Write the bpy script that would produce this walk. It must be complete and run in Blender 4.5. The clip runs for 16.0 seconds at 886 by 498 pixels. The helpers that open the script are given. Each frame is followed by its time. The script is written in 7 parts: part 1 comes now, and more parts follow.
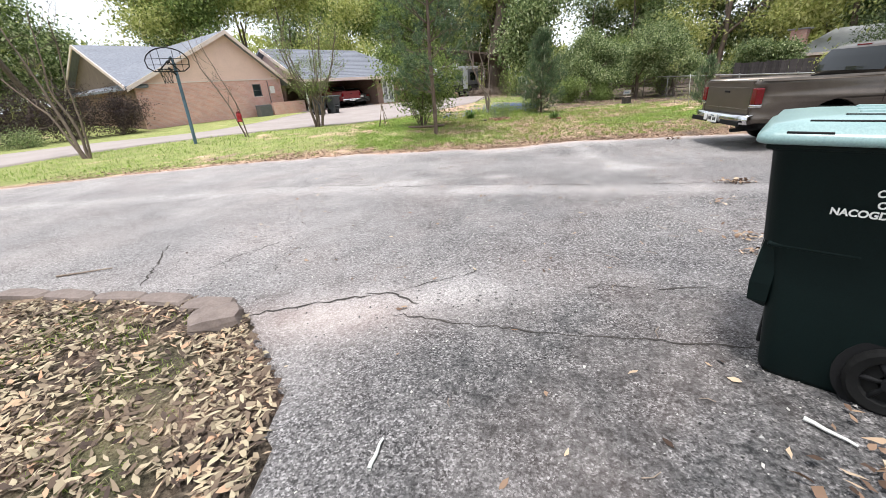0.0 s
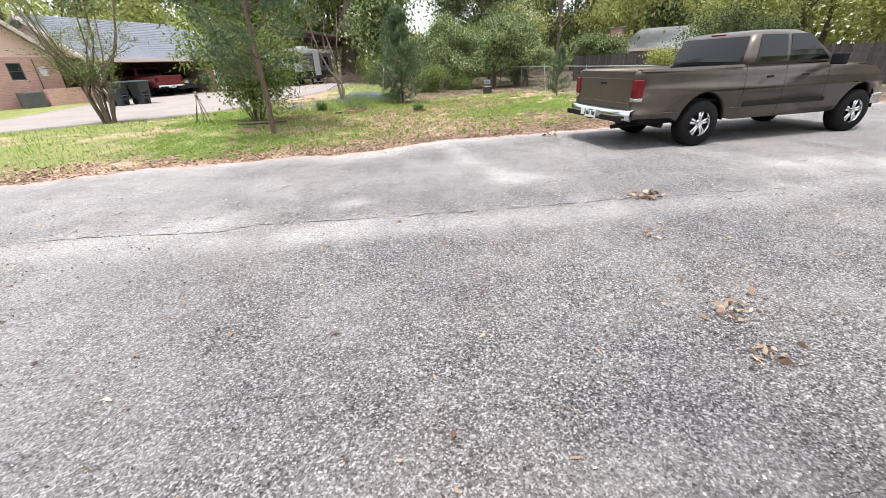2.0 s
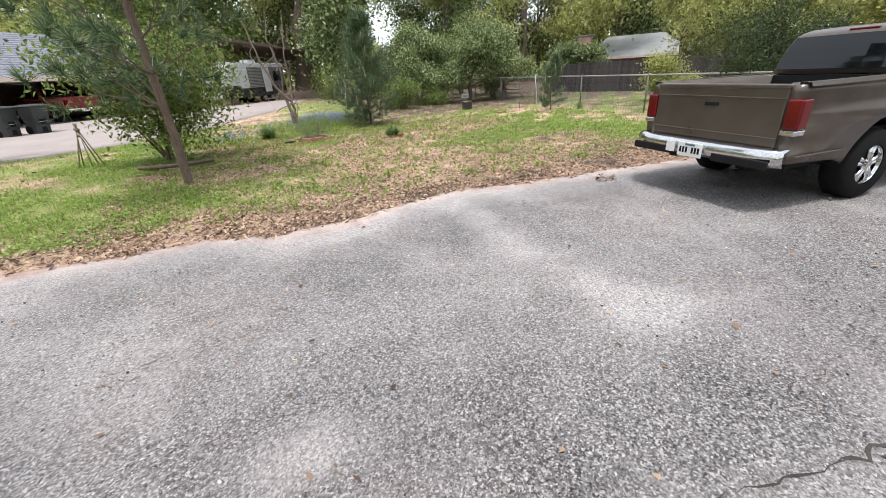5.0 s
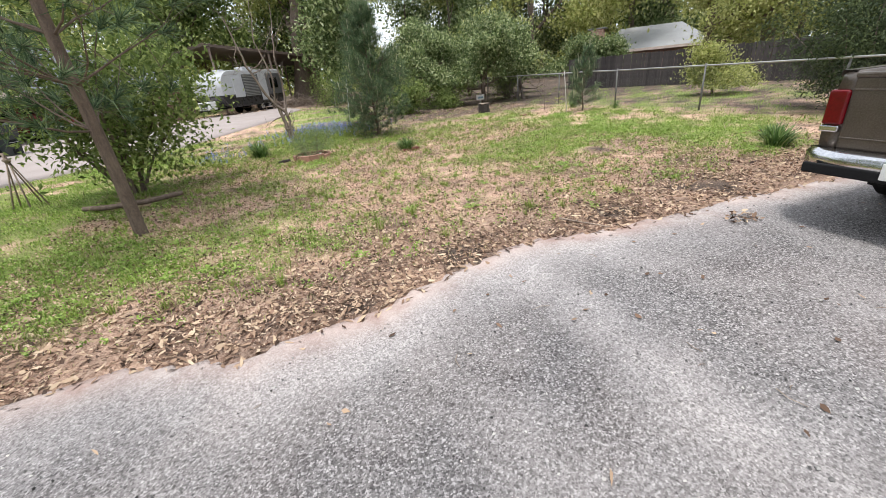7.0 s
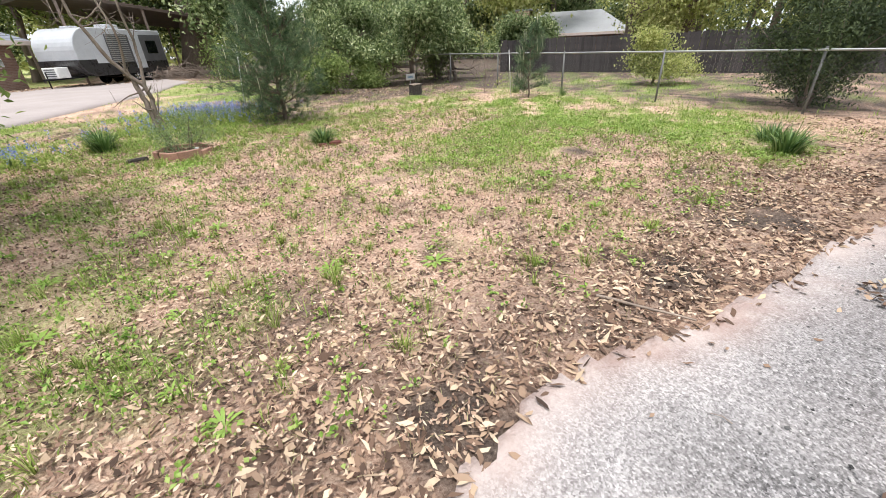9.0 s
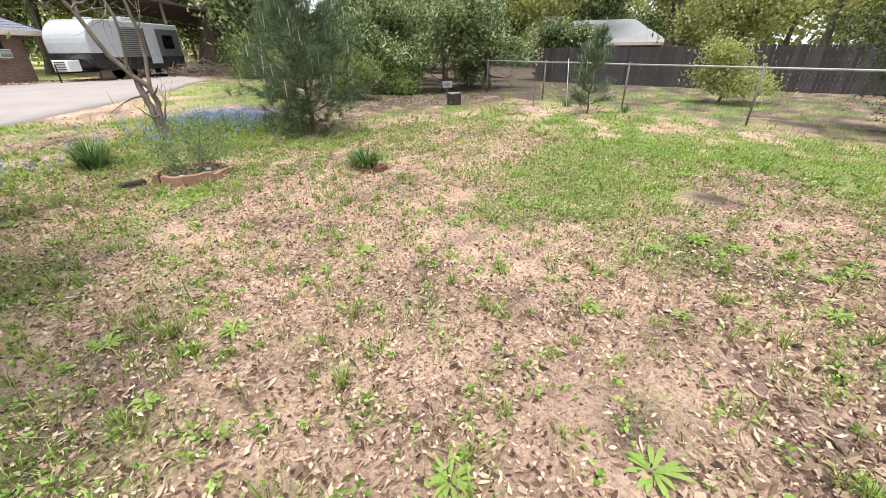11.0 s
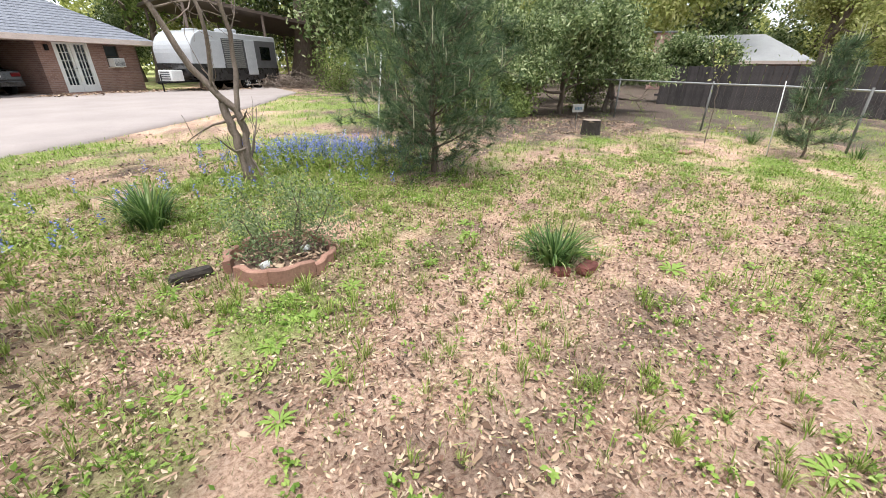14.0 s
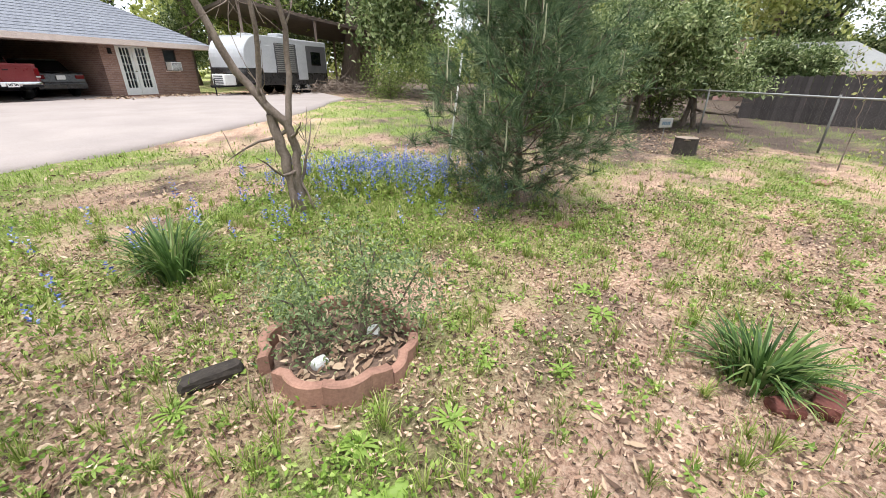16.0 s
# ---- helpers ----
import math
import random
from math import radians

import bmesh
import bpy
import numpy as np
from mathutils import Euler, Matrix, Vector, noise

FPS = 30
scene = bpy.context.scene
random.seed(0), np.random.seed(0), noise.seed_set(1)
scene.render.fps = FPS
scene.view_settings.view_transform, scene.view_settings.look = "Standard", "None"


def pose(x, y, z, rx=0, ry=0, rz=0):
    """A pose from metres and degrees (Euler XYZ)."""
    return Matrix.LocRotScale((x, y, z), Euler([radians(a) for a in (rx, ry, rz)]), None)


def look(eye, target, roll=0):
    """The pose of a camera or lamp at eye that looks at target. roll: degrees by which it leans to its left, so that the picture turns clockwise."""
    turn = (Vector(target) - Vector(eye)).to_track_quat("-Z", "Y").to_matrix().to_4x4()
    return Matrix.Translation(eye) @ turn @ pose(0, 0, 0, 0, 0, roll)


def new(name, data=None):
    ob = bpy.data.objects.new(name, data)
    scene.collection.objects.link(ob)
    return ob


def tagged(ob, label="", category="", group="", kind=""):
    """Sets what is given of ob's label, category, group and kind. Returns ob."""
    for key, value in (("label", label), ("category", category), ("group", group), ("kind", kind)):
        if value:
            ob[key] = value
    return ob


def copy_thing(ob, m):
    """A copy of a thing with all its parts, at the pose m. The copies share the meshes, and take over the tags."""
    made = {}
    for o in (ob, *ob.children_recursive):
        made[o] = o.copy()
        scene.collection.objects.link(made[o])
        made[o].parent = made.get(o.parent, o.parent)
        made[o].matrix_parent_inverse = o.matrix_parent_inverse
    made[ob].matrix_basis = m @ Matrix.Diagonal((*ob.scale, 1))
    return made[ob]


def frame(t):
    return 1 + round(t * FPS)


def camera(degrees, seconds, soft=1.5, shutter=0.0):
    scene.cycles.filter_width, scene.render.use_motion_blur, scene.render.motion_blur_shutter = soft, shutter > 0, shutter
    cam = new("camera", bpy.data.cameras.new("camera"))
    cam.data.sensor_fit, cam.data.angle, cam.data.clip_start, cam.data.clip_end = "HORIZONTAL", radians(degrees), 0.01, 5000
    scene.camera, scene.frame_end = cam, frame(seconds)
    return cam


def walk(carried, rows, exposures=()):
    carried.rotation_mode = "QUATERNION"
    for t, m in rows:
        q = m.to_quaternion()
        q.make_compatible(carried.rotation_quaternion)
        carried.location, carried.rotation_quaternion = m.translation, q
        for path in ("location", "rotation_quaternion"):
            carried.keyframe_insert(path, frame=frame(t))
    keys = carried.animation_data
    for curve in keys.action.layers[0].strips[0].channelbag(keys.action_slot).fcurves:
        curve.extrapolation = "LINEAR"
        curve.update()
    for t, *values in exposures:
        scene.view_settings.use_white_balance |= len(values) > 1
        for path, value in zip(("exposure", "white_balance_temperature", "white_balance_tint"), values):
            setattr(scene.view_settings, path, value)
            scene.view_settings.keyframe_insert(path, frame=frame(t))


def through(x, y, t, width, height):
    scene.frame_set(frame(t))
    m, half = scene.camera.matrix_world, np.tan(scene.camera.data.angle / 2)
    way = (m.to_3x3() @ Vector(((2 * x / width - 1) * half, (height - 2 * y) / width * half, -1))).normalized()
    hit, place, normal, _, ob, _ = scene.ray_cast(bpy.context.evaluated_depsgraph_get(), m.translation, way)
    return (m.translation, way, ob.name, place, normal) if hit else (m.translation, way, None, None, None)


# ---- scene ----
cam = camera(97.4, 16.0, 0.85)
METRES, EYE, TILT, LEAN, TURN = 16.0, 1.5, 0.0, 0.0, 0.0
ROWS = [
    (0.0, 0.0, 0.0, 0.0, -1.54, -23.07, 3.62),
    (0.5, 0.0057, 0.0334, -0.0002, -5.63, -23.42, 3.07),
    (1.0, 0.0189, 0.0696, -0.0017, -9.66, -24.04, 2.53),
    (1.5, 0.027, 0.1003, -0.003, -18.99, -25.64, 1.32),
    (2.0, 0.0373, 0.135, -0.0046, -20.24, -25.58, 2.25),
    (2.5, 0.0418, 0.1671, -0.0045, -17.49, -26.03, 2.38),
    (3.0, 0.0497, 0.2033, -0.0036, -20.29, -26.05, 2.51),
    (3.5, 0.0579, 0.2346, -0.0015, -21.68, -24.62, 3.25),
    (4.0, 0.0649, 0.273, -0.0016, -25.11, -25.07, 2.84),
    (6.5, 0.0907, 0.4343, -0.0012, -26.11, -23.32, 3.56),
    (7.0, 0.1003, 0.4693, -0.0015, -25.97, -24.33, 5.12),
    (7.5, 0.1104, 0.4975, -0.0034, -33.19, -26.34, 4.11),
    (8.0, 0.1266, 0.5316, -0.0057, -35.42, -27.61, 3.12),
    (8.5, 0.1355, 0.562, -0.0069, -37.4, -27.97, 2.3),
    (9.0, 0.1513, 0.5954, -0.0085, -36.56, -27.59, 2.17),
    (9.5, 0.1601, 0.6237, -0.0074, -33.9, -26.68, 1.57),
    (10.0, 0.1677, 0.6539, -0.0074, -34.61, -26.79, 0.47),
    (12.5, 0.1628, 0.8011, -0.008, -34.62, -27.05, 0.36),
    (13.0, 0.1657, 0.8382, -0.007, -29.06, -26.09, 0.07),
    (13.5, 0.167, 0.8638, -0.0063, -29.24, -25.12, -1.29),
    (14.0, 0.1725, 0.8908, -0.0077, -25.0, -25.12, -0.45),
    (14.5, 0.1762, 0.9115, -0.0069, -21.87, -25.09, -0.06),
    (15.0, 0.1723, 0.9341, -0.0064, -20.14, -24.89, -0.57),
    (15.5, 0.1722, 0.9543, -0.0074, -19.02, -24.84, -0.64),
    (16.0, 0.1694, 0.9727, -0.0086, -19.43, -24.36, -0.99),
]
walk(cam, [(t, pose(0, 0, EYE, TILT, LEAN, TURN) @ pose(METRES * x, METRES * y, METRES * z, 90 + pitch, roll, yaw)) for t, x, y, z, yaw, pitch, roll in ROWS],
     exposures=[(0.0, 0.72), (2.5, 0.88), (4.0, 0.66), (7.0, 0.56), (9.0, 0.78), (12.5, 0.84), (16.0, 0.86)])


# ---- world and light ----
world = bpy.data.worlds.new("overcast_sky")
scene.world = world
world.use_nodes = True
wt = world.node_tree
wt.nodes.clear()
w_out = wt.nodes.new("ShaderNodeOutputWorld")
w_bg = wt.nodes.new("ShaderNodeBackground")
w_sky = wt.nodes.new("ShaderNodeTexSky")
w_sky.sky_type = "NISHITA"
w_sky.sun_disc = False
w_sky.sun_elevation = radians(76)
w_sky.sun_rotation = radians(219)
w_sky.air_density, w_sky.dust_density, w_sky.ozone_density = 1.0, 4.0, 1.0
w_mix = wt.nodes.new("ShaderNodeMixRGB")
w_mix.inputs["Fac"].default_value = 0.75
w_mix.inputs["Color2"].default_value = (9.4, 10.0, 10.8, 1)
w_bg.inputs["Strength"].default_value = 0.10
wt.links.new(w_sky.outputs[0], w_mix.inputs["Color1"])
wt.links.new(w_mix.outputs[0], w_bg.inputs[0])
wt.links.new(w_bg.outputs[0], w_out.inputs[0])

sun = new("sun", bpy.data.lights.new("sun", "SUN"))
sun.data.energy, sun.data.angle, sun.data.color = 2.35, radians(9), (1.0, 0.978, 0.95)
sun.matrix_world = look((-4, -5, 26), (0, 0, 0))


# ---- terrain ----
def smooth(a, b, v):
    k = np.clip((np.asarray(v, float) - a) / (b - a), 0, 1)
    return k * k * (3 - 2 * k)


def ground_z(x, y):
    """Height of the land: nearly flat, a little lower along the drive and rising towards the houses."""
    x, y = np.asarray(x, float), np.asarray(y, float)
    z = -0.11 * smooth(0.0, 4.5, y) + 0.22 * smooth(18, 34, y) * (1 - smooth(4, 16, x))
    z = z + 0.16 * smooth(11.0, 15.0, y) * (1 - smooth(-2, 2.5, x)) * smooth(-30, -10, x) * (1 - smooth(17, 22, y))
    z = z + 0.16 * np.exp(-(((x - 2.7) / 1.5) ** 2 + ((y - 20.0) / 1.1) ** 2))
    return z


def gz(x, y):
    return float(ground_z(x, y))


def wob(v, seed, scale=1.0):
    """A cheap one-dimensional wobble between about -1 and 1."""
    v = np.asarray(v, float) * scale + seed * 7.31
    return (np.sin(v * 1.7) + 0.6 * np.sin(v * 4.1 + 1.3) + 0.35 * np.sin(v * 9.7 + 0.4) + 0.2 * np.sin(v * 23.0)) / 2.0


def drive_far(x):
    return np.interp(x, [-16, -9, -5.5, -2, 0.5, 1.2, 2.0, 3.4, 4.3, 6, 7.6, 9, 12, 17],
                     [6.9, 9.5, 10.4, 10.6, 10.25, 9.95, 10.1, 10.35, 10.25, 9.95, 9.75, 9.7, 9.6, 9.3]) + 0.09 * wob(x, 1, 1.3)


def drive_near(x):
    return np.interp(x, [-16, -4, -2.1, -1.56, -1.31, -0.97, -0.86, -0.8], [3.9, 3.28, 2.90, 2.6, 2.2, 1.7, 1.0, -7.0]) + 0.03 * wob(x, 2, 6)


CONC_NEAR = [(-19, 6.5), (-13.7, 12.6), (-10.4, 15.8), (-6.9, 18.5), (-3.9, 20.2), (-1.4, 22.9), (-0.4, 24.0), (1.1, 26.6), (3.0, 30.0), (5.0, 36.5)]
CONC_FAR = [(-23, 9.0), (-16.8, 15.5), (-14.3, 18.5), (-12.0, 21.5), (-10.6, 25.0), (-9.9, 29.5), (-9.0, 33.0), (-4.7, 37.0), (-1.0, 40.5), (4.0, 43.0)]


def resample(pts, n):
    p = np.array(pts, float)
    s = np.concatenate([[0], np.cumsum(np.hypot(*np.diff(p, axis=0).T))])
    q = np.linspace(0, s[-1], n)
    return np.stack([np.interp(q, s, p[:, 0]), np.interp(q, s, p[:, 1])], 1)


def fbm(x, y, seed, scale):
    """Smooth two-dimensional noise on arrays, 0 to 1."""
    rng = np.random.RandomState(seed)
    x, y = np.asarray(x, float) * scale, np.asarray(y, float) * scale
    v, amp, tot = np.zeros_like(x), 1.0, 0.0
    for _ in range(4):
        for _ in range(3):
            a, ph = rng.uniform(0, 6.28), rng.uniform(0, 6.28)
            v = v + amp * np.sin((x * np.cos(a) + y * np.sin(a)) * 6.28 + ph)
            tot += amp * 0.6
        x, y, amp = x * 2.03, y * 2.03, amp * 0.55
    return np.clip(0.5 + 0.5 * v / tot, 0, 1)


def bump2(x, y, cx, cy, rx, ry):
    return np.exp(-(((x - cx) / rx) ** 2 + ((y - cy) / ry) ** 2))


def grass_cover(x, y):
    """How green the ground is, 0 (bare litter) to 1 (thick grass)."""
    x, y = np.asarray(x, float), np.asarray(y, float)
    c = 0.07 + 0 * x
    c = c + 0.85 * smooth(0.05, 1.0, y - drive_far(x)) * (1 - smooth(-1.4, 1.0, x)) + 0.24 * smooth(15.8, 17.2, y) * smooth(-0.5, 0.8, x) * (1 - smooth(5.0, 8.0, x)) * (1 - smooth(19.5, 21.0, y)) + 0.8 * smooth(13, 17, y - 0.75 * x) * (1 - smooth(-9, -5, x))
    for cx, cy, rx, ry, k in ((6.8, 13.9, 0.9, 0.9, 1.1), (8.3, 15.2, 1.3, 1.1, 1.15), (10.3, 12.6, 1.7, 1.1, 1.05), (9.0, 20.4, 3.0, 0.9, 0.35), (11.0, 17.5, 2.0, 1.4, 0.4), (0.2, 12.4, 1.3, 0.9, 0.35), (9.5, 11.3, 1.1, 0.5, 0.7), (10.2, 15.0, 2.2, 1.0, 0.7), (5.5, 13.9, 0.7, 0.5, 0.45),
                              (5.9, 12.5, 0.5, 0.6, 0.4), (8.3, 13.0, 0.9, 0.4, -0.6), (1.5, 14.6, 1.0, 1.6, 0.32), (2.8, 16.62, 0.55, 0.3, 0.85), (3.4, 19.4, 1.3, 0.8, 0.75), (4.1, 17.3, 0.9, 0.7, 0.3), (8.4, 19.0, 1.8, 0.6, 0.65),
                              (5.0, 30.0, 2.2, 5.5, 0.9), (0.2, 21.5, 2.4, 2.6, 0.15), (2.4, 23.5, 2.0, 2.0, 0.45), (1.0, 12.2, 1.6, 0.9, 0.3), (1.4, 18.3, 1.2, 0.6, 0.35), (4.4, 15.0, 1.0, 1.0, -0.1), (14.0, 17.0, 3.0, 4.0, 0.25), (18.0, 18.0, 4.0, 6.0, 0.3)):
        c = c + k * bump2(x, y, cx, cy, rx, ry)
    c = c * (0.25 + 1.5 * fbm(x, y, 5, 0.28)) * (0.35 + 1.3 * fbm(x, y, 6, 1.1)) + 0.6 * (fbm(x, y, 8, 0.7) - 0.53)
    edge = drive_far(x)
    c = c * np.where(x < 2.0, smooth(0.0, 0.7, y - edge), smooth(0.1, 1.4, y - edge))
    c = np.where(y < 5, 0.18 + 0.25 * (fbm(x, y, 9, 0.7) - 0.4), c)
    return np.clip(c, 0, 1)


# ---- mesh helpers ----
def mesh_from(name, verts, faces, smooth_faces=False):
    """A mesh from an (n, 3) array and an (m, k) index array."""
    me = bpy.data.meshes.new(name)
    verts, faces = np.asarray(verts, np.float32), np.asarray(faces, np.int32)
    n, k = faces.shape
    me.vertices.add(len(verts))
    me.vertices.foreach_set("co", verts.ravel())
    me.loops.add(n * k)
    me.loops.foreach_set("vertex_index", faces.ravel())
    me.polygons.add(n)
    me.polygons.foreach_set("loop_start", np.arange(0, n * k, k, dtype=np.int32))
    me.polygons.foreach_set("loop_total", np.full(n, k, np.int32))
    me.polygons.foreach_set("use_smooth", np.full(n, smooth_faces, bool))
    me.update(calc_edges=True)
    return me


def part(name, bm, material, parent, label=""):
    """Links a bmesh, or a mesh, as one object under a thing or a part."""
    if isinstance(bm, bmesh.types.BMesh):
        me = bpy.data.meshes.new(name)
        bm.to_mesh(me)
        bm.free()
    else:
        me = bm
    if material is not None and not me.materials:
        me.materials.append(material)
    ob = new(name, me)
    if parent is not None:
        ob.parent = parent
    if label:
        ob["label"] = label
    return ob


def thing(name, m, label, category, group="", kind=""):
    ob = new(name)
    ob.empty_display_size = 0.2
    ob.matrix_basis = m
    return tagged(ob, label, category, group, kind)


def box(x0, x1, y0, y1, z0, z1, bevel=0.0, segs=2, bm=None):
    own = bmesh.new()
    bmesh.ops.create_cube(own, size=1)
    bmesh.ops.transform(own, matrix=Matrix.Translation(((x0 + x1) / 2, (y0 + y1) / 2, (z0 + z1) / 2)) @ Matrix.Diagonal((x1 - x0, y1 - y0, z1 - z0, 1)), verts=own.verts)
    if bevel:
        bmesh.ops.bevel(own, geom=own.edges[:], offset=bevel, segments=segs, affect="EDGES", profile=0.5)
    return join(bm, own)


def join(bm, own):
    if bm is None:
        return own
    me = bpy.data.meshes.new("tmp")
    own.to_mesh(me)
    own.free()
    bm.from_mesh(me)
    bpy.data.meshes.remove(me)
    return bm


def rod(a, b, r0, r1=None, sides=8, bm=None):
    """A capped round bar from a to b."""
    own = bmesh.new()
    a, b = Vector(a), Vector(b)
    bmesh.ops.create_cone(own, cap_ends=True, segments=sides, radius1=r0, radius2=r0 if r1 is None else r1, depth=(b - a).length)
    turn = (b - a).to_track_quat("Z", "Y").to_matrix().to_4x4()
    bmesh.ops.transform(own, matrix=Matrix.Translation((a + b) / 2) @ turn, verts=own.verts)
    for f in own.faces:
        f.smooth = len(f.verts) == 4
    return join(bm, own)


def prism(profile, axis, lo, hi, bevel=0.0, segs=2, bm=None):
    """A closed two-dimensional outline pushed along an axis. For axis 'y' the outline is (x, z), for 'x' (y, z), for 'z' (x, y)."""
    own = bmesh.new()

    def at(p, v):
        return {"y": (p[0], v, p[1]), "x": (v, p[0], p[1]), "z": (p[0], p[1], v)}[axis]
    bot = [own.verts.new(at(p, lo)) for p in profile]
    top = [own.verts.new(at(p, hi)) for p in profile]
    own.faces.new(bot)
    own.faces.new(top[::-1])
    n = len(profile)
    for i in range(n):
        own.faces.new((bot[i], top[i], top[(i + 1) % n], bot[(i + 1) % n]))
    bmesh.ops.recalc_face_normals(own, faces=own.faces[:])
    if bevel:
        bmesh.ops.bevel(own, geom=[e for e in own.edges if e.calc_face_angle(0) > 0.6], offset=bevel, segments=segs, affect="EDGES", profile=0.5)
    return join(bm, own)


def hull_sheet(rows, close=False, thick=0.0, bm=None):
    """A skin over rows of points, all of one length."""
    own = bmesh.new()
    grid = [[own.verts.new(p) for p in row] for row in rows]
    for a, b in zip(grid, grid[1:]):
        n = len(a)
        for i in range(n if close else n - 1):
            own.faces.new((a[i], a[(i + 1) % n], b[(i + 1) % n], b[i]))
    if close:
        own.faces.new(grid[0])
        own.faces.new(grid[-1][::-1])
    bmesh.ops.recalc_face_normals(own, faces=own.faces[:])
    if thick:
        bmesh.ops.solidify(own, geom=own.faces[:], thickness=thick)
    return join(bm, own)


def tubes(lines, sides=6):
    """One mesh of tapered tubes: each line is a list of (point, radius)."""
    V, F, base = [], [], 0
    ang = np.linspace(0, 2 * np.pi, sides, endpoint=False)
    for line in lines:
        P = np.array([p for p, _ in line], float)
        R = np.array([r for _, r in line], float)
        T = np.gradient(P, axis=0)
        T /= np.linalg.norm(T, axis=1, keepdims=True) + 1e-9
        up = np.where(np.abs(T[:, 2:3]) > 0.9, np.array([[1.0, 0, 0]]), np.array([[0, 0, 1.0]]))
        A = np.cross(T, up)
        A /= np.linalg.norm(A, axis=1, keepdims=True) + 1e-9
        B = np.cross(T, A)
        ring = P[:, None] + R[:, None, None] * (np.cos(ang)[None, :, None] * A[:, None] + np.sin(ang)[None, :, None] * B[:, None])
        V.append(ring.reshape(-1, 3))
        n = len(P)
        i = np.arange(n - 1)[:, None] * sides
        j = np.arange(sides)[None, :]
        k = (j + 1) % sides
        F.append(np.stack([i + j, i + k, i + sides + k, i + sides + j], -1).reshape(-1, 4) + base)
        base += n * sides
    return mesh_from("tube", np.concatenate(V), np.concatenate(F), True)


def unit(v):
    return v / (np.linalg.norm(v, axis=-1, keepdims=True) + 1e-9)


def leaves(P, length, width, rng, droop=0.0, upness=0.3, fold=0.25, axis=None):
    """Leaf blades at points P: a rhombus folded along its rib."""
    n = len(P)
    d = unit(rng.normal(size=(n, 3)) + np.array([0, 0, -droop])) if axis is None else unit(axis)
    nrm = unit(rng.normal(size=(n, 3)) + np.array([0, 0, upness * 3]))
    s = unit(np.cross(d, nrm))
    u = np.cross(s, d)
    L = length * rng.uniform(0.65, 1.25, (n, 1))
    W = width * rng.uniform(0.7, 1.2, (n, 1))
    a = P
    b = P + d * L * 0.45 + s * W * 0.5 + u * W * fold
    c = P + d * L
    e = P + d * L * 0.45 - s * W * 0.5 + u * W * fold
    V = np.stack([a, b, c, e], 1).reshape(-1, 3)
    i = np.arange(n)[:, None] * 4
    F = np.concatenate([i + np.array([[0, 1, 2]]), i + np.array([[0, 2, 3]])])
    return mesh_from("leaf", V, F)


def blades(P, height, width, rng, lean=0.5, dirs=None):
    """Grass blades: a bent strip that ends in a point."""
    n = len(P)
    a = rng.uniform(0, 2 * np.pi, n) if dirs is None else dirs
    d = np.stack([np.cos(a), np.sin(a), np.zeros(n)], 1)
    s = np.stack([-np.sin(a), np.cos(a), np.zeros(n)], 1)
    H = np.asarray(height * rng.uniform(0.5, 1.3, (n, 1)))
    W = width * rng.uniform(0.7, 1.3, (n, 1))
    l = lean * rng.uniform(0.2, 1.4, (n, 1))
    z = np.array([[0, 0, 1.0]])
    m = P + z * H * 0.6 + d * H * l * 0.3
    t = P + z * H * (1 - 0.25 * l) + d * H * l
    V = np.stack([P - s * W * 0.5, P + s * W * 0.5, m + s * W * 0.4, m - s * W * 0.4, t], 1).reshape(-1, 3)
    i = np.arange(n)[:, None] * 5
    F = np.concatenate([i + np.array([[0, 1, 2]]), i + np.array([[0, 2, 3]]), i + np.array([[3, 2, 4]])])
    return mesh_from("blade", V, F)


def needles(P, D, length, width, rng):
    """Thin three-cornered needles from points P along D."""
    n = len(P)
    d = unit(D)
    s = unit(np.cross(d, rng.normal(size=(n, 3))))
    L = length * rng.uniform(0.7, 1.2, (n, 1))
    V = np.stack([P - s * width * 0.5, P + s * width * 0.5, P + d * L + np.array([[0, 0, -0.12]]) * L * rng.uniform(0, 1, (n, 1))], 1).reshape(-1, 3)
    F = np.arange(n * 3).reshape(-1, 3)
    return mesh_from("needle", V, F)


# ---- materials ----
def mat(name, rough=0.8, metal=0.0, spec=0.5):
    m = bpy.data.materials.new(name)
    m.use_nodes = True
    b = m.node_tree.nodes["Principled BSDF"]
    b.inputs["Roughness"].default_value = rough
    b.inputs["Metallic"].default_value = metal
    b.inputs["Specular IOR Level"].default_value = spec
    return m, m.node_tree, b


def node(nt, kind, **kw):
    n = nt.nodes.new(kind)
    for k, v in kw.items():
        n.inputs[k.replace("_", " ")].default_value = v
    return n


def ramp(nt, fac, stops):
    r = nt.nodes.new("ShaderNodeValToRGB")
    while len(r.color_ramp.elements) < len(stops):
        r.color_ramp.elements.new(0.5)
    for e, (p, c) in zip(r.color_ramp.elements, stops):
        e.position, e.color = p, (*c, 1)
    nt.links.new(fac, r.inputs["Fac"])
    return r.outputs["Color"]


def mixc(nt, fac, a, b, blend="MIX"):
    m = nt.nodes.new("ShaderNodeMixRGB")
    m.blend_type = blend
    for sock, v in (("Fac", fac), ("Color1", a), ("Color2", b)):
        if isinstance(v, (int, float)):
            m.inputs[sock].default_value = v
        elif isinstance(v, tuple):
            m.inputs[sock].default_value = (*v, 1)
        else:
            nt.links.new(v, m.inputs[sock])
    return m.outputs["Color"]


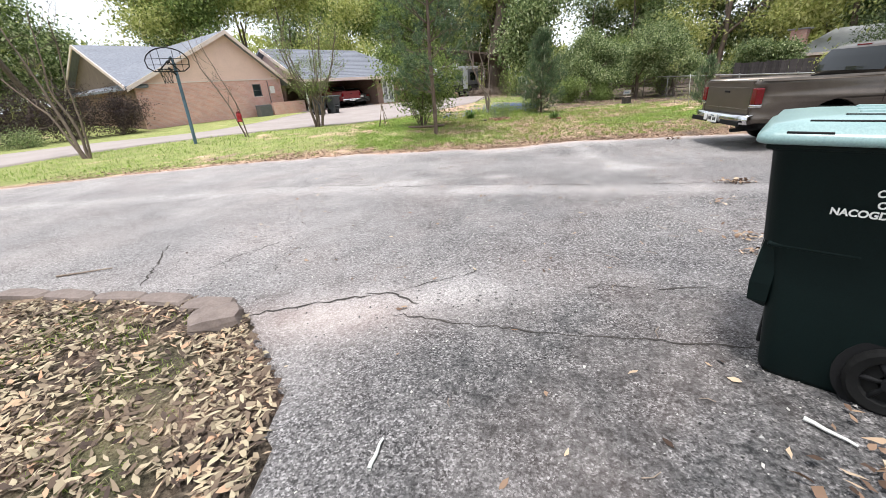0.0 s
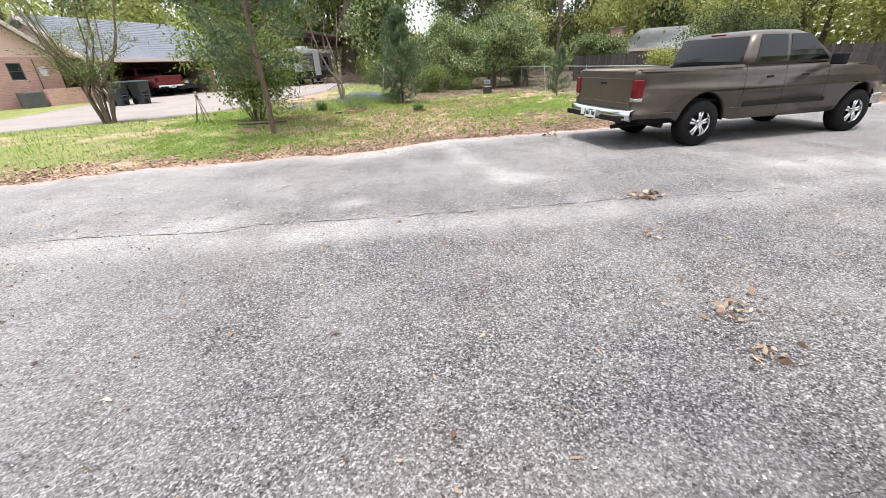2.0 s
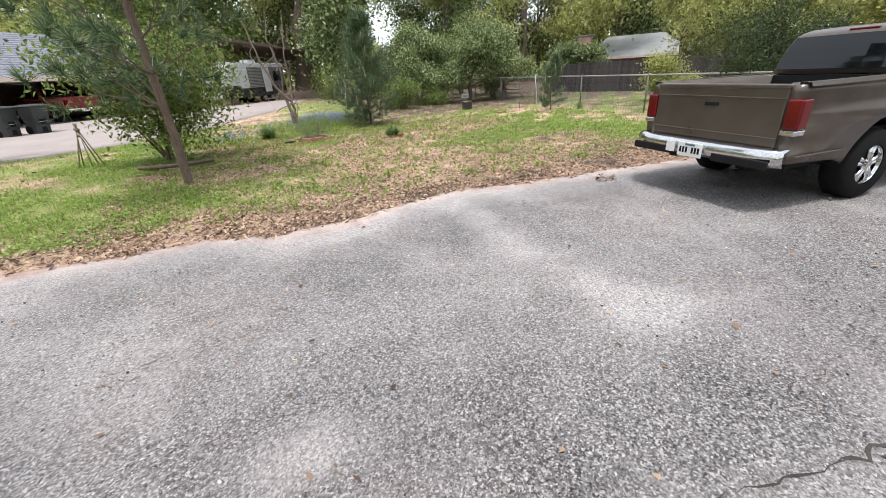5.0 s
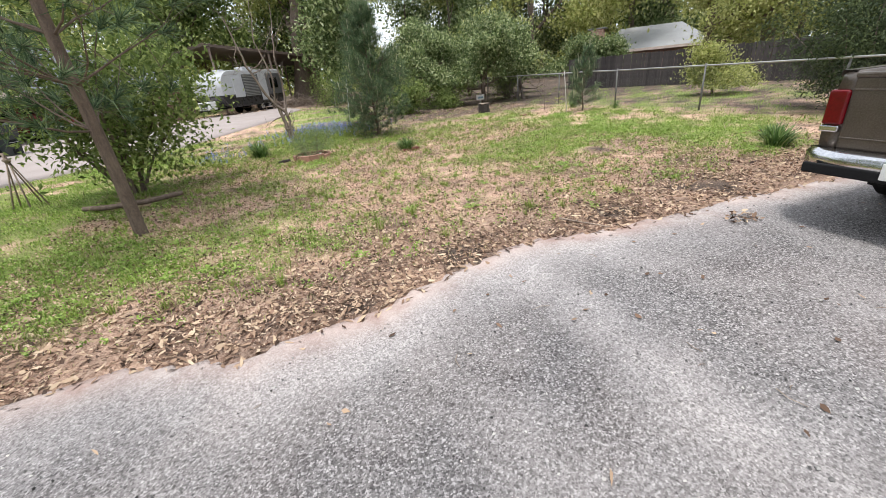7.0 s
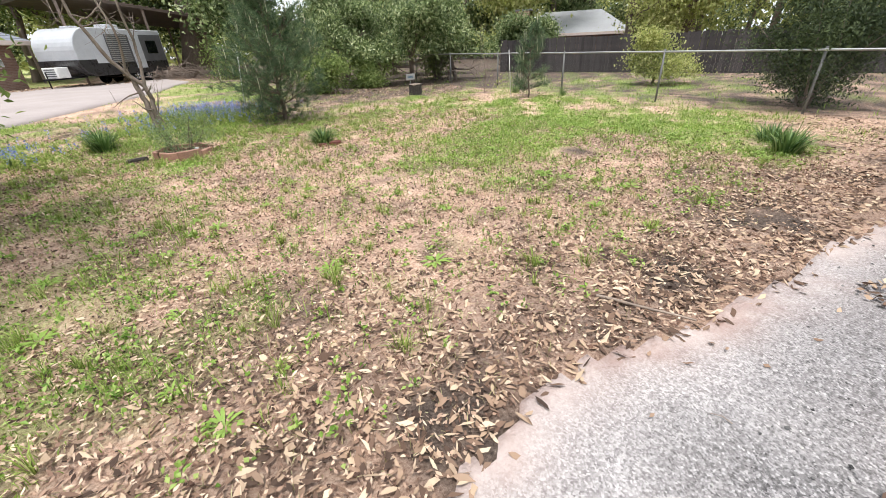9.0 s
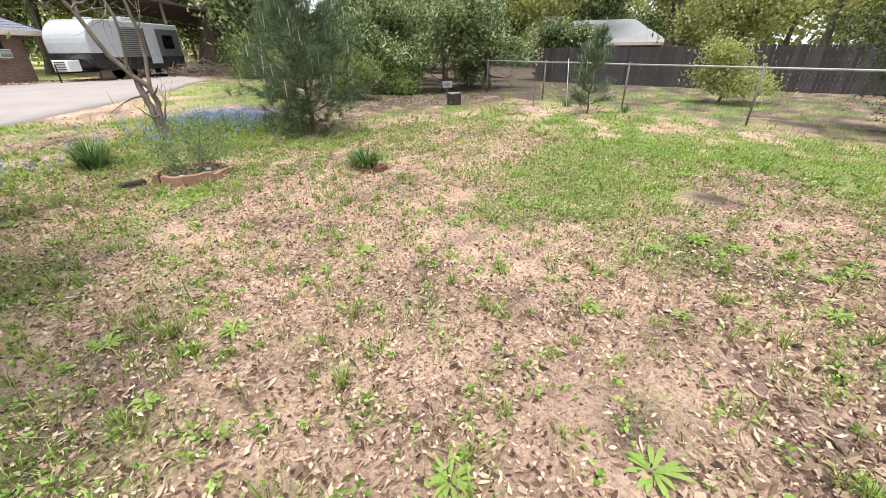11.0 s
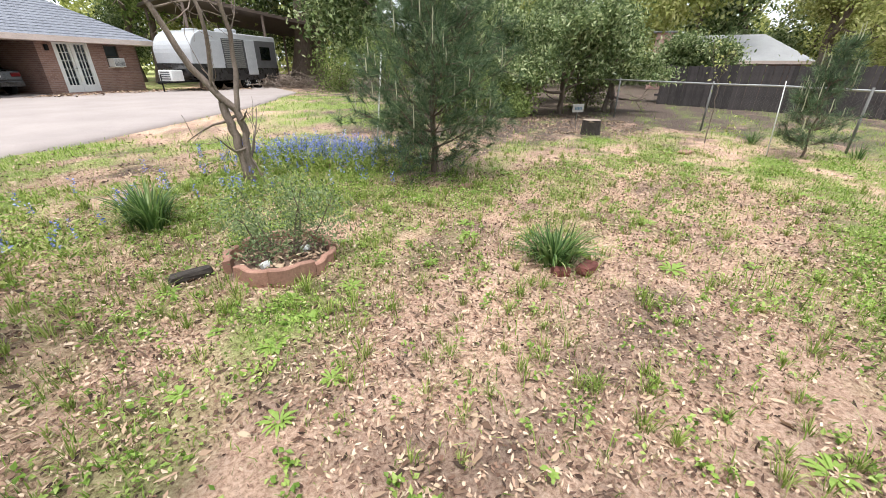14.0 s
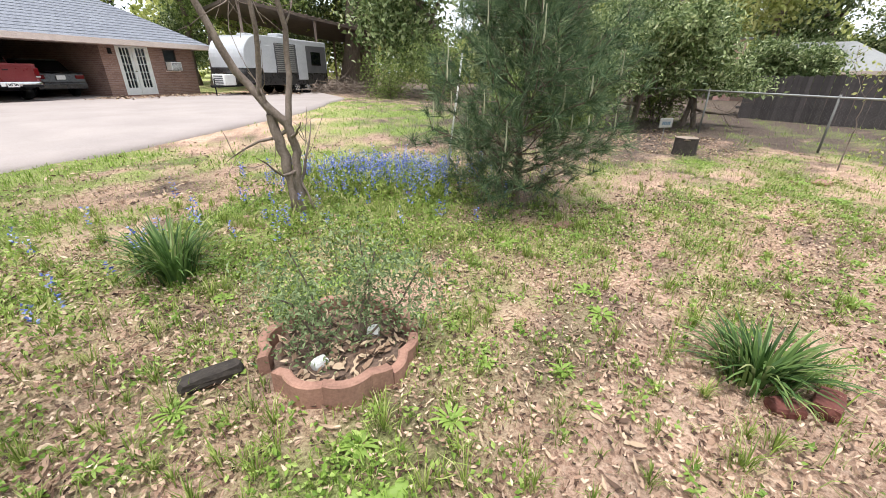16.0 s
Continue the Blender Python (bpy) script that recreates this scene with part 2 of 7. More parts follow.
def tex(nt, kind, scale, detail=4.0, rough=0.6, coord="Object", stretch=None):
    c = nt.nodes.new("ShaderNodeTexCoord")
    out = c.outputs[coord]
    if stretch:
        mp = nt.nodes.new("ShaderNodeMapping")
        mp.inputs["Scale"].default_value = stretch
        nt.links.new(out, mp.inputs["Vector"])
        out = mp.outputs["Vector"]
    if kind == "noise":
        n = node(nt, "ShaderNodeTexNoise", Scale=scale, Detail=detail, Roughness=rough)
    else:
        n = node(nt, "ShaderNodeTexVoronoi", Scale=scale)
    nt.links.new(out, n.inputs["Vector"])
    return n


def bumped(nt, b, height, strength, distance):
    n = nt.nodes.new("ShaderNodeBump")
    n.inputs["Strength"].default_value, n.inputs["Distance"].default_value = strength, distance
    nt.links.new(height, n.inputs["Height"])
    nt.links.new(n.outputs["Normal"], b.inputs["Normal"])
    return n


def worn(name, base, dark, rough=0.7, scale=6.0, fine=60.0, metal=0.0, bump=0.2, spec=0.5, obj_random=0.0):
    """A surface with variation at two scales."""
    m, nt, b = mat(name, rough, metal, spec)
    big = tex(nt, "noise", scale, 5)
    small = tex(nt, "noise", fine, 3)
    c = ramp(nt, big.outputs["Fac"], [(0.3, dark), (0.7, base)])
    c = mixc(nt, 0.25, c, ramp(nt, small.outputs["Fac"], [(0.3, tuple(v * 0.6 for v in dark)), (0.7, tuple(min(1, v * 1.25) for v in base))]))
    if obj_random:
        info = nt.nodes.new("ShaderNodeObjectInfo")
        hs = nt.nodes.new("ShaderNodeHueSaturation")
        mr = node(nt, "ShaderNodeMapRange")
        mr.inputs["To Min"].default_value, mr.inputs["To Max"].default_value = 1 - obj_random, 1 + obj_random
        nt.links.new(info.outputs["Random"], mr.inputs["Value"])
        nt.links.new(mr.outputs["Result"], hs.inputs["Value"])
        nt.links.new(c, hs.inputs["Color"])
        c = hs.outputs["Color"]
    nt.links.new(c, b.inputs["Base Color"])
    if bump:
        bumped(nt, b, small.outputs["Fac"], bump, 0.004)
    return m


def foliage(name, stops, rough=0.6, through=0.35, patch=None):
    """Leaves: colour by island, some light through the blade."""
    m, nt, b = mat(name, rough, 0, 0.3)
    geo = nt.nodes.new("ShaderNodeNewGeometry")
    c = ramp(nt, geo.outputs["Random Per Island"], stops)
    n = tex(nt, "noise", patch or 0.9, 2)
    c = mixc(nt, 0.5, c, ramp(nt, n.outputs["Fac"], [(0.35, (0.6, 0.64, 0.62)), (0.65, (1.0, 1.0, 0.95))]), "MULTIPLY")
    nt.links.new(c, b.inputs["Base Color"])
    tr = nt.nodes.new("ShaderNodeBsdfTranslucent")
    nt.links.new(c, tr.inputs["Color"])
    mx = nt.nodes.new("ShaderNodeMixShader")
    mx.inputs["Fac"].default_value = through
    out = nt.nodes["Material Output"]
    nt.links.new(b.outputs[0], mx.inputs[1])
    nt.links.new(tr.outputs[0], mx.inputs[2])
    nt.links.new(mx.outputs[0], out.inputs["Surface"])
    return m


def ground_material():
    m, nt, b = mat("soil_and_litter", 0.95, 0, 0.2)
    at = nt.nodes.new("ShaderNodeAttribute")
    at.attribute_name = "cover"
    big = tex(nt, "noise", 0.8, 6, 0.65)
    mid = tex(nt, "noise", 7.0, 6, 0.7)
    fine = tex(nt, "noise", 48.0, 6, 0.8)
    soil = ramp(nt, mid.outputs["Fac"], [(0.28, (0.33, 0.18, 0.13)), (0.5, (0.74, 0.46, 0.34)), (0.72, (0.92, 0.66, 0.52))])
    straw = ramp(nt, fine.outputs["Fac"], [(0.37, (0.06, 0.038, 0.027)), (0.47, (0.60, 0.41, 0.30)), (0.60, (0.95, 0.76, 0.61))])
    lit = mixc(nt, 0.6, soil, straw)
    dk = ramp(nt, big.outputs["Fac"], [(0.35, (0.72, 0.68, 0.66)), (0.6, (1.0, 0.98, 0.95))])
    lit = mixc(nt, 0.8, lit, dk, "MULTIPLY")
    # Dark leaf mould, with tree shade painted in by the same mask.
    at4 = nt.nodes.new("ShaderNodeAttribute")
    at4.attribute_name = "mould_and_shade"
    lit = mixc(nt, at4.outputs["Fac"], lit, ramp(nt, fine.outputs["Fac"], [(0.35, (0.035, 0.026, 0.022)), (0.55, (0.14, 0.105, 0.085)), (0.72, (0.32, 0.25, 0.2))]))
    green = ramp(nt, fine.outputs["Fac"], [(0.35, (0.06, 0.08, 0.022)), (0.52, (0.23, 0.33, 0.07)), (0.68, (0.46, 0.56, 0.17))])
    fac = ramp(nt, at.outputs["Fac"], [(0.15, (0, 0, 0)), (0.8, (0.75, 0.75, 0.75))])
    c = mixc(nt, fac, lit, green)
    nt.links.new(c, b.inputs["Base Color"])
    bumped(nt, b, fine.outputs["Fac"], 1.0, 0.03)
    return m


def asphalt_material():
    m, nt, b = mat("old_asphalt", 0.95, 0, 0.15)
    stones = tex(nt, "voronoi", 115.0)
    big = tex(nt, "noise", 0.55, 6, 0.6)
    mid = tex(nt, "noise", 2.6, 6, 0.7)
    lump = tex(nt, "noise", 40.0, 5, 0.75)
    col = nt.nodes.new("ShaderNodeSeparateColor")
    nt.links.new(stones.outputs["Color"], col.inputs[0])
    pit = ramp(nt, lump.outputs["Fac"], [(0.38, (0.26, 0.255, 0.255)), (0.48, (0.82, 0.81, 0.81)), (0.60, (1.15, 1.13, 1.12))])
    agg = ramp(nt, col.outputs[0], [(0.0, (0.03, 0.029, 0.03)), (0.3, (0.125, 0.121, 0.121)), (0.7, (0.26, 0.25, 0.248)), (1.0, (0.56, 0.54, 0.535))])
    agg = mixc(nt, 0.85, agg, pit, "MULTIPLY")
    dust = ramp(nt, col.outputs[1], [(0.0, (0.26, 0.245, 0.24)), (0.4, (0.39, 0.37, 0.362)), (1.0, (0.62, 0.59, 0.577))])
    dust = mixc(nt, 0.5, dust, pit, "MULTIPLY")
    k = ramp(nt, mid.outputs["Fac"], [(0.4, (0.0, 0.0, 0.0)), (0.72, (0.3, 0.3, 0.3))])
    at = nt.nodes.new("ShaderNodeAttribute")
    at.attribute_name = "dust"
    k = mixc(nt, 1.0, k, at.outputs["Color"], "ADD")
    c = mixc(nt, k, agg, dust)
    st = ramp(nt, big.outputs["Fac"], [(0.3, (0.74, 0.74, 0.76)), (0.62, (1.0, 0.99, 0.99))])
    c = mixc(nt, 0.8, c, st, "MULTIPLY")
    # Darkens for oil stains and for the shade painted under the truck.
    at2 = nt.nodes.new("ShaderNodeAttribute")
    at2.attribute_name = "oil_and_shade"
    blot = tex(nt, "noise", 7.5, 8, 0.8)
    oil_shade_fac = mixc(nt, 1.0, at2.outputs["Color"], ramp(nt, blot.outputs["Fac"], [(0.40, (0.12, 0.12, 0.12)), (0.52, (0.75, 0.75, 0.75)), (0.62, (1.3, 1.3, 1.3))]), "MULTIPLY")
    c = mixc(nt, oil_shade_fac, c, ramp(nt, lump.outputs["Fac"], [(0.4, (0.03, 0.03, 0.031)), (0.65, (0.14, 0.137, 0.137))]))
    at3 = nt.nodes.new("ShaderNodeAttribute")
    at3.attribute_name = "clay"
    c = mixc(nt, at3.outputs["Fac"], c, ramp(nt, mid.outputs["Fac"], [(0.35, (0.38, 0.26, 0.22)), (0.65, (0.62, 0.52, 0.48))]))
    nt.links.new(c, b.inputs["Base Color"])
    bumped(nt, b, lump.outputs["Fac"], 0.9, 0.02)
    return m


def concrete_material():
    m, nt, b = mat("pale_concrete", 0.9, 0, 0.3)
    big = tex(nt, "noise", 0.7, 5)
    fine = tex(nt, "noise", 40.0, 4)
    c = ramp(nt, big.outputs["Fac"], [(0.3, (0.27, 0.225, 0.21)), (0.7, (0.37, 0.31, 0.29))])
    c = mixc(nt, 0.3, c, ramp(nt, fine.outputs["Fac"], [(0.3, (0.28, 0.255, 0.245)), (0.7, (0.50, 0.465, 0.445))]))
    nt.links.new(c, b.inputs["Base Color"])
    bumped(nt, b, fine.outputs["Fac"], 0.2, 0.005)
    return m


def brick_material(name, c1, c2, mortar):
    m, nt, b = mat(name, 0.9, 0, 0.25)
    co = nt.nodes.new("ShaderNodeTexCoord")
    sep = nt.nodes.new("ShaderNodeSeparateXYZ")
    nt.links.new(co.outputs["Object"], sep.inputs[0])
    add = nt.nodes.new("ShaderNodeMath")
    nt.links.new(sep.outputs["X"], add.inputs[0])
    nt.links.new(sep.outputs["Y"], add.inputs[1])
    com = nt.nodes.new("ShaderNodeCombineXYZ")
    nt.links.new(add.outputs[0], com.inputs["X"])
    nt.links.new(sep.outputs["Z"], com.inputs["Y"])
    br = nt.nodes.new("ShaderNodeTexBrick")
    br.inputs["Scale"].default_value = 1.0
    br.inputs["Brick Width"].default_value, br.inputs["Row Height"].default_value = 0.215, 0.075
    br.inputs["Mortar Size"].default_value = 0.006
    br.inputs["Color1"].default_value, br.inputs["Color2"].default_value, br.inputs["Mortar"].default_value = (*c1, 1), (*c2, 1), (*mortar, 1)
    nt.links.new(com.outputs[0], br.inputs["Vector"])
    big = tex(nt, "noise", 1.1, 5)
    c = mixc(nt, 0.6, br.outputs["Color"], ramp(nt, big.outputs["Fac"], [(0.3, (0.72, 0.7, 0.7)), (0.65, (1.05, 1.0, 1.0))]), "MULTIPLY")
    nt.links.new(c, b.inputs["Base Color"])
    bumped(nt, b, br.outputs["Fac"], -0.4, 0.008)
    return m


def shingle_material(name, a, d):
    m, nt, b = mat(name, 0.9, 0, 0.3)
    w = tex(nt, "noise", 9.0, 4, 0.6, stretch=(1.0, 1.0, 6.0))
    big = tex(nt, "noise", 0.8, 4)
    c = ramp(nt, w.outputs["Fac"], [(0.35, d), (0.65, a)])
    c = mixc(nt, 0.6, c, ramp(nt, big.outputs["Fac"], [(0.3, (0.75, 0.75, 0.78)), (0.7, (1, 1, 1))]), "MULTIPLY")
    nt.links.new(c, b.inputs["Base Color"])
    bumped(nt, b, w.outputs["Fac"], 0.4, 0.01)
    return m


def bark_material(name, a, d, scale=14.0):
    m, nt, b = mat(name, 0.95, 0, 0.2)
    w = tex(nt, "noise", scale, 6, 0.7, stretch=(1, 1, 0.25))
    v = tex(nt, "noise", scale * 4, 4, 0.7)
    c = ramp(nt, w.outputs["Fac"], [(0.32, d), (0.68, a)])
    c = mixc(nt, 0.3, c, ramp(nt, v.outputs["Fac"], [(0.3, d), (0.7, tuple(min(1, q * 1.3) for q in a))]))
    nt.links.new(c, b.inputs["Base Color"])
    bumped(nt, b, w.outputs["Fac"], 0.8, 0.02)
    return m


def paint_material(name, base, rough=0.3, metal=0.6):
    """Car paint with a thin film of dust."""
    m, nt, b = mat(name, rough, metal, 0.5)
    d = tex(nt, "noise", 2.5, 6, 0.65)
    f = tex(nt, "noise", 90, 3)
    c = ramp(nt, d.outputs["Fac"], [(0.35, tuple(v * 0.85 for v in base)), (0.7, tuple(v * 1.12 + 0.01 for v in base))])
    c = mixc(nt, 0.12, c, ramp(nt, f.outputs["Fac"], [(0.4, tuple(v * 0.7 for v in base)), (0.7, (0.35, 0.32, 0.29))]))
    nt.links.new(c, b.inputs["Base Color"])
    r = ramp(nt, d.outputs["Fac"], [(0.3, (rough * 0.8,) * 3), (0.7, (rough * 1.5,) * 3)])
    nt.links.new(r, b.inputs["Roughness"])
    b.inputs["Coat Weight"].default_value = 0.4
    b.inputs["Coat Roughness"].default_value = 0.15
    return m


def glass_material(name, tint, rough=0.05):
    m, nt, b = mat(name, rough, 0, 0.5)
    n = tex(nt, "noise", 3.0, 3)
    nt.links.new(ramp(nt, n.outputs["Fac"], [(0.3, tint), (0.7, tuple(v * 1.6 for v in tint))]), b.inputs["Base Color"])
    return m


M_GROUND = ground_material()
M_ASPHALT = asphalt_material()
M_CONC = concrete_material()
M_CRACK = worn("crack_shadowed_soil", (0.065, 0.055, 0.048), (0.025, 0.022, 0.02), 0.95, 9, 80)
M_MULCH = worn("brown_mulch", (0.20, 0.135, 0.10), (0.07, 0.045, 0.035), 0.95, 22, 90, bump=0.9)
M_STONE = worn("weathered_sandstone", (0.25, 0.20, 0.175), (0.13, 0.10, 0.09), 0.9, 7, 70, bump=0.5)
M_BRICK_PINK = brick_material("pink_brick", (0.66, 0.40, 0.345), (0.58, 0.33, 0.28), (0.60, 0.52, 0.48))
# Brown brick; also the pink house's side wall, darkened for its shade.
M_BRICK_BROWN_AND_SHADED = brick_material("brown_and_shaded_brick", (0.30, 0.19, 0.15), (0.22, 0.13, 0.105), (0.34, 0.28, 0.25))
M_SIDING = worn("pink_siding", (0.75, 0.53, 0.45), (0.66, 0.46, 0.39), 0.7, 1.5, 30)
# Brown siding; also paints the shade of the pink house's cross gable.
M_SIDING_DARK = worn("brown_and_shaded_siding", (0.24, 0.18, 0.15), (0.17, 0.12, 0.10), 0.8, 2, 30)
M_TRIM = worn("cream_trim_paint", (0.72, 0.60, 0.54), (0.6, 0.49, 0.44), 0.6, 3, 40)
M_WHITE = worn("white_paint", (0.8, 0.8, 0.78), (0.66, 0.66, 0.64), 0.5, 3, 40, bump=0.05)
M_SHINGLE = shingle_material("blue_grey_shingle", (0.29, 0.305, 0.345), (0.16, 0.168, 0.195))
M_ROOF_PALE = worn("pale_grey_roofing", (0.33, 0.335, 0.345), (0.26, 0.262, 0.27), 0.7, 1.2, 20)
M_DARK = worn("dark_shadowed_timber", (0.06, 0.05, 0.045), (0.03, 0.025, 0.022), 0.9, 4, 40)
M_BARK = bark_material("grey_brown_bark", (0.23, 0.18, 0.145), (0.08, 0.06, 0.05))
M_BARK_PALE = bark_material("smooth_pale_bark", (0.31, 0.25, 0.21), (0.085, 0.065, 0.052), 12.0)
M_BARK_PINE = bark_material("pine_bark", (0.22, 0.165, 0.13), (0.075, 0.055, 0.045))
M_LEAF_EVER = foliage("evergreen_leaf", [(0.0, (0.06, 0.095, 0.03)), (0.45, (0.17, 0.23, 0.088)), (0.8, (0.37, 0.435, 0.20)), (1.0, (0.66, 0.69, 0.42))], 0.35, 0.35)
M_LEAF_WOOD = foliage("woodland_leaf", [(0.0, (0.09, 0.13, 0.035)), (0.6, (0.24, 0.32, 0.095)), (1.0, (0.45, 0.51, 0.19))], 0.6, 0.45)
M_LEAF_SPRING = foliage("spring_leaf", [(0.0, (0.22, 0.26, 0.07)), (0.6, (0.48, 0.50, 0.17)), (1.0, (0.70, 0.68, 0.33))], 0.6, 0.5)
M_LEAF_ROSE = foliage("grey_green_rose_leaf", [(0.0, (0.11, 0.16, 0.07)), (0.6, (0.24, 0.32, 0.15)), (1.0, (0.42, 0.50, 0.27))], 0.6, 0.35, 5)
M_LEAF_DULL = foliage("dark_purple_leaf", [(0.0, (0.03, 0.02, 0.022)), (0.7, (0.07, 0.045, 0.045)), (1.0, (0.11, 0.08, 0.06))], 0.6, 0.2)
M_NEEDLE = foliage("pine_needle", [(0.0, (0.03, 0.06, 0.03)), (0.5, (0.10, 0.165, 0.08)), (0.85, (0.22, 0.30, 0.155)), (1.0, (0.36, 0.43, 0.25))], 0.5, 0.3)
M_CEDAR = foliage("dark_cedar", [(0.0, (0.025, 0.04, 0.018)), (0.6, (0.07, 0.10, 0.04)), (1.0, (0.15, 0.19, 0.08))], 0.6, 0.25)
M_URN = worn("red_glazed_urn", (0.17, 0.012, 0.016), (0.10, 0.008, 0.01), 0.4, 6, 60)
M_CANDLE = foliage("pine_candle", [(0.0, (0.42, 0.42, 0.28)), (1.0, (0.58, 0.56, 0.40))], 0.7, 0.1)
M_GRASS = foliage("lawn_grass", [(0.0, (0.10, 0.17, 0.025)), (0.45, (0.25, 0.37, 0.06)), (0.8, (0.38, 0.53, 0.11)), (1.0, (0.52, 0.60, 0.21))], 0.6, 0.4)
M_CLUMP = foliage("fresh_clump_grass", [(0.0, (0.13, 0.19, 0.035)), (0.5, (0.29, 0.38, 0.08)), (0.85, (0.46, 0.52, 0.16)), (1.0, (0.62, 0.58, 0.30))], 0.55, 0.4)
M_STRAW = foliage("dry_grass", [(0.0, (0.20, 0.17, 0.08)), (0.6, (0.43, 0.38, 0.19)), (1.0, (0.62, 0.56, 0.33))], 0.8, 0.2)
M_WEED = foliage("bright_weed_leaf", [(0.0, (0.11, 0.20, 0.03)), (0.5, (0.28, 0.42, 0.08)), (1.0, (0.52, 0.62, 0.21))], 0.5, 0.35)
M_LILY = foliage("strap_leaf", [(0.0, (0.04, 0.085, 0.025)), (0.5, (0.11, 0.20, 0.055)), (0.85, (0.24, 0.34, 0.11)), (1.0, (0.42, 0.42, 0.20))], 0.45, 0.3)
M_DRYLEAF = foliage("dry_oak_leaf", [(0.0, (0.05, 0.03, 0.022)), (0.3, (0.19, 0.115, 0.08)), (0.6, (0.39, 0.26, 0.18)), (0.85, (0.53, 0.385, 0.27)), (1.0, (0.68, 0.53, 0.385))], 0.8, 0.1, 2.5)
M_BEDLEAF = foliage("pale_bed_leaf", [(0.0, (0.06, 0.04, 0.034)), (0.3, (0.20, 0.142, 0.105)), (0.65, (0.41, 0.325, 0.225)), (0.9, (0.57, 0.48, 0.335)), (1.0, (0.58, 0.34, 0.22))], 0.8, 0.1, 2.0)
M_CRUMB = foliage("leaf_crumb", [(0.0, (0.04, 0.024, 0.018)), (0.3, (0.18, 0.10, 0.07)), (0.62, (0.50, 0.33, 0.24)), (1.0, (0.74, 0.57, 0.43))], 0.85, 0.05, 3)
M_BLUE = foliage("blue_lupin_petal", [(0.0, (0.10, 0.14, 0.50)), (0.6, (0.24, 0.31, 0.76)), (1.0, (0.55, 0.60, 0.88))], 0.6, 0.3, 6)
M_PEBBLE = foliage("loose_grey_stone", [(0.0, (0.04, 0.038, 0.038)), (0.35, (0.16, 0.15, 0.148)), (0.75, (0.36, 0.34, 0.33)), (1.0, (0.66, 0.63, 0.60))], 0.9, 0.0, 6)
M_BRICK_RED = worn("dark_red_brick", (0.19, 0.062, 0.048), (0.10, 0.034, 0.028), 0.9, 12, 80, bump=0.5)
M_WIRE = worn("weathered_galvanised_wire", (0.22, 0.22, 0.21), (0.12, 0.12, 0.115), 0.7, 5, 60, metal=0.3)
M_TWIG = worn("dry_twig", (0.35, 0.28, 0.22), (0.14, 0.10, 0.08), 0.9, 9, 50)
M_BROWN_PAINT = paint_material("taupe_metallic_paint", (0.092, 0.072, 0.058), 0.32, 0.5)
M_RED_PAINT = paint_material("red_paint", (0.16, 0.003, 0.009), 0.3, 0.1)
M_BLACK_PAINT = paint_material("black_paint", (0.02, 0.02, 0.023), 0.25, 0.2)
M_CHROME = worn("chrome", (0.75, 0.75, 0.76), (0.55, 0.55, 0.56), 0.16, 3, 60, metal=1.0, bump=0.02)
M_STEEL = worn("galvanised_steel", (0.48, 0.48, 0.47), (0.3, 0.3, 0.3), 0.5, 5, 60, metal=0.7)
M_RUBBER = worn("tyre_rubber", (0.014, 0.014, 0.014), (0.007, 0.007, 0.007), 0.9, 8, 90, spec=0.15)
M_PLASTIC = worn("black_plastic", (0.014, 0.014, 0.015), (0.008, 0.008, 0.009), 0.7, 4, 80, spec=0.2)
M_GLASS_DARK = glass_material("tinted_glass", (0.003, 0.004, 0.0045))
M_GLASS_WIN = glass_material("window_glass", (0.02, 0.025, 0.028))
M_LENS_RED = worn("red_lens", (0.15, 0.002, 0.006), (0.08, 0.002, 0.004), 0.15, 5, 60, bump=0.05)
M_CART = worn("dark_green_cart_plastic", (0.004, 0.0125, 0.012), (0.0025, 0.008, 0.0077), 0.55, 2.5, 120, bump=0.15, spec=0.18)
# Sun-bleached green, lightened more by sky reflection painted into the colour.
M_CART_LID = worn("sunned_lid_with_sky_sheen", (0.27, 0.39, 0.39), (0.18, 0.29, 0.29), 0.3, 3, 120, bump=0.1)
M_BLUE_PAINT = worn("faded_blue_pole_paint", (0.11, 0.20, 0.28), (0.05, 0.08, 0.11), 0.6, 4, 40)
M_FENCE_WOOD = worn("dark_weathered_fence", (0.07, 0.059, 0.058), (0.032, 0.027, 0.028), 0.9, 3, 30, obj_random=0.3)
M_TERRA = worn("red_concrete_edger", (0.40, 0.225, 0.165), (0.22, 0.115, 0.085), 0.9, 9, 70, bump=0.5, obj_random=0.15)
M_CAMPER = worn("white_gelcoat", (0.52, 0.53, 0.55), (0.42, 0.43, 0.45), 0.25, 2, 40, bump=0.03)
M_GREY_PANEL = worn("grey_panel", (0.12, 0.12, 0.125), (0.08, 0.08, 0.085), 0.5, 3, 40)
M_BLACK = worn("charred_black_wood", (0.06, 0.048, 0.04), (0.016, 0.013, 0.011), 0.95, 14, 70, bump=0.8)
M_WHITE_ROD = worn("white_fibreglass", (0.75, 0.76, 0.72), (0.6, 0.6, 0.57), 0.5, 6, 60)
M_RED_TIN = worn("red_tin", (0.38, 0.015, 0.02), (0.22, 0.01, 0.012), 0.35, 7, 60)

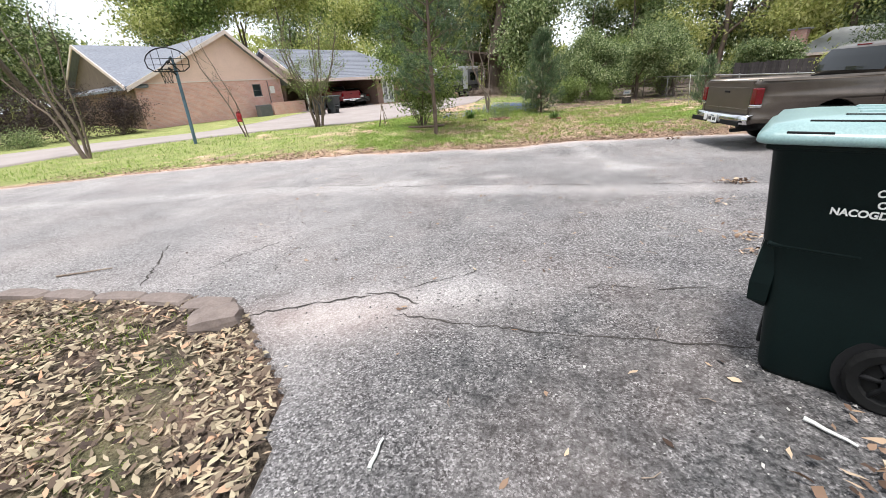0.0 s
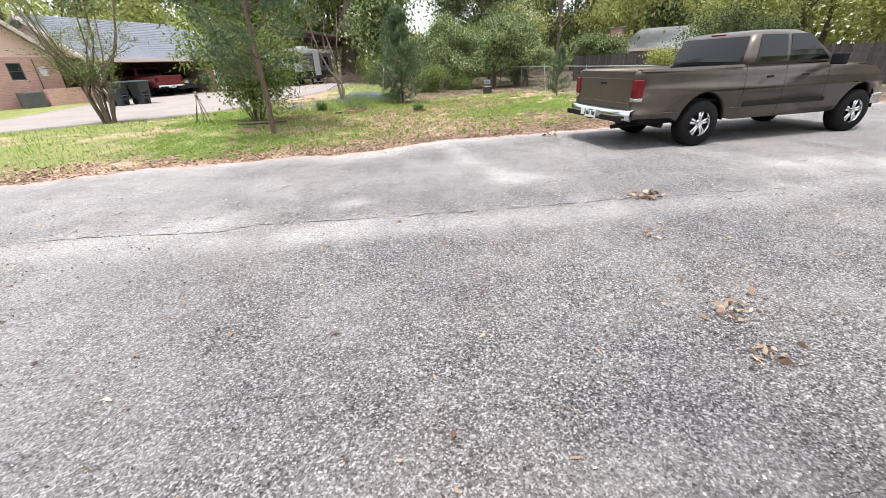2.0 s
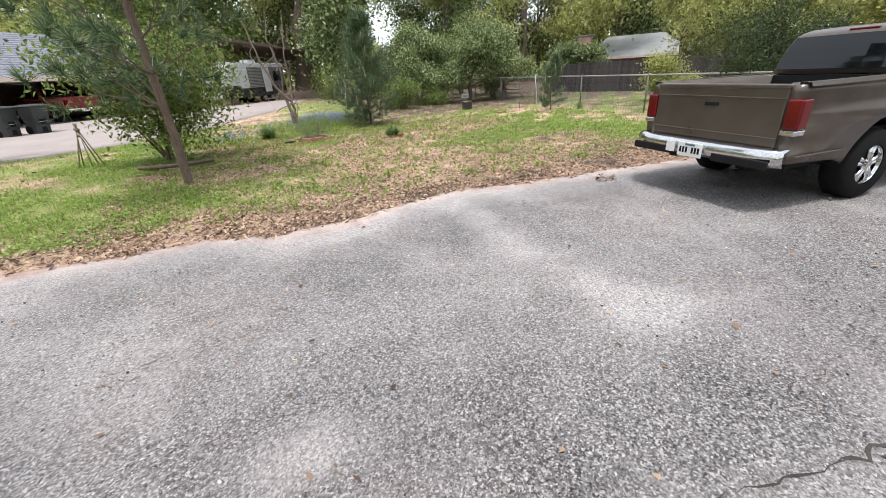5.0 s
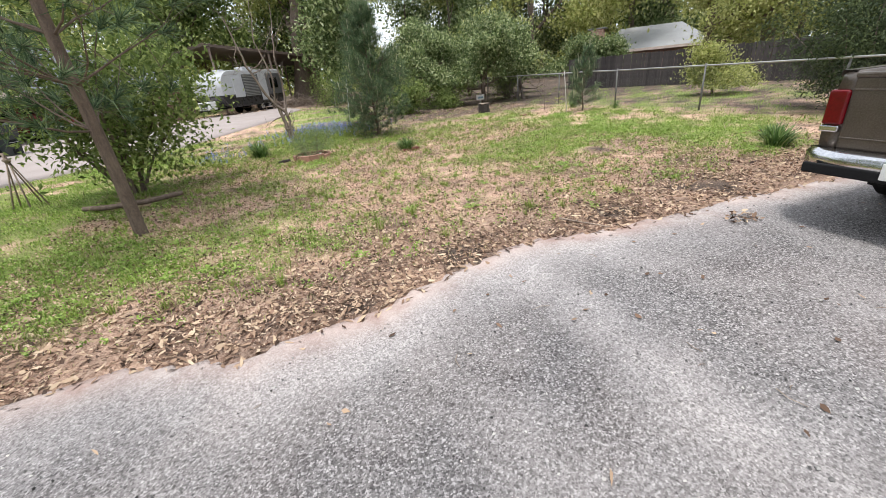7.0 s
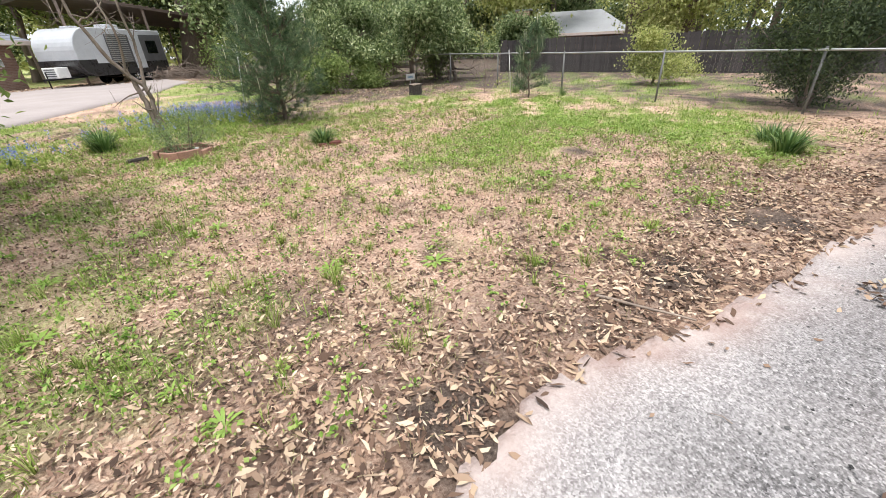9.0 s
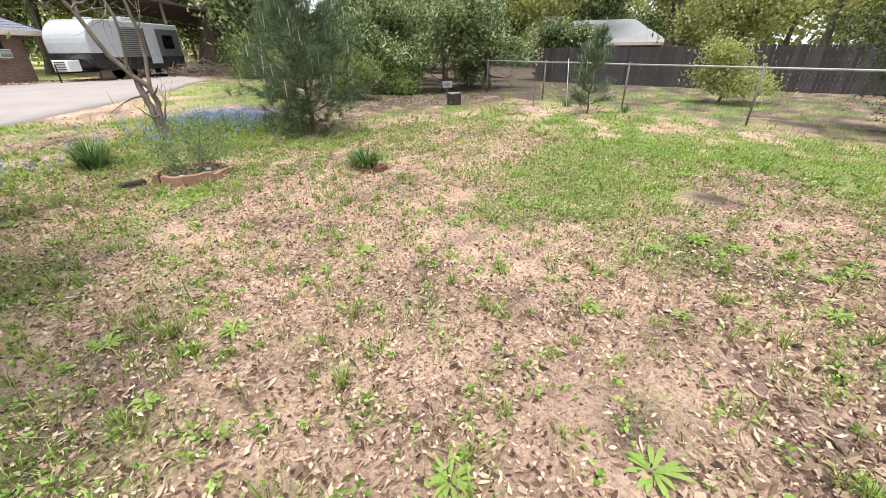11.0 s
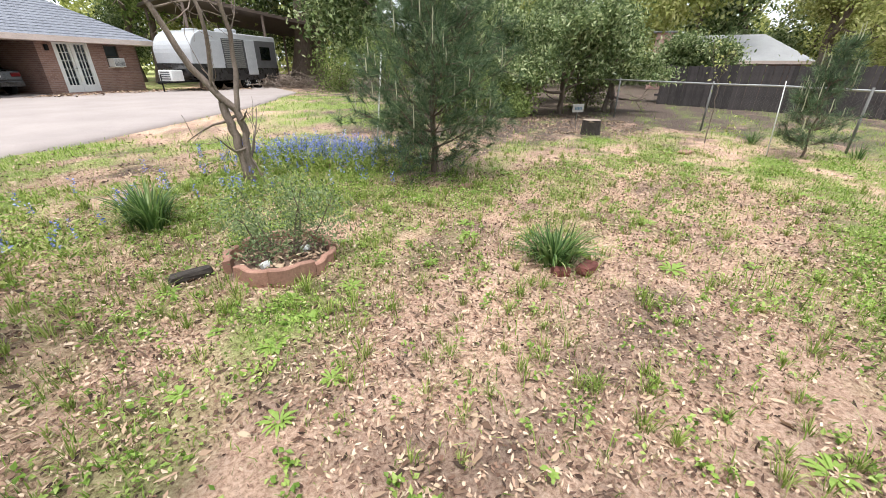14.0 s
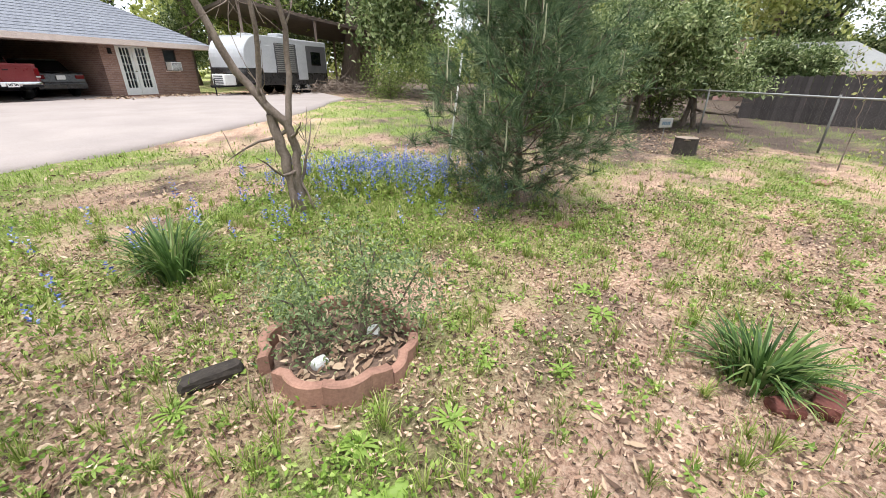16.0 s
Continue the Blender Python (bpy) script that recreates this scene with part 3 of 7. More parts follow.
# ---- ground, drive, concrete ----
def make_ground():
    gx = np.concatenate([[-900, -400, -180, -90, -60, -45, -35, -28], np.arange(-24, -8, 0.5), np.arange(-8, 15, 0.12), np.arange(15, 30, 0.6), [35, 45, 60, 90, 180, 400, 900]])
    gy = np.concatenate([[-900, -400, -150, -60, -30, -15], np.arange(-8, 0, 0.4), np.arange(0, 3.6, 0.12), np.arange(3.6, 9.3, 0.6), np.arange(9.3, 24, 0.12), np.arange(24, 50, 0.6), [55, 65, 80, 120, 250, 500, 900]])
    X, Y = np.meshgrid(gx, gy)
    Z = ground_z(X, Y)
    under = smooth(0.0, 0.25, drive_far(X) - Y) * smooth(0.0, 0.25, Y - drive_near(X)) * (np.abs(X) < 17)
    Z = Z - 0.05 * under
    near = (np.abs(X) < 30) & (np.abs(Y) < 60)
    Z = Z + near * (1 - under) * (0.035 * (fbm(X, Y, 11, 0.35) - 0.5) + 0.03 * (fbm(X, Y, 12, 1.1) - 0.5))
    ny, nx = X.shape
    i = (np.arange(ny - 1)[:, None] * nx + np.arange(nx - 1)[None, :]).ravel()
    F = np.stack([i, i + 1, i + nx + 1, i + nx], 1)
    me = mesh_from("ground", np.stack([X, Y, Z], -1).reshape(-1, 3), F, True)
    a = me.attributes.new("cover", "FLOAT", "POINT")
    a.data.foreach_set("value", grass_cover(X, Y).ravel().astype(np.float32))
    edge = Y - drive_far(X)
    # Mould at drive edge and bed; painted shade under crowns, beyond the fence.
    mould_and_shade = 0.5 * np.exp(-((edge - 0.35) / 0.55) ** 2) * smooth(-1.0, 1.5, X) + 0.9 * (Y < 4) + 1.0 * bump2(X, Y, 11.0, 25.5, 6.0, 3.4) + 0.8 * smooth(20.5, 24.0, Y) * smooth(3.0, 6.5, X) + 0.8 * bump2(X, Y, 5.2, 19.7, 1.0, 0.8) + 0.6 * bump2(X, Y, -0.6, 15.4, 1.2, 0.8) + 0.85 * smooth(12.0, 14.5, X) * smooth(8.0, 11.0, Y) + 0.4 * bump2(X, Y, 0.2, 21.8, 2.8, 2.4) + 0.4 * bump2(X, Y, 9.0, 21.3, 4.0, 1.6) + 0.55 * bump2(X, Y, 8.3, 13.0, 1.0, 0.5) + 0.5 * bump2(X, Y, 7.6, 11.2, 1.2, 0.6)
    mould_and_shade = mould_and_shade * (0.35 + 1.1 * fbm(X, Y, 14, 0.9)) + 0.5 * smooth(0.56, 0.76, fbm(X, Y, 15, 0.6)) + 0.25 * smooth(0.55, 0.7, fbm(X, Y, 16, 1.7))
    a = me.attributes.new("mould_and_shade", "FLOAT", "POINT")
    a.data.foreach_set("value", np.clip(mould_and_shade, 0, 1).ravel().astype(np.float32))
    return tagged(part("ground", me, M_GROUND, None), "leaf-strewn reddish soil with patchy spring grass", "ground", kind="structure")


def make_drive():
    gx = np.concatenate([np.arange(-16, -4, 0.25), np.arange(-4, 9, 0.07), np.arange(9, 16.6, 0.3)])
    gy = np.concatenate([np.arange(-7, 0, 0.3), np.arange(0, 11.2, 0.07)])
    far, near = drive_far(gx), drive_near(gx)
    X, Y0 = np.meshgrid(gx, gy)
    lo, hi = Y0 < near[None], Y0 > far[None]
    Y = np.clip(Y0, near[None], far[None])
    Z = ground_z(X, Y) + 0.012 + 0.012 * (fbm(X, Y, 21, 0.25) - 0.5)
    Z = Z - 0.09 * (lo | hi)
    ny, nx = X.shape
    i = (np.arange(ny - 1)[:, None] * nx + np.arange(nx - 1)[None, :]).ravel()
    F = np.stack([i, i + 1, i + nx + 1, i + nx], 1)
    out = (lo | hi).ravel()
    F = F[~out[F].all(1)]
    me = mesh_from("drive", np.stack([X, Y, Z], -1).reshape(-1, 3), F, True)
    seam = np.interp(X, [-16, -3, -1.6, -0.4, 0.8, 2.1, 3.1, 4.4, 16], [7.6, 7.3, 7.0, 6.58, 6.35, 6.0, 5.75, 5.45, 4.0])
    dust = 0.6 * np.exp(-((Y - seam + 0.3) / 0.3) ** 2) * (0.5 + 0.5 * fbm(X, Y, 31, 0.5))
    dust += 0.30 * smooth(-0.2, 1.6, Y - seam) * (1 - 0.75 * smooth(7.6, 9.0, Y) * smooth(0.0, 2.0, X)) * (0.5 + 0.6 * fbm(X, Y, 33, 0.35)) + 0.35 * smooth(0.3, -1.6, X) * smooth(2.5, 3.2, Y)
    for cx, cy, r in ((1.06, 6.89, 0.26), (3.4, 6.9, 0.4), (0.2, 2.75, 0.55), (-0.7, 2.6, 0.5), (0.7, 6.1, 0.5), (7.5, 5.6, 0.7), (8.6, 5.2, 0.6), (1.9, 9.75, 0.6), (-0.6, 6.9, 0.5)):
        dust += 1.0 * np.exp(-(((X - cx) / r) ** 2 + ((Y - cy) / (0.6 * r)) ** 2)) * (0.5 + 0.7 * fbm(X, Y, 35, 1.5))
    oil_and_shade = 0.0 * X
    # Oil blotches; the last, wide ellipse paints shade under the parked pickup.
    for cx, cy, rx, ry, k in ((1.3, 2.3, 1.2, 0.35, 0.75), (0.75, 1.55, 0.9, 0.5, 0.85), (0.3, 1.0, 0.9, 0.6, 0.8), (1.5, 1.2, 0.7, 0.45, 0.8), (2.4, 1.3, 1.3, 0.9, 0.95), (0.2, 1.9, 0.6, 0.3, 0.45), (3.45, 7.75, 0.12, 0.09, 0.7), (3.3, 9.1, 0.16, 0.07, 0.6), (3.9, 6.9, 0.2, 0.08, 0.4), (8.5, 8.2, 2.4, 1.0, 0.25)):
        oil_and_shade += 0.95 * k * np.exp(-(((X - cx) / rx) ** 2 + ((Y - cy) / ry) ** 2)) * (0.25 + 1.3 * fbm(X, Y, 41, 1.3))
    far_d = far[None] - Y
    clay = np.exp(-(far_d / 0.24) ** 2) * (0.4 + 0.9 * fbm(X, Y, 51, 0.8))
    dust += 0.9 * np.exp(-((far_d - 0.15) / 0.5) ** 2) * smooth(-2.0, 1.0, X) * (0.35 + 0.9 * fbm(X, Y, 55, 0.6))
    track = np.interp(Y, [6.0, 7.0, 8.1, 9.2, 10.3], [3.9, 3.45, 3.25, 3.35, 3.5])
    dust += 0.75 * np.exp(-((X - track) / 0.26) ** 2) * smooth(6.2, 7.2, Y) * (0.3 + 0.9 * fbm(X, Y, 56, 0.9)) + 0.2 * smooth(0.55, 0.8, fbm(X, Y, 57, 0.45)) + 0.6 * np.exp(-((X + 1.0) / 0.3) ** 2) * (Y < 2.7) * fbm(X, Y, 52, 0.9)
    clay += 0.35 * np.exp(-(((X + 0.9) / 0.8) ** 2 + ((Y - 2.5) / 0.3) ** 2)) + 0.12 * fbm(X, Y, 54, 0.3) * smooth(0.2, 0.8, fbm(X, Y, 53, 0.5))
    for nm, val in (("dust", dust), ("oil_and_shade", oil_and_shade), ("clay", clay)):
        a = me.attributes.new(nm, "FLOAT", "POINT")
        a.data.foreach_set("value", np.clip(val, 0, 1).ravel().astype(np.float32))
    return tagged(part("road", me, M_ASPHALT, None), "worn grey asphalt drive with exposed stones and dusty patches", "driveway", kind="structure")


def crack(line, width, seed, parent):
    """A jagged dark crack that follows a polyline of the drive."""
    rng = np.random.RandomState(seed)
    L = sum(math.dist(a, b) for a, b in zip(line, line[1:]))
    p = resample(line, max(8, int(L / 0.045)))
    d = unit(np.gradient(p, axis=0))
    s = np.stack([-d[:, 1], d[:, 0]], 1)
    p = p + s * (rng.normal(size=(len(p), 1)) * 0.011 + 0.016 * wob(np.arange(len(p)), seed, 0.25)[:, None])
    w = width * np.clip(0.5 + 0.5 * rng.rand(len(p), 1) + 0.5 * wob(np.arange(len(p)), seed + 3, 0.13)[:, None], 0.08, 2)
    w = w * (0.4 + 0.6 * (wob(np.arange(len(p)), seed + 5, 0.3)[:, None] > -0.25))
    w[0], w[-1] = 0.001, 0.001
    a, b = p - s * w, p + s * w
    def z(q):
        return ground_z(q[:, 0], q[:, 1])[:, None] + 0.012 + 0.012 * (fbm(q[:, 0], q[:, 1], 21, 0.25)[:, None] - 0.5) + 0.004
    V = np.concatenate([np.hstack([a, z(a)]), np.hstack([b, z(b)])])
    n = len(p)
    i = np.arange(n - 1)
    F = np.stack([i, i + 1, n + i + 1, n + i], 1)
    return part("crack", mesh_from("crack", V, F), M_CRACK, parent)


def make_concrete():
    n, k = 80, 14
    A, B = resample(CONC_NEAR, n), resample(CONC_FAR, n)
    A = A + 0.08 * wob(np.arange(n), 4, 0.5)[:, None]
    t = np.concatenate([[0], np.linspace(0, 1, k), [1]])
    P = A[:, None] * (1 - t)[None, :, None] + B[:, None] * t[None, :, None]
    Z = ground_z(P[..., 0], P[..., 1]) + 0.045
    Z[:, 0] -= 0.12
    Z[:, -1] -= 0.12
    ny, nx = Z.shape
    i = (np.arange(ny - 1)[:, None] * nx + np.arange(nx - 1)[None, :]).ravel()
    F = np.stack([i, i + nx, i + nx + 1, i + 1], 1)
    me = mesh_from("concrete_drive", np.concatenate([P, Z[..., None]], -1).reshape(-1, 3), F, True)
    return tagged(part("pavement", me, M_CONC, None), "pale concrete drive and parking apron of the neighbouring house", "driveway", kind="structure")


ground = make_ground()
road = make_drive()
pavement = make_concrete()
crack([(-3.4, 7.35), (-1.6, 7.0), (-0.46, 6.58), (0.0, 6.6), (0.86, 6.34), (2.15, 5.98), (3.11, 5.75), (3.98, 5.58), (4.34, 5.46), (6.0, 5.0)], 0.008, 1, road)
crack([(-1.55, 2.6), (-1.03, 2.74), (-0.6, 2.8)], 0.012, 2, road)
crack([(-0.7, 2.84), (-0.45, 2.82), (-0.3, 2.7), (-0.22, 2.6)], 0.011, 3, road)
crack([(-0.45, 2.82), (-0.1, 2.98), (0.3, 3.15)], 0.005, 4, road)
crack([(-0.42, 2.47), (0.03, 2.32), (0.61, 2.11), (1.23, 1.95), (1.77, 1.80), (2.6, 1.6)], 0.009, 5, road)
crack([(-2.88, 3.31), (-3.0, 3.7), (-3.33, 4.48)], 0.013, 6, road)
crack([(-2.44, 3.52), (-2.25, 3.94), (-1.9, 4.3)], 0.005, 7, road)
crack([(1.0, 2.75), (1.6, 2.6), (2.3, 2.5)], 0.005, 8, road)

# ---- pickup ----
def wheel(parent, x, y, r, w, out):
    """A wheel with tyre, alloy rim and hub. out: +1 or -1, the side that faces away."""
    w0 = thing_part("wheel", parent, Matrix.Translation((x, y, r)))
    prof = [(-w / 2, r * 0.56), (-w / 2, r * 0.92), (-w * 0.38, r), (w * 0.38, r), (w / 2, r * 0.92), (w / 2, r * 0.56)]
    n = 32
    rows = [[(pr * math.cos(a), py, pr * math.sin(a)) for py, pr in prof] for a in np.linspace(0, 2 * math.pi, n + 1)]
    bm = hull_sheet(rows)
    bmesh.ops.remove_doubles(bm, verts=bm.verts[:], dist=1e-5)
    for f in bm.faces:
        f.smooth = True
    part("tyre", bm, M_RUBBER, w0)
    rim = bmesh.new()
    yo = out * w * 0.44
    rows = [[(q * math.cos(a), yy, q * math.sin(a)) for q, yy in ((r * 0.58, yo), (r * 0.545, yo + out * 0.008), (r * 0.51, yo - out * 0.02), (r * 0.48, -yo * 0.4))] for a in np.linspace(0, 2 * math.pi, 33)]
    hull_sheet(rows, bm=rim)
    for k in range(5):
        for d in (-0.16, 0.16):
            a = k * 2 * math.pi / 5 + 0.3
            rod((0.09 * r * math.cos(a + d * 2), yo - out * 0.01, 0.09 * r * math.sin(a + d * 2)), (0.53 * r * math.cos(a + d), yo - out * 0.018, 0.53 * r * math.sin(a + d)), 0.018, 0.026, 6, rim)
    rod((0, yo - out * 0.05, 0), (0, yo + out * 0.005, 0), r * 0.2, r * 0.16, 16, rim)
    part("rim", rim, M_CHROME, w0, "bright alloy rim with paired spokes")
    part("brake_disc", rod((0, yo * 0.3, 0), (0, yo * 0.42, 0), r * 0.5, None, 20), M_PLASTIC, w0)
    return w0


def thing_part(name, parent, m):
    ob = new(name)
    ob.empty_display_size = 0.1
    ob.parent = parent
    ob.matrix_basis = m
    return ob


def arc(cx, cz, r, a0, a1, n):
    return [(cx + r * math.cos(radians(a)), cz + r * math.sin(radians(a))) for a in np.linspace(a0, a1, n)]


RA, FA = 1.36, 4.70


def tumble(z):
    """Half width of the body side at a height."""
    return float(np.interp(z, [0.35, 0.5, 0.75, 0.95, 1.12, 1.25], [0.845, 0.885, 0.91, 0.905, 0.885, 0.86]))


def body_side(profile, sgn, bm):
    own = prism(profile, "y", 0.0, 0.16)
    for z in (0.5, 0.62, 0.75, 0.86, 0.98, 1.08, 1.16):
        bmesh.ops.bisect_plane(own, geom=own.verts[:] + own.edges[:] + own.faces[:], plane_co=(0, 0, z), plane_no=(0, 0, 1))
    for v in own.verts:
        t = tumble(v.co.z)
        end = 0.05 * float(smooth(0.25, 0.0, v.co.x)) + 0.16 * float(smooth(4.7, 5.35, v.co.x))
        v.co.y = sgn * ((t if v.co.y < 0.01 else t - 0.14) - end)
    bmesh.ops.recalc_face_normals(own, faces=own.faces[:])
    for f in own.faces:
        f.smooth = True
    return join(bm, own)


def pickup(m, paint, label, plate_side=True):
    car = thing("pickup_truck", m, label, "pickup truck")
    body = bmesh.new()
    rear = arc(RA, 0.40, 0.47, 176, 4, 14)
    front = arc(FA, 0.40, 0.47, 176, 4, 14)
    prof = [(0.10, 0.52), (0.06, 0.62), (0.06, 1.20), (0.12, 1.245), (2.03, 1.235), (3.7, 1.215), (4.05, 1.20), (4.9, 1.12), (5.18, 1.02), (5.36, 0.85), (5.38, 0.55), (5.30, 0.42)]
    prof += front[::-1] + [(4.1, 0.40), (2.0, 0.40)] + rear[::-1] + [(0.8, 0.50)]
    for s in (1, -1):
        body_side(prof, s, body)
    shell = part("body", body, paint, car)
    # bed, floor and cab floor
    inner = bmesh.new()
    box(0.08, 2.0, -0.76, 0.76, 0.70, 0.74, bm=inner)
    box(1.96, 2.02, -0.78, 0.78, 0.70, 1.22, bm=inner)
    box(0.3, 5.1, -0.72, 0.72, 0.42, 0.52, bm=inner)
    part("bed_liner", inner, M_PLASTIC, car)
    gate = box(0.045, 0.10, -0.735, 0.735, 0.66, 1.205, 0.015, 2)
    g = part("tailgate", gate, paint, car)
    lip = bmesh.new()
    box(0.035, 0.13, -0.74, 0.74, 1.195, 1.235, 0.012, 2, lip)
    box(0.037, 0.05, -0.73, 0.73, 1.105, 1.117, 0.003, 1, lip)
    box(0.037, 0.05, -0.73, 0.73, 0.742, 0.754, 0.003, 1, lip)
    part("tailgate_trim", lip, paint, g)
    part("tailgate_handle", box(0.030, 0.05, -0.08, 0.08, 1.02, 1.055, 0.006, 2), M_PLASTIC, g, "black pull handle")
    part("rear_panel", box(0.07, 0.16, -0.80, 0.80, 0.50, 0.665, 0.012, 2), paint, car)
    for s in (1, -1):
        lm = box(0.035, 0.17, s * 0.815 - 0.075, s * 0.815 + 0.065, 0.84, 1.11, 0.02, 3)
        tl = part("tail_light", lm, M_LENS_RED, car, "red tail light with a clear strip")
        part("reversing_lens", box(0.030, 0.172, s * 0.815 - 0.07, s * 0.815 + 0.067, 0.785, 0.838, 0.012, 2), M_CHROME, tl)
        rail = hull_sheet([[(x, s * 0.872, 1.215), (x, s * 0.858, 1.25), (x, s * 0.77, 1.25), (x, s * 0.755, 1.18)] for x in (0.10, 0.4, 1.2, 2.0)])
        part("bed_rail", rail, paint, car)
        part("mirror", box(3.72, 3.83, s * 0.90 - (0.02 if s > 0 else 0.2), s * 0.90 + (0.2 if s > 0 else 0.02), 1.18, 1.36, 0.03, 3), M_PLASTIC, car, "black door mirror")
        part("side_moulding", box(2.1, 3.85, s * 0.907 - 0.008, s * 0.907 + 0.012, 0.60, 0.665, 0.006, 2), M_PLASTIC, car)
        for hx in (2.55, 3.28):
            part("door_handle", box(hx - 0.07, hx + 0.07, s * 0.895 - 0.01, s * 0.895 + 0.018, 1.03, 1.065, 0.008, 2), M_PLASTIC, car)
        for gx, gz0, gz1 in ((2.05, 0.42, 1.22), (2.86, 0.42, 1.22), (3.78, 0.45, 1.2)):
            seam = bmesh.new()
            zs = np.linspace(gz0, gz1, 9)
            hull_sheet([[(gx - 0.004, s * (tumble(z) + 0.002), z), (gx + 0.004, s * (tumble(z) + 0.002), z)] for z in zs], bm=seam)
            part("door_gap", seam, M_PLASTIC, car)
        part("body_crease", box(0.12, 0.84, s * 0.896 - 0.004, s * 0.896 + 0.006, 0.585, 0.60, 0.003, 1), paint, car)
        part("body_crease", box(1.88, 2.03, s * 0.90 - 0.004, s * 0.90 + 0.006, 0.585, 0.60, 0.003, 1), paint, car)
        for cx in (RA, FA):
            well = bmesh.new()
            pr = arc(cx, 0.40, 0.475, 180, 0, 14)
            hull_sheet([[(px, s * yy, pz) for px, pz in pr] for yy in (0.84, 0.45)], bm=well)
            box(cx - 0.45, cx + 0.45, s * 0.45 - 0.01, s * 0.45 + 0.01, 0.35, 0.8, bm=well)
            part("wheel_well", well, M_PLASTIC, car)
        wheel(car, RA, s * 0.765, 0.368, 0.25, s)
        wheel(car, FA, s * 0.765, 0.368, 0.25, s)
    # hood and nose
    hood = hull_sheet([[(x, y, z - 0.05 * (abs(y) / 0.85) ** 3) for y in np.linspace(-w, w, 9)] for x, z, w in ((3.95, 1.245, 0.83), (4.3, 1.235, 0.83), (4.7, 1.2, 0.81), (5.0, 1.12, 0.76), (5.17, 1.0, 0.72), (5.22, 0.8, 0.7), (5.22, 0.5, 0.7))])
    for f in hood.faces:
        f.smooth = True
    part("hood", hood, paint, car)
    part("front_bumper", box(5.1, 5.36, -0.84, 0.84, 0.46, 0.66, 0.04, 3), M_CHROME, car)
    # cab
    st = [(1.23, 2.03, 4.08, 0.83), (1.38, 2.07, 3.86, 0.81), (1.55, 2.13, 3.60, 0.772), (1.68, 2.20, 3.38, 0.73), (1.735, 2.32, 3.2, 0.66), (1.755, 2.5, 3.0, 0.48)]
    rings = []
    for z, xa, xb, w in st:
        r = 0.10
        rings.append([(xa, -w + r, z), (xa + r * 0.6, -w + 0.01, z), ((xa + xb) / 2, -w, z), (xb - r, -w + 0.01, z), (xb, -w + r * 1.5, z), (xb + 0.04, 0, z), (xb, w - r * 1.5, z), (xb - r, w - 0.01, z), ((xa + xb) / 2, w, z), (xa + r * 0.6, w - 0.01, z), (xa, w - r, z), (xa - 0.03, 0, z)])
    cab = hull_sheet(rings, close=True)
    for f in cab.faces:
        f.smooth = True
    c = part("cab", cab, paint, car)

    def lerp(z):
        return [float(np.interp(z, [s[0] for s in st], [s[i] for s in st])) for i in (1, 2, 3)]

    def side_glass(s, corners, name):
        bm = bmesh.new()
        rows = []
        for k in np.linspace(0, 1, 6):
            row = []
            for u in np.linspace(0, 1, 5):
                x = (corners[0][0] * (1 - u) + corners[1][0] * u) * (1 - k) + (corners[3][0] * (1 - u) + corners[2][0] * u) * k
                z = (corners[0][1] * (1 - u) + corners[1][1] * u) * (1 - k) + (corners[3][1] * (1 - u) + corners[2][1] * u) * k
                row.append((x, s * (lerp(z)[2] + 0.006), z))
            rows.append(row)
        hull_sheet(rows, bm=bm)
        part(name, bm, M_GLASS_DARK, c)
    for s in (1, -1):
        side_glass(s, [(2.24, 1.27), (2.85, 1.27), (2.85, 1.675), (2.32, 1.675)], "rear_side_window")
        side_glass(s, [(2.93, 1.27), (3.78, 1.27), (3.33, 1.675), (2.93, 1.675)], "front_side_window")
    rows = []
    for z in np.linspace(1.29, 1.66, 7):
        xa, _, w = lerp(z)
        rows.append([(xa - 0.012 - 0.03 * (1 - (y / 0.7) ** 2), y, z) for y in np.linspace(-w + 0.07, w - 0.07, 9)])
    part("rear_window", hull_sheet(rows), M_GLASS_DARK, c, "dark tinted rear window")
    rows = []
    for z in np.linspace(1.27, 1.67, 7):
        _, xb, w = lerp(z)
        rows.append([(xb + 0.012 + 0.04 * (1 - (y / 0.75) ** 2), y, z) for y in np.linspace(-w + 0.16, w - 0.16, 9)])
    part("windscreen", hull_sheet(rows), M_GLASS_DARK, c)
    part("brake_light", box(2.20, 2.27, -0.14, 0.14, 1.69, 1.718, 0.008, 2), M_LENS_RED, c)
    part("sticker", box(2.085, 2.095, 0.60, 0.64, 1.30, 1.38), M_WHITE, c)
    # bumper
    bump = hull_sheet([[(x, y, z) for x, z in ((-0.11 + 0.10 * (abs(y) / 0.88) ** 6, 0.50), (-0.13 + 0.10 * (abs(y) / 0.88) ** 6, 0.56), (-0.13 + 0.10 * (abs(y) / 0.88) ** 6, 0.64), (-0.08 + 0.10 * (abs(y) / 0.88) ** 6, 0.665), (0.08, 0.665))] for y in np.linspace(-0.885, 0.885, 21)], thick=0.012)
    for f in bump.faces:
        f.smooth = True
    b = part("rear_bumper", bump, M_CHROME, car, "chrome step bumper")
    for s in (1, -1):
        part("bumper_pad", box(-0.14, -0.11, s * 0.54 - 0.29, s * 0.54 + 0.29, 0.48, 0.565, 0.012, 2), M_PLASTIC, b)
    pl = part("licence_plate", box(-0.155, -0.147, -0.155, 0.155, 0.485, 0.64, 0.004, 1), M_WHITE, b, "white licence plate with dark characters")
    for k in range(7):
        y = 0.115 - k * 0.038
        if k == 3:
            continue
        part("character", box(-0.158, -0.154, y - 0.012, y + 0.012, 0.525, 0.59), M_PLASTIC, pl)
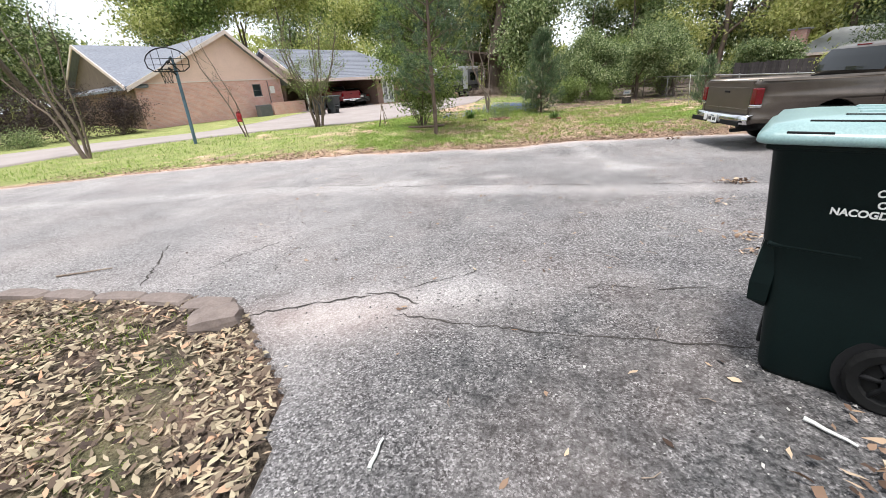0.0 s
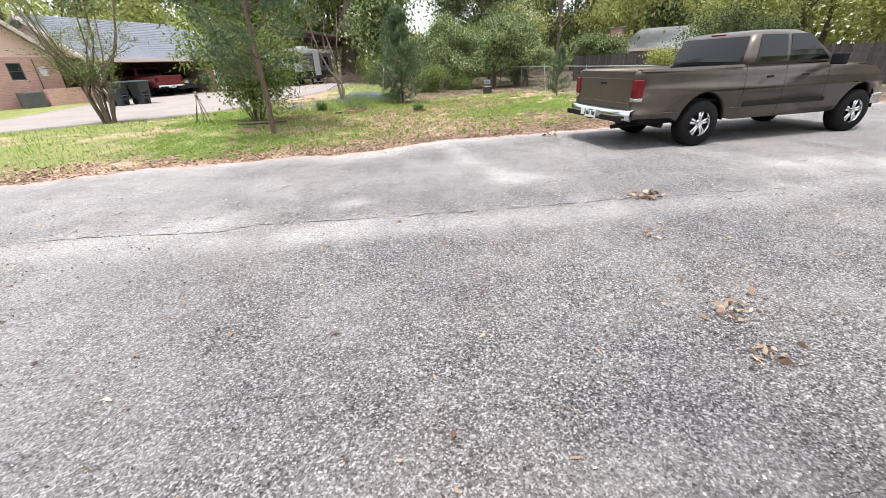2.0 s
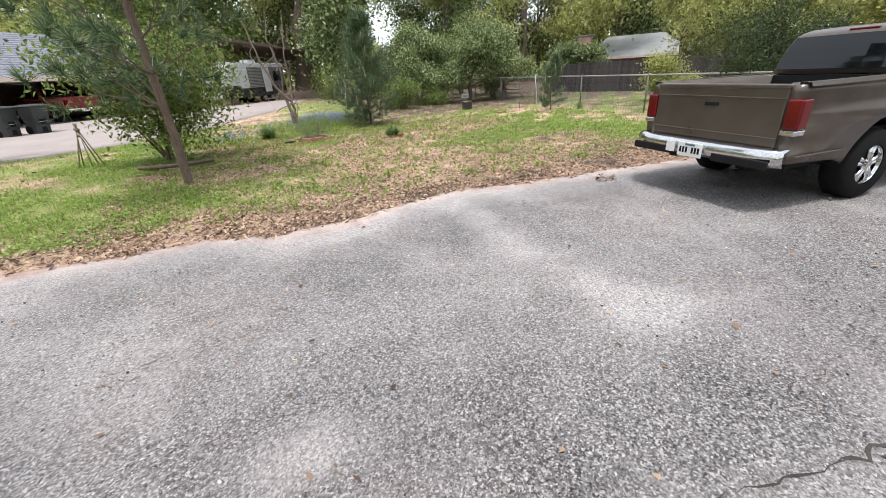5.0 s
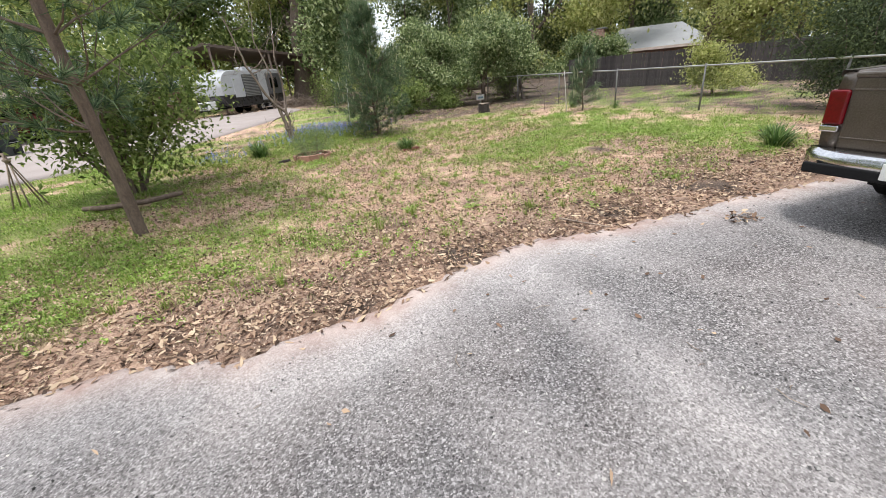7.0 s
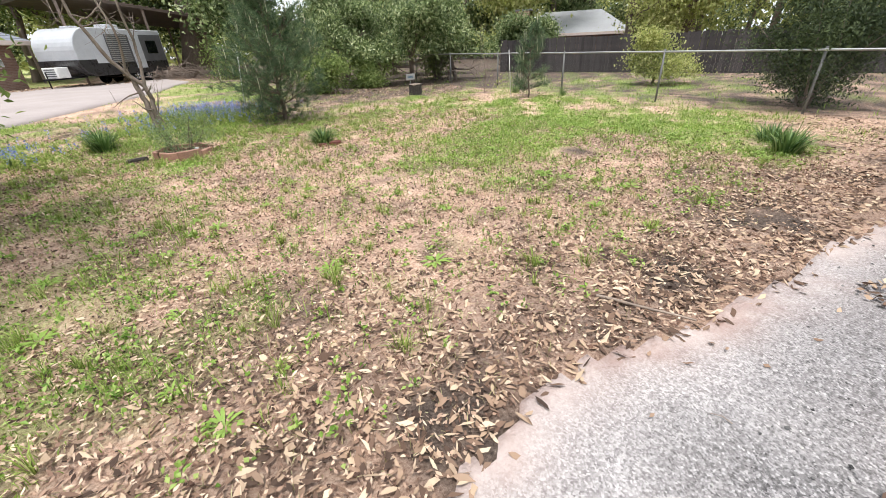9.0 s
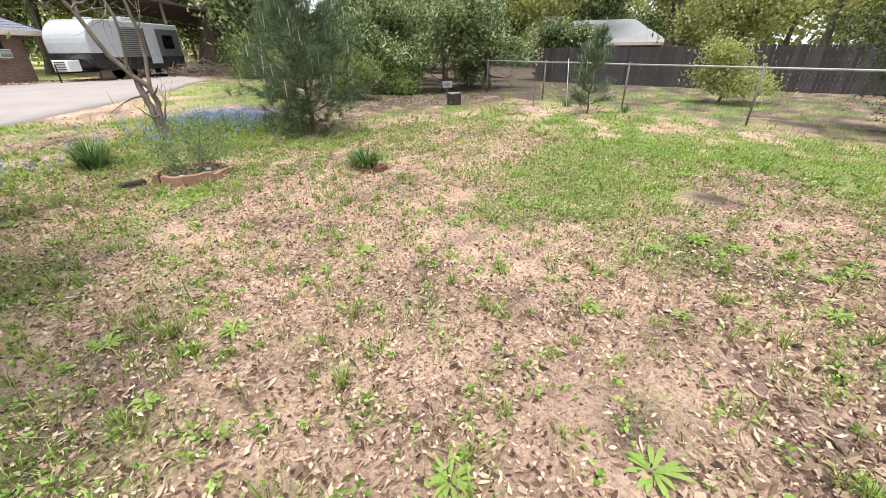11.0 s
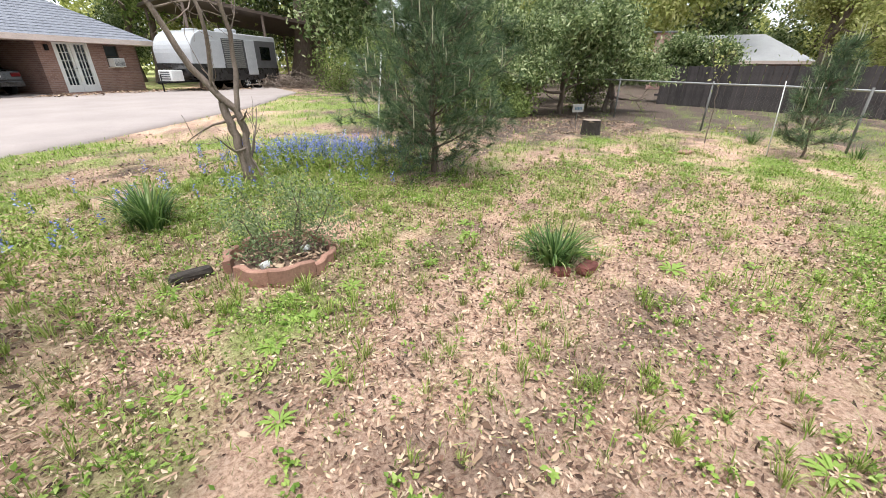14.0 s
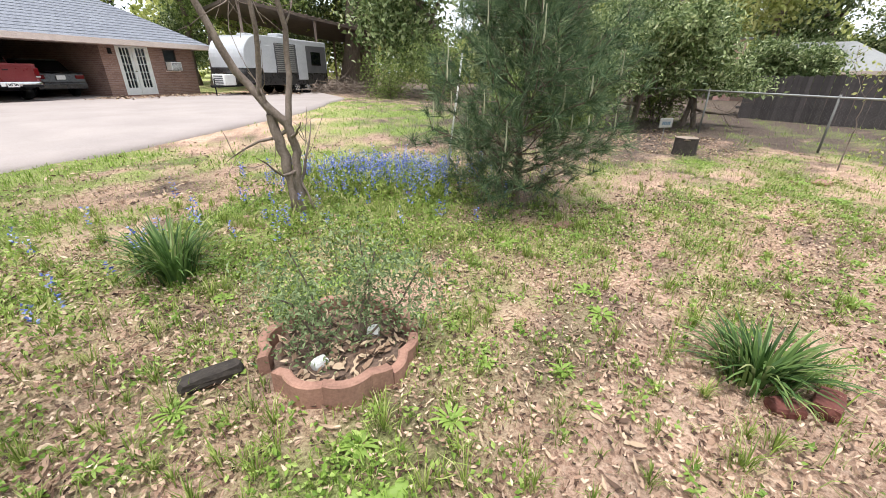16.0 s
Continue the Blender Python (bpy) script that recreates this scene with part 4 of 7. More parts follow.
    part("plate_header", box(-0.158, -0.154, -0.06, 0.06, 0.605, 0.625), M_BLUE_PAINT, pl)
    part("number_sticker", box(-0.152, -0.147, 0.20, 0.32, 0.51, 0.63, 0.003, 1), M_WHITE, b)
    ex = rod((0.0, -0.42, 0.36), (1.6, -0.42, 0.40), 0.035, None, 12)
    rod((0.75, -0.7, 0.37), (0.75, 0.7, 0.37), 0.05, None, 10, ex)
    rod((RA, -0.7, 0.37), (RA, 0.7, 0.37), 0.06, None, 10, ex)
    box(0.1, 5.0, -0.48, -0.38, 0.40, 0.50, bm=ex)
    box(0.1, 5.0, 0.38, 0.48, 0.40, 0.50, bm=ex)
    part("exhaust_and_axle", ex, M_PLASTIC, car)
    return car


def at(x, y, rz=0, dz=0.0):
    return pose(x, y, gz(x, y) + dz, 0, 0, rz)


truck = pickup(pose(5.95, 8.38, -0.105, 0, 0, -7) @ Matrix.Scale(1.045, 4), M_BROWN_PAINT, "taupe crew-cab pickup truck with chrome bumper parked on asphalt")


# ---- wheeled rubbish cart ----
def cart(m, green, lid_m, label, text=True):
    """Local +x is the front with the lift bar, +y the cart's left side; wheels at the back."""
    c = thing("wheeled_cart", m, label, "rubbish cart")
    st = [(0.0, 0.22, -0.24, 0.245), (0.03, 0.235, -0.26, 0.255), (0.45, 0.285, -0.30, 0.285), (0.62, 0.31, -0.315, 0.295), (0.66, 0.345, -0.33, 0.31), (1.02, 0.392, -0.36, 0.33), (1.03, 0.405, -0.375, 0.345), (1.06, 0.405, -0.375, 0.345)]
    rows = []
    for z, xf, xb, w in st:
        r = 0.06
        row = []
        for cx, cy, a0 in ((xf - r, w - r, 0), (xb + r, w - r, 90), (xb + r, -w + r, 180), (xf - r, -w + r, 270)):
            row += [(cx + r * math.cos(radians(a0 + k)), cy + r * math.sin(radians(a0 + k)), z) for k in (0, 22, 45, 68, 90)]
        rows.append(row)
    bm = hull_sheet(rows, close=True)
    for f in bm.faces:
        f.smooth = len(f.verts) == 4
    body = part("body", bm, green, c)
    # raised shoulders beside the front recess, and the lift bar
    for s in (1, -1):
        sh = hull_sheet([[(0.27, s * 0.10, z), (0.27, s * w, z), (xf, s * w, z), (xf, s * (0.16 if 0.4 < z < 0.6 else 0.13), z)] for z, xf, w in ((0.33, 0.285, 0.24), (0.36, 0.345, 0.265), (0.45, 0.352, 0.275), (0.56, 0.345, 0.275), (0.66, 0.335, 0.27))], close=True)
        part("shoulder", sh, green, body)
    part("front_recess", box(0.262, 0.302, -0.14, 0.14, 0.36, 0.70, 0.01, 2), M_PLASTIC, body)
    part("lift_bar", rod((0.34, -0.16, 0.47), (0.34, 0.16, 0.47), 0.0125, None, 12), M_STEEL, body, "galvanised lift bar")
    part("drain_slot", box(0.34, 0.356, -0.235, -0.185, 0.365, 0.385, 0.006, 2), M_PLASTIC, body)
    part("lower_recess", box(0.238, 0.262, -0.09, 0.09, 0.06, 0.30, 0.01, 2), M_PLASTIC, body)
    part("rim", prism([(0.415, -0.355), (0.415, 0.355), (-0.385, 0.355), (-0.385, -0.355)], "z", 1.035, 1.065, 0.008, 2), green, body)
    # lid: domed, with ribs, overhanging the rim
    rows = []
    for k, (sx, sy, z) in enumerate(((1.0, 1.0, 1.058), (1.02, 1.02, 1.066), (1.015, 1.015, 1.09), (0.97, 0.96, 1.10), (0.93, 0.91, 1.125), (0.7, 0.68, 1.14), (0.4, 0.4, 1.15))):
        row = []
        for cx, cy, a0 in ((0.395, 0.335, 0), (-0.39, 0.335, 90), (-0.39, -0.335, 180), (0.395, -0.335, 270)):
            row += [(sx * (cx + 0.05 * math.cos(radians(a0 + q))), sy * (cy + 0.05 * math.sin(radians(a0 + q))), z) for q in (0, 30, 60, 90)]
        rows.append(row)
    lid = hull_sheet(rows, close=True)
    for f in lid.faces:
        f.smooth = len(f.verts) == 4
    ld = part("lid", lid, lid_m, c, "sun-bleached green lid with sky sheen in its colour")
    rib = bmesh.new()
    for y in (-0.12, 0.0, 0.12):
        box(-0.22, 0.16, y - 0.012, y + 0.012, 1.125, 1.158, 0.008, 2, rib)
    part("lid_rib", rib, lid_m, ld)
    slot = bmesh.new()
    for y, z, xa, xb in ((-0.30, 1.134, -0.33, 0.30), (-0.19, 1.146, -0.26, 0.20), (0.19, 1.146, -0.26, 0.20), (0.30, 1.134, -0.33, 0.30)):
        box(xa, xb, y - 0.007, y + 0.007, z - 0.008, z + 0.004, 0.002, 1, slot)
    for sy in (1, -1):
        box(0.22, 0.36, sy * 0.372 - 0.006, sy * 0.372 + 0.006, 1.092, 1.104, 0.002, 1, slot)
    part("lid_groove", slot, M_PLASTIC, ld)
    part("handle", rod((-0.43, -0.25, 1.03), (-0.43, 0.25, 1.03), 0.016, None, 10), green, c)
    for s in (1, -1):
        w0 = thing_part("wheel", c, Matrix.Translation((-0.20, s * 0.275, 0.15)))
        part("wheel_arch", rod((-0.20, s * 0.20, 0.15), (-0.20, s * 0.274, 0.15), 0.185, None, 24), M_PLASTIC, body)
        rows = [[(q * math.cos(a), yy, q * math.sin(a)) for q, yy in ((0.05, -0.035), (0.135, -0.035), (0.15, -0.022), (0.15, 0.022), (0.135, 0.035), (0.10, 0.03), (0.09, 0.012), (0.04, 0.02))] for a in np.linspace(0, 2 * math.pi, 25)]
        part("tyre", hull_sheet(rows), M_RUBBER, w0)
        bm = rod((0, -0.03, 0), (0, 0.04, 0), 0.03, None, 12)
        for k in range(6):
            a = k * math.pi / 3
            rod((0, 0.015, 0), (0.1 * math.cos(a), 0.015, 0.1 * math.sin(a)), 0.012, None, 6, bm)
        part("hub", bm, M_PLASTIC, w0)
    # side rail below mid height
    for s in (1, -1):
        part("side_step", box(0.02, 0.325, s * 0.296 - 0.012, s * 0.296 + 0.011, 0.635, 0.660, 0.01, 2), green, body)
    if text:
        for words, x0, z0, size in (("City", 0.02, 0.885, 0.036), ("Of", 0.02, 0.844, 0.036), ("NACOGDOCHES", 0.02, 0.806, 0.037)):
            cu = bpy.data.curves.new("lettering", "FONT")
            cu.body, cu.size, cu.extrude, cu.align_x, cu.offset = words, size, 0.0008, "CENTER", 0.0012
            me = bpy.data.meshes.new_from_object(bpy.data.objects.new("tmp", cu))
            me.materials.clear()
            lt = part("lettering", me, M_WHITE, body, "white printed lettering")
            lt.matrix_basis = pose(x0, 0.3345 - 0.055 * (1.02 - z0) + 0.004, z0, 90 + 3, 0, 180)
    return c


# ---- trees ----
def branch(p, d, length, r0, r1, n, rng, wiggle=0.15, lift=0.0):
    pts = [np.array(p, float)]
    d = np.array(d, float)
    for _ in range(n):
        d = unit(d + rng.normal(size=3) * wiggle + np.array([0, 0, lift]))
        pts.append(pts[-1] + d * length / n)
    rr = np.linspace(r0, r1, n + 1)
    return list(zip(pts, rr)), d


def grow(rng, base, d, length, radius, depth, lines, tips, spread=0.7, kids=3, shrink=0.62, lift=0.05, wiggle=0.13, first=0.45):
    line, end = branch(base, d, length, radius, radius * 0.6, 5, rng, wiggle, lift)
    lines.append(line)
    if depth == 0:
        tips.extend(p for p, _ in line[2:])
        return
    for k in range(kids):
        f = first + (1 - first) * (k + 1) / kids
        i = min(5, max(1, int(round(f * 5))))
        q = unit(end + rng.normal(size=3) * spread + np.array([0, 0, 0.15]))
        grow(rng, line[i][0], q, length * shrink * rng.uniform(0.8, 1.2), line[i][1] * 0.68, depth - 1, lines, tips, spread, kids, shrink, lift, wiggle, 0.3)


def tree(m, seed, label, height, radius, bark, leaf, depth=3, kids=3, per=30, size=(0.14, 0.07), cloud=0.5, spread=0.75, name="tree", trunk_frac=0.4, sides=6, stems=1, lean=0.06, category="tree", upright=1.0, shrink=0.62, group=""):
    rng = np.random.RandomState(seed)
    t = thing(name, m, label, category, group)
    lines, tips = [], []
    for s in range(stems):
        d = unit(np.array([rng.normal() * lean, rng.normal() * lean, upright]))
        off = np.array([rng.normal(), rng.normal(), 0]) * (0.10 if stems > 1 else 0)
        grow(rng, off + np.array([0, 0, -0.08]), d, height * trunk_frac, radius, depth, lines, tips, spread, kids, shrink)
    flare = lines[0][0]
    lines[0][0] = (flare[0], flare[1] * (1.35 if stems == 1 else 1.1))
    if sides == 4:
        lines = [ln for ln in lines if ln[0][1] > radius * 0.22]
    part("trunk", tubes(lines, sides), bark, t)
    if per:
        T = np.array(tips)
        P = np.repeat(T, per, 0) + rng.normal(size=(len(T) * per, 3)) * cloud * np.array([1, 1, 0.75])
        P = P[P[:, 2] > (1.0 if name == "evergreen_tree" else 0.25)]
        part("crown", leaves(P, size[0], size[1], rng, 0.2, 0.35), leaf, t)
    return t


def pine(m, seed, label, height, radius, low=0.15, spread=0.36, whorls=9, tuft=26, needle=0.2, lean=(0, 0), candles=True, thin=0.0, width=0.0065):
    """A young long-needled pine with whorls of branches and tufts of needles."""
    rng = np.random.RandomState(seed)
    t = thing("pine_tree", m, label, "pine tree")
    lines, NP, ND, cand = [], [], [], []
    axis = np.array([lean[0], lean[1], 1.0])
    trunk = [(np.array([0, 0, -0.06]) + axis * height * k / 10 + np.array([0.02 * math.sin(k * 1.7), 0.02 * math.cos(k * 2.3), 0]) * (k > 0), radius * (1 - 0.085 * k)) for k in range(11)]
    lines.append(trunk)
    for w in range(whorls):
        f = low + (1 - low) * w / whorls
        p0 = axis * height * f
        reach = height * spread * (1 - f) ** 0.75 * (0.55 + 0.45 * min(1, (f - low) * 5 + 0.4)) + 0.12
        for k in range(7 if w < whorls - 2 else 5):
            a = rng.uniform(0, 6.28) + k * 1.05
            up = 0.12 + 0.85 * f
            d = np.array([math.cos(a), math.sin(a), up])
            if thin and rng.rand() < thin:
                continue
            line, _ = branch(p0, unit(d), reach * rng.uniform(0.7, 1.15), radius * 0.17 * (1 - f) + 0.004, 0.003, 5, rng, 0.10, 0.10)
            lines.append(line)
            twigs = [line[-1][0]]
            for q, _ in line[2 if thin else 1:]:
                for _ in range(2):
                    dd = unit(d + rng.normal(size=3) * 0.7 + np.array([0, 0, 0.2]))
                    e = q + dd * reach * rng.uniform(0.15, 0.34)
                    lines.append([(q, 0.004), ((q + e) / 2, 0.0035), (e, 0.003)])
                    twigs.append(e)
            for e in twigs:
                n = tuft
                way = unit(d + rng.normal(size=3) * 0.35 + np.array([0, 0, 0.5]))
                base = e[None] - way[None] * rng.uniform(0, 0.10, (n, 1)) + rng.normal(size=(n, 3)) * 0.006
                dirs = unit(rng.normal(size=(n, 3)) * 0.52 + way[None] * 0.75)
                NP.append(base)
                ND.append(dirs)
            if candles and rng.rand() < 0.85:
                e = line[-1][0]
                cand.append([(e, 0.009), (e + np.array([0.005, 0, 0.09]), 0.008), (e + np.array([0.0, 0.005, rng.uniform(0.14, 0.3)]), 0.005)])
    for k in range(30):
        q = trunk[-1][0] - np.array([0, 0, 0.02 * k])
        NP.append(np.repeat(q[None], 6, 0))
        ND.append(rng.normal(size=(6, 3)) + np.array([0, 0, 0.9]))
    part("trunk", tubes(lines, 6), M_BARK_PINE, t)
    part("needles", needles(np.concatenate(NP), np.concatenate(ND), needle, width, rng), M_NEEDLE, t)
    if cand:
        tagged(part("new_growth", tubes(cand, 5), M_CANDLE, t, "pale upright new shoots"), kind="stuff")
    return t


def bush(m, seed, label, r, h, leaf, n=2600, size=(0.06, 0.035), bark=None, name="shrub", stems=9, clumps=26, category="shrub"):
    """A shrub: stems and clumps of leaves with gaps between."""
    rng = np.random.RandomState(seed)
    t = thing(name, m, label, category)
    lines, C = [], []
    for _ in range(stems):
        a, o = rng.uniform(0, 6.28), rng.uniform(0.3, 1.0)
        line, _ = branch((0.08 * math.cos(a), 0.08 * math.sin(a), -0.05), unit(np.array([math.cos(a) * o * r / h, math.sin(a) * o * r / h, 1.0])), h * rng.uniform(0.75, 1.05), (0.014 + 0.006 * h) * min(1.0, h / 1.3), 0.004, 6, rng, 0.16)
        lines.append(line)
        C += [p for p, _ in line[2:]]
    part("wood", tubes(lines, 5), bark or M_BARK, t)
    C = np.array(C)
    C = C[rng.choice(len(C), min(clumps, len(C)), replace=False)] + rng.normal(size=(min(clumps, len(C)), 3)) * r * 0.14
    k = rng.randint(0, len(C), n)
    P = C[k] + rng.normal(size=(n, 3)) * r * np.array([0.22, 0.22, 0.18])
    P[:, 2] = np.abs(P[:, 2])
    part("leaves", leaves(P, size[0], size[1], rng, 0.0, 0.3), leaf, t)
    return t


bin_axis = -43.0
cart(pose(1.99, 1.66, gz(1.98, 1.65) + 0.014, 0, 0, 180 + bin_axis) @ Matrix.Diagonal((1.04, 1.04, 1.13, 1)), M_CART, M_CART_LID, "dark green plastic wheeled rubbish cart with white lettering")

# ---- neighbouring house ----
HA = 50.2
GH = 0.12


def wall_with_openings(x0, x1, z0, z1, thick, holes):
    """A wall in the local xz plane at y 0..thick with rectangular holes (xa, xb, za, zb)."""
    bm = bmesh.new()
    xs = sorted({x0, x1, *[h[0] for h in holes], *[h[1] for h in holes]})
    zs = sorted({z0, z1, *[h[2] for h in holes], *[h[3] for h in holes]})
    for a, b in zip(xs, xs[1:]):
        for c, d in zip(zs, zs[1:]):
            mx, mz = (a + b) / 2, (c + d) / 2
            if any(h[0] < mx < h[1] and h[2] < mz < h[3] for h in holes):
                continue
            box(a, b, 0, thick, c, d, bm=bm)
    bmesh.ops.remove_doubles(bm, verts=bm.verts[:], dist=1e-4)
    inner = [f for f in bm.faces if len([g for g in bm.faces if g is not f and set(g.verts) == set(f.verts)])]
    bmesh.ops.delete(bm, geom=inner, context="FACES")
    return bm


def window(parent, xa, xb, za, zb, y=0.0, panes=(1, 2), frame_m=None):
    w = thing_part("window", parent, Matrix.Identity(4))
    fr = bmesh.new()
    t = 0.05
    box(xa, xb, y + 0.02, y + 0.10, za, za + t, bm=fr)
    box(xa, xb, y + 0.02, y + 0.10, zb - t, zb, bm=fr)
    box(xa, xa + t, y + 0.02, y + 0.10, za + t, zb - t, bm=fr)
    box(xb - t, xb, y + 0.02, y + 0.10, za + t, zb - t, bm=fr)
    for i in range(1, panes[0]):
        x = xa + t + (xb - xa - 2 * t) * i / panes[0]
        box(x - 0.012, x + 0.012, y + 0.035, y + 0.09, za + t, zb - t, bm=fr)
    for i in range(1, panes[1]):
        z = za + t + (zb - za - 2 * t) * i / panes[1]
        box(xa + t, xb - t, y + 0.03, y + 0.095, z - 0.012, z + 0.012, bm=fr)
    part("frame", fr, frame_m or M_WHITE, w)
    part("pane", box(xa + t, xb - t, y + 0.06, y + 0.066, za + t, zb - t), M_GLASS_WIN, w)
    part("sill", box(xa - 0.05, xb + 0.05, y - 0.04, y + 0.03, za - 0.05, za, 0.005, 1), M_TRIM, w)
    return w


def roof_slab(pts, mtl, parent, thick=0.14, name="roof"):
    bm = bmesh.new()
    f = bm.faces.new([bm.verts.new(p) for p in pts])
    bm.normal_update()
    if f.normal.z < 0:
        bmesh.ops.reverse_faces(bm, faces=[f])
    bm.normal_update()
    r = bmesh.ops.extrude_face_region(bm, geom=[f])
    for v in r["geom"]:
        if isinstance(v, bmesh.types.BMVert):
            v.co.z -= thick
    bmesh.ops.recalc_face_normals(bm, faces=bm.faces[:])
    return part(name, bm, mtl, parent)


def fascia(parent, a, b, h=0.2, w=0.035):
    a, b = Vector(a), Vector(b)
    d = (b - a).normalized()
    s = Vector((-d.y, d.x, 0)).normalized() * w
    bm = bmesh.new()
    vs = [bm.verts.new(p + o + Vector((0, 0, z))) for p in (a, b) for o in (-s, s) for z in (-h, 0.012)]
    bmesh.ops.convex_hull(bm, input=vs)
    return part("fascia", bm, M_TRIM, parent)


def gabled_house():
    """Pink brick house end with its ridge running away, and a cross gable on the street side."""
    h = thing("brick_house", pose(-17.9, 25.9, GH, 0, 0, HA), "pink brick house with cream gable and grey shingle roof", "house")
    W, D, E, R = 9.6, 16.0, 2.5, 5.5
    mid = 6.0
    part("wall", wall_with_openings(0, W, -0.3, E, 0.25, [(7.3, 7.95, 1.35, 2.2)]), M_BRICK_PINK, h)
    # Side wall in brown brick: its shade is put into the colour.
    part("wall", box(0.0, 0.25, 0.25, D, -0.3, E), M_BRICK_BROWN_AND_SHADED, h)
    part("wall", box(W - 0.25, W, 0.25, D, -0.3, E), M_BRICK_PINK, h)
    part("wall", box(0.25, W - 0.25, D - 0.25, D, -0.3, E), M_BRICK_PINK, h)
    part("gable", prism([(0, E), (W, E), (mid, R)], "y", 0.02, 0.22), M_SIDING, h)
    part("ledge", box(-0.05, W + 0.05, -0.04, 0.02, E - 0.03, E + 0.05), M_TRIM, h)
    window(h, 7.3, 7.95, 1.35, 2.2, 0.0, (1, 2), M_GREY_PANEL)
    s = (R - E) / mid
    s2 = (R - E) / (W - mid)
    o = 0.55
    roof_slab([(-o, -0.5, E - o * s + 0.1), (mid, -0.5, R + 0.1), (mid, D + 0.4, R + 0.1), (-o, D + 0.4, E - o * s + 0.1)], M_SHINGLE, h)
    roof_slab([(W + o, -0.5, E - o * s2 + 0.1), (mid, -0.5, R + 0.1), (mid, D + 0.4, R + 0.1), (W + o, D + 0.4, E - o * s2 + 0.1)], M_SHINGLE, h)
    fascia(h, (-o, -0.52, E - o * s + 0.1), (mid, -0.52, R + 0.1), 0.24)
    fascia(h, (W + o, -0.52, E - o * s2 + 0.1), (mid, -0.52, R + 0.1), 0.24)
    # cross gable towards the street
    cm, ch = 8.1, 5.3
    # Dark siding here paints the shade on this street-facing gable.
    part("gable", prism([(0.3, E), (15.9, E), (cm, ch)], "x", -0.02, 0.15), M_SIDING_DARK, h)
    cs = (ch - E) / 7.8
    roof_slab([(-0.55, -0.25, E - 0.55 * cs + 0.1), (-0.55, cm, ch + 0.1), (mid, cm, ch + 0.1), (0.6, -0.25, E - 0.55 * cs + 0.1)], M_SHINGLE, h)
    roof_slab([(-0.55, 16.45, E - 0.55 * cs + 0.1), (-0.55, cm, ch + 0.1), (mid, cm, ch + 0.1), (0.6, 16.45, E - 0.55 * cs + 0.1)], M_SHINGLE, h)
    fascia(h, (-0.57, -0.25, E - 0.55 * cs + 0.1), (-0.57, cm, ch + 0.1), 0.22)
    fascia(h, (-0.57, 16.45, E - 0.55 * cs + 0.1), (-0.57, cm, ch + 0.1), 0.22)
    part("meter_box", box(8.6, 8.95, -0.14, 0.0, 1.5, 2.0, 0.02, 2), M_WHITE, h, "white electric meter box")
    part("conduit", rod((8.5, -0.04, 0.3), (8.5, -0.04, 2.4), 0.025, None, 8), M_GREY_PANEL, h)
    part("low_wall", box(7.9, 10.6, -1.3, -1.05, -0.3, 0.85), M_BRICK_PINK, h)
    part("air_conditioner", box(6.9, 7.8, -1.25, -0.5, -0.1, 0.75, 0.04, 2), M_GREY_PANEL, h)
    return h


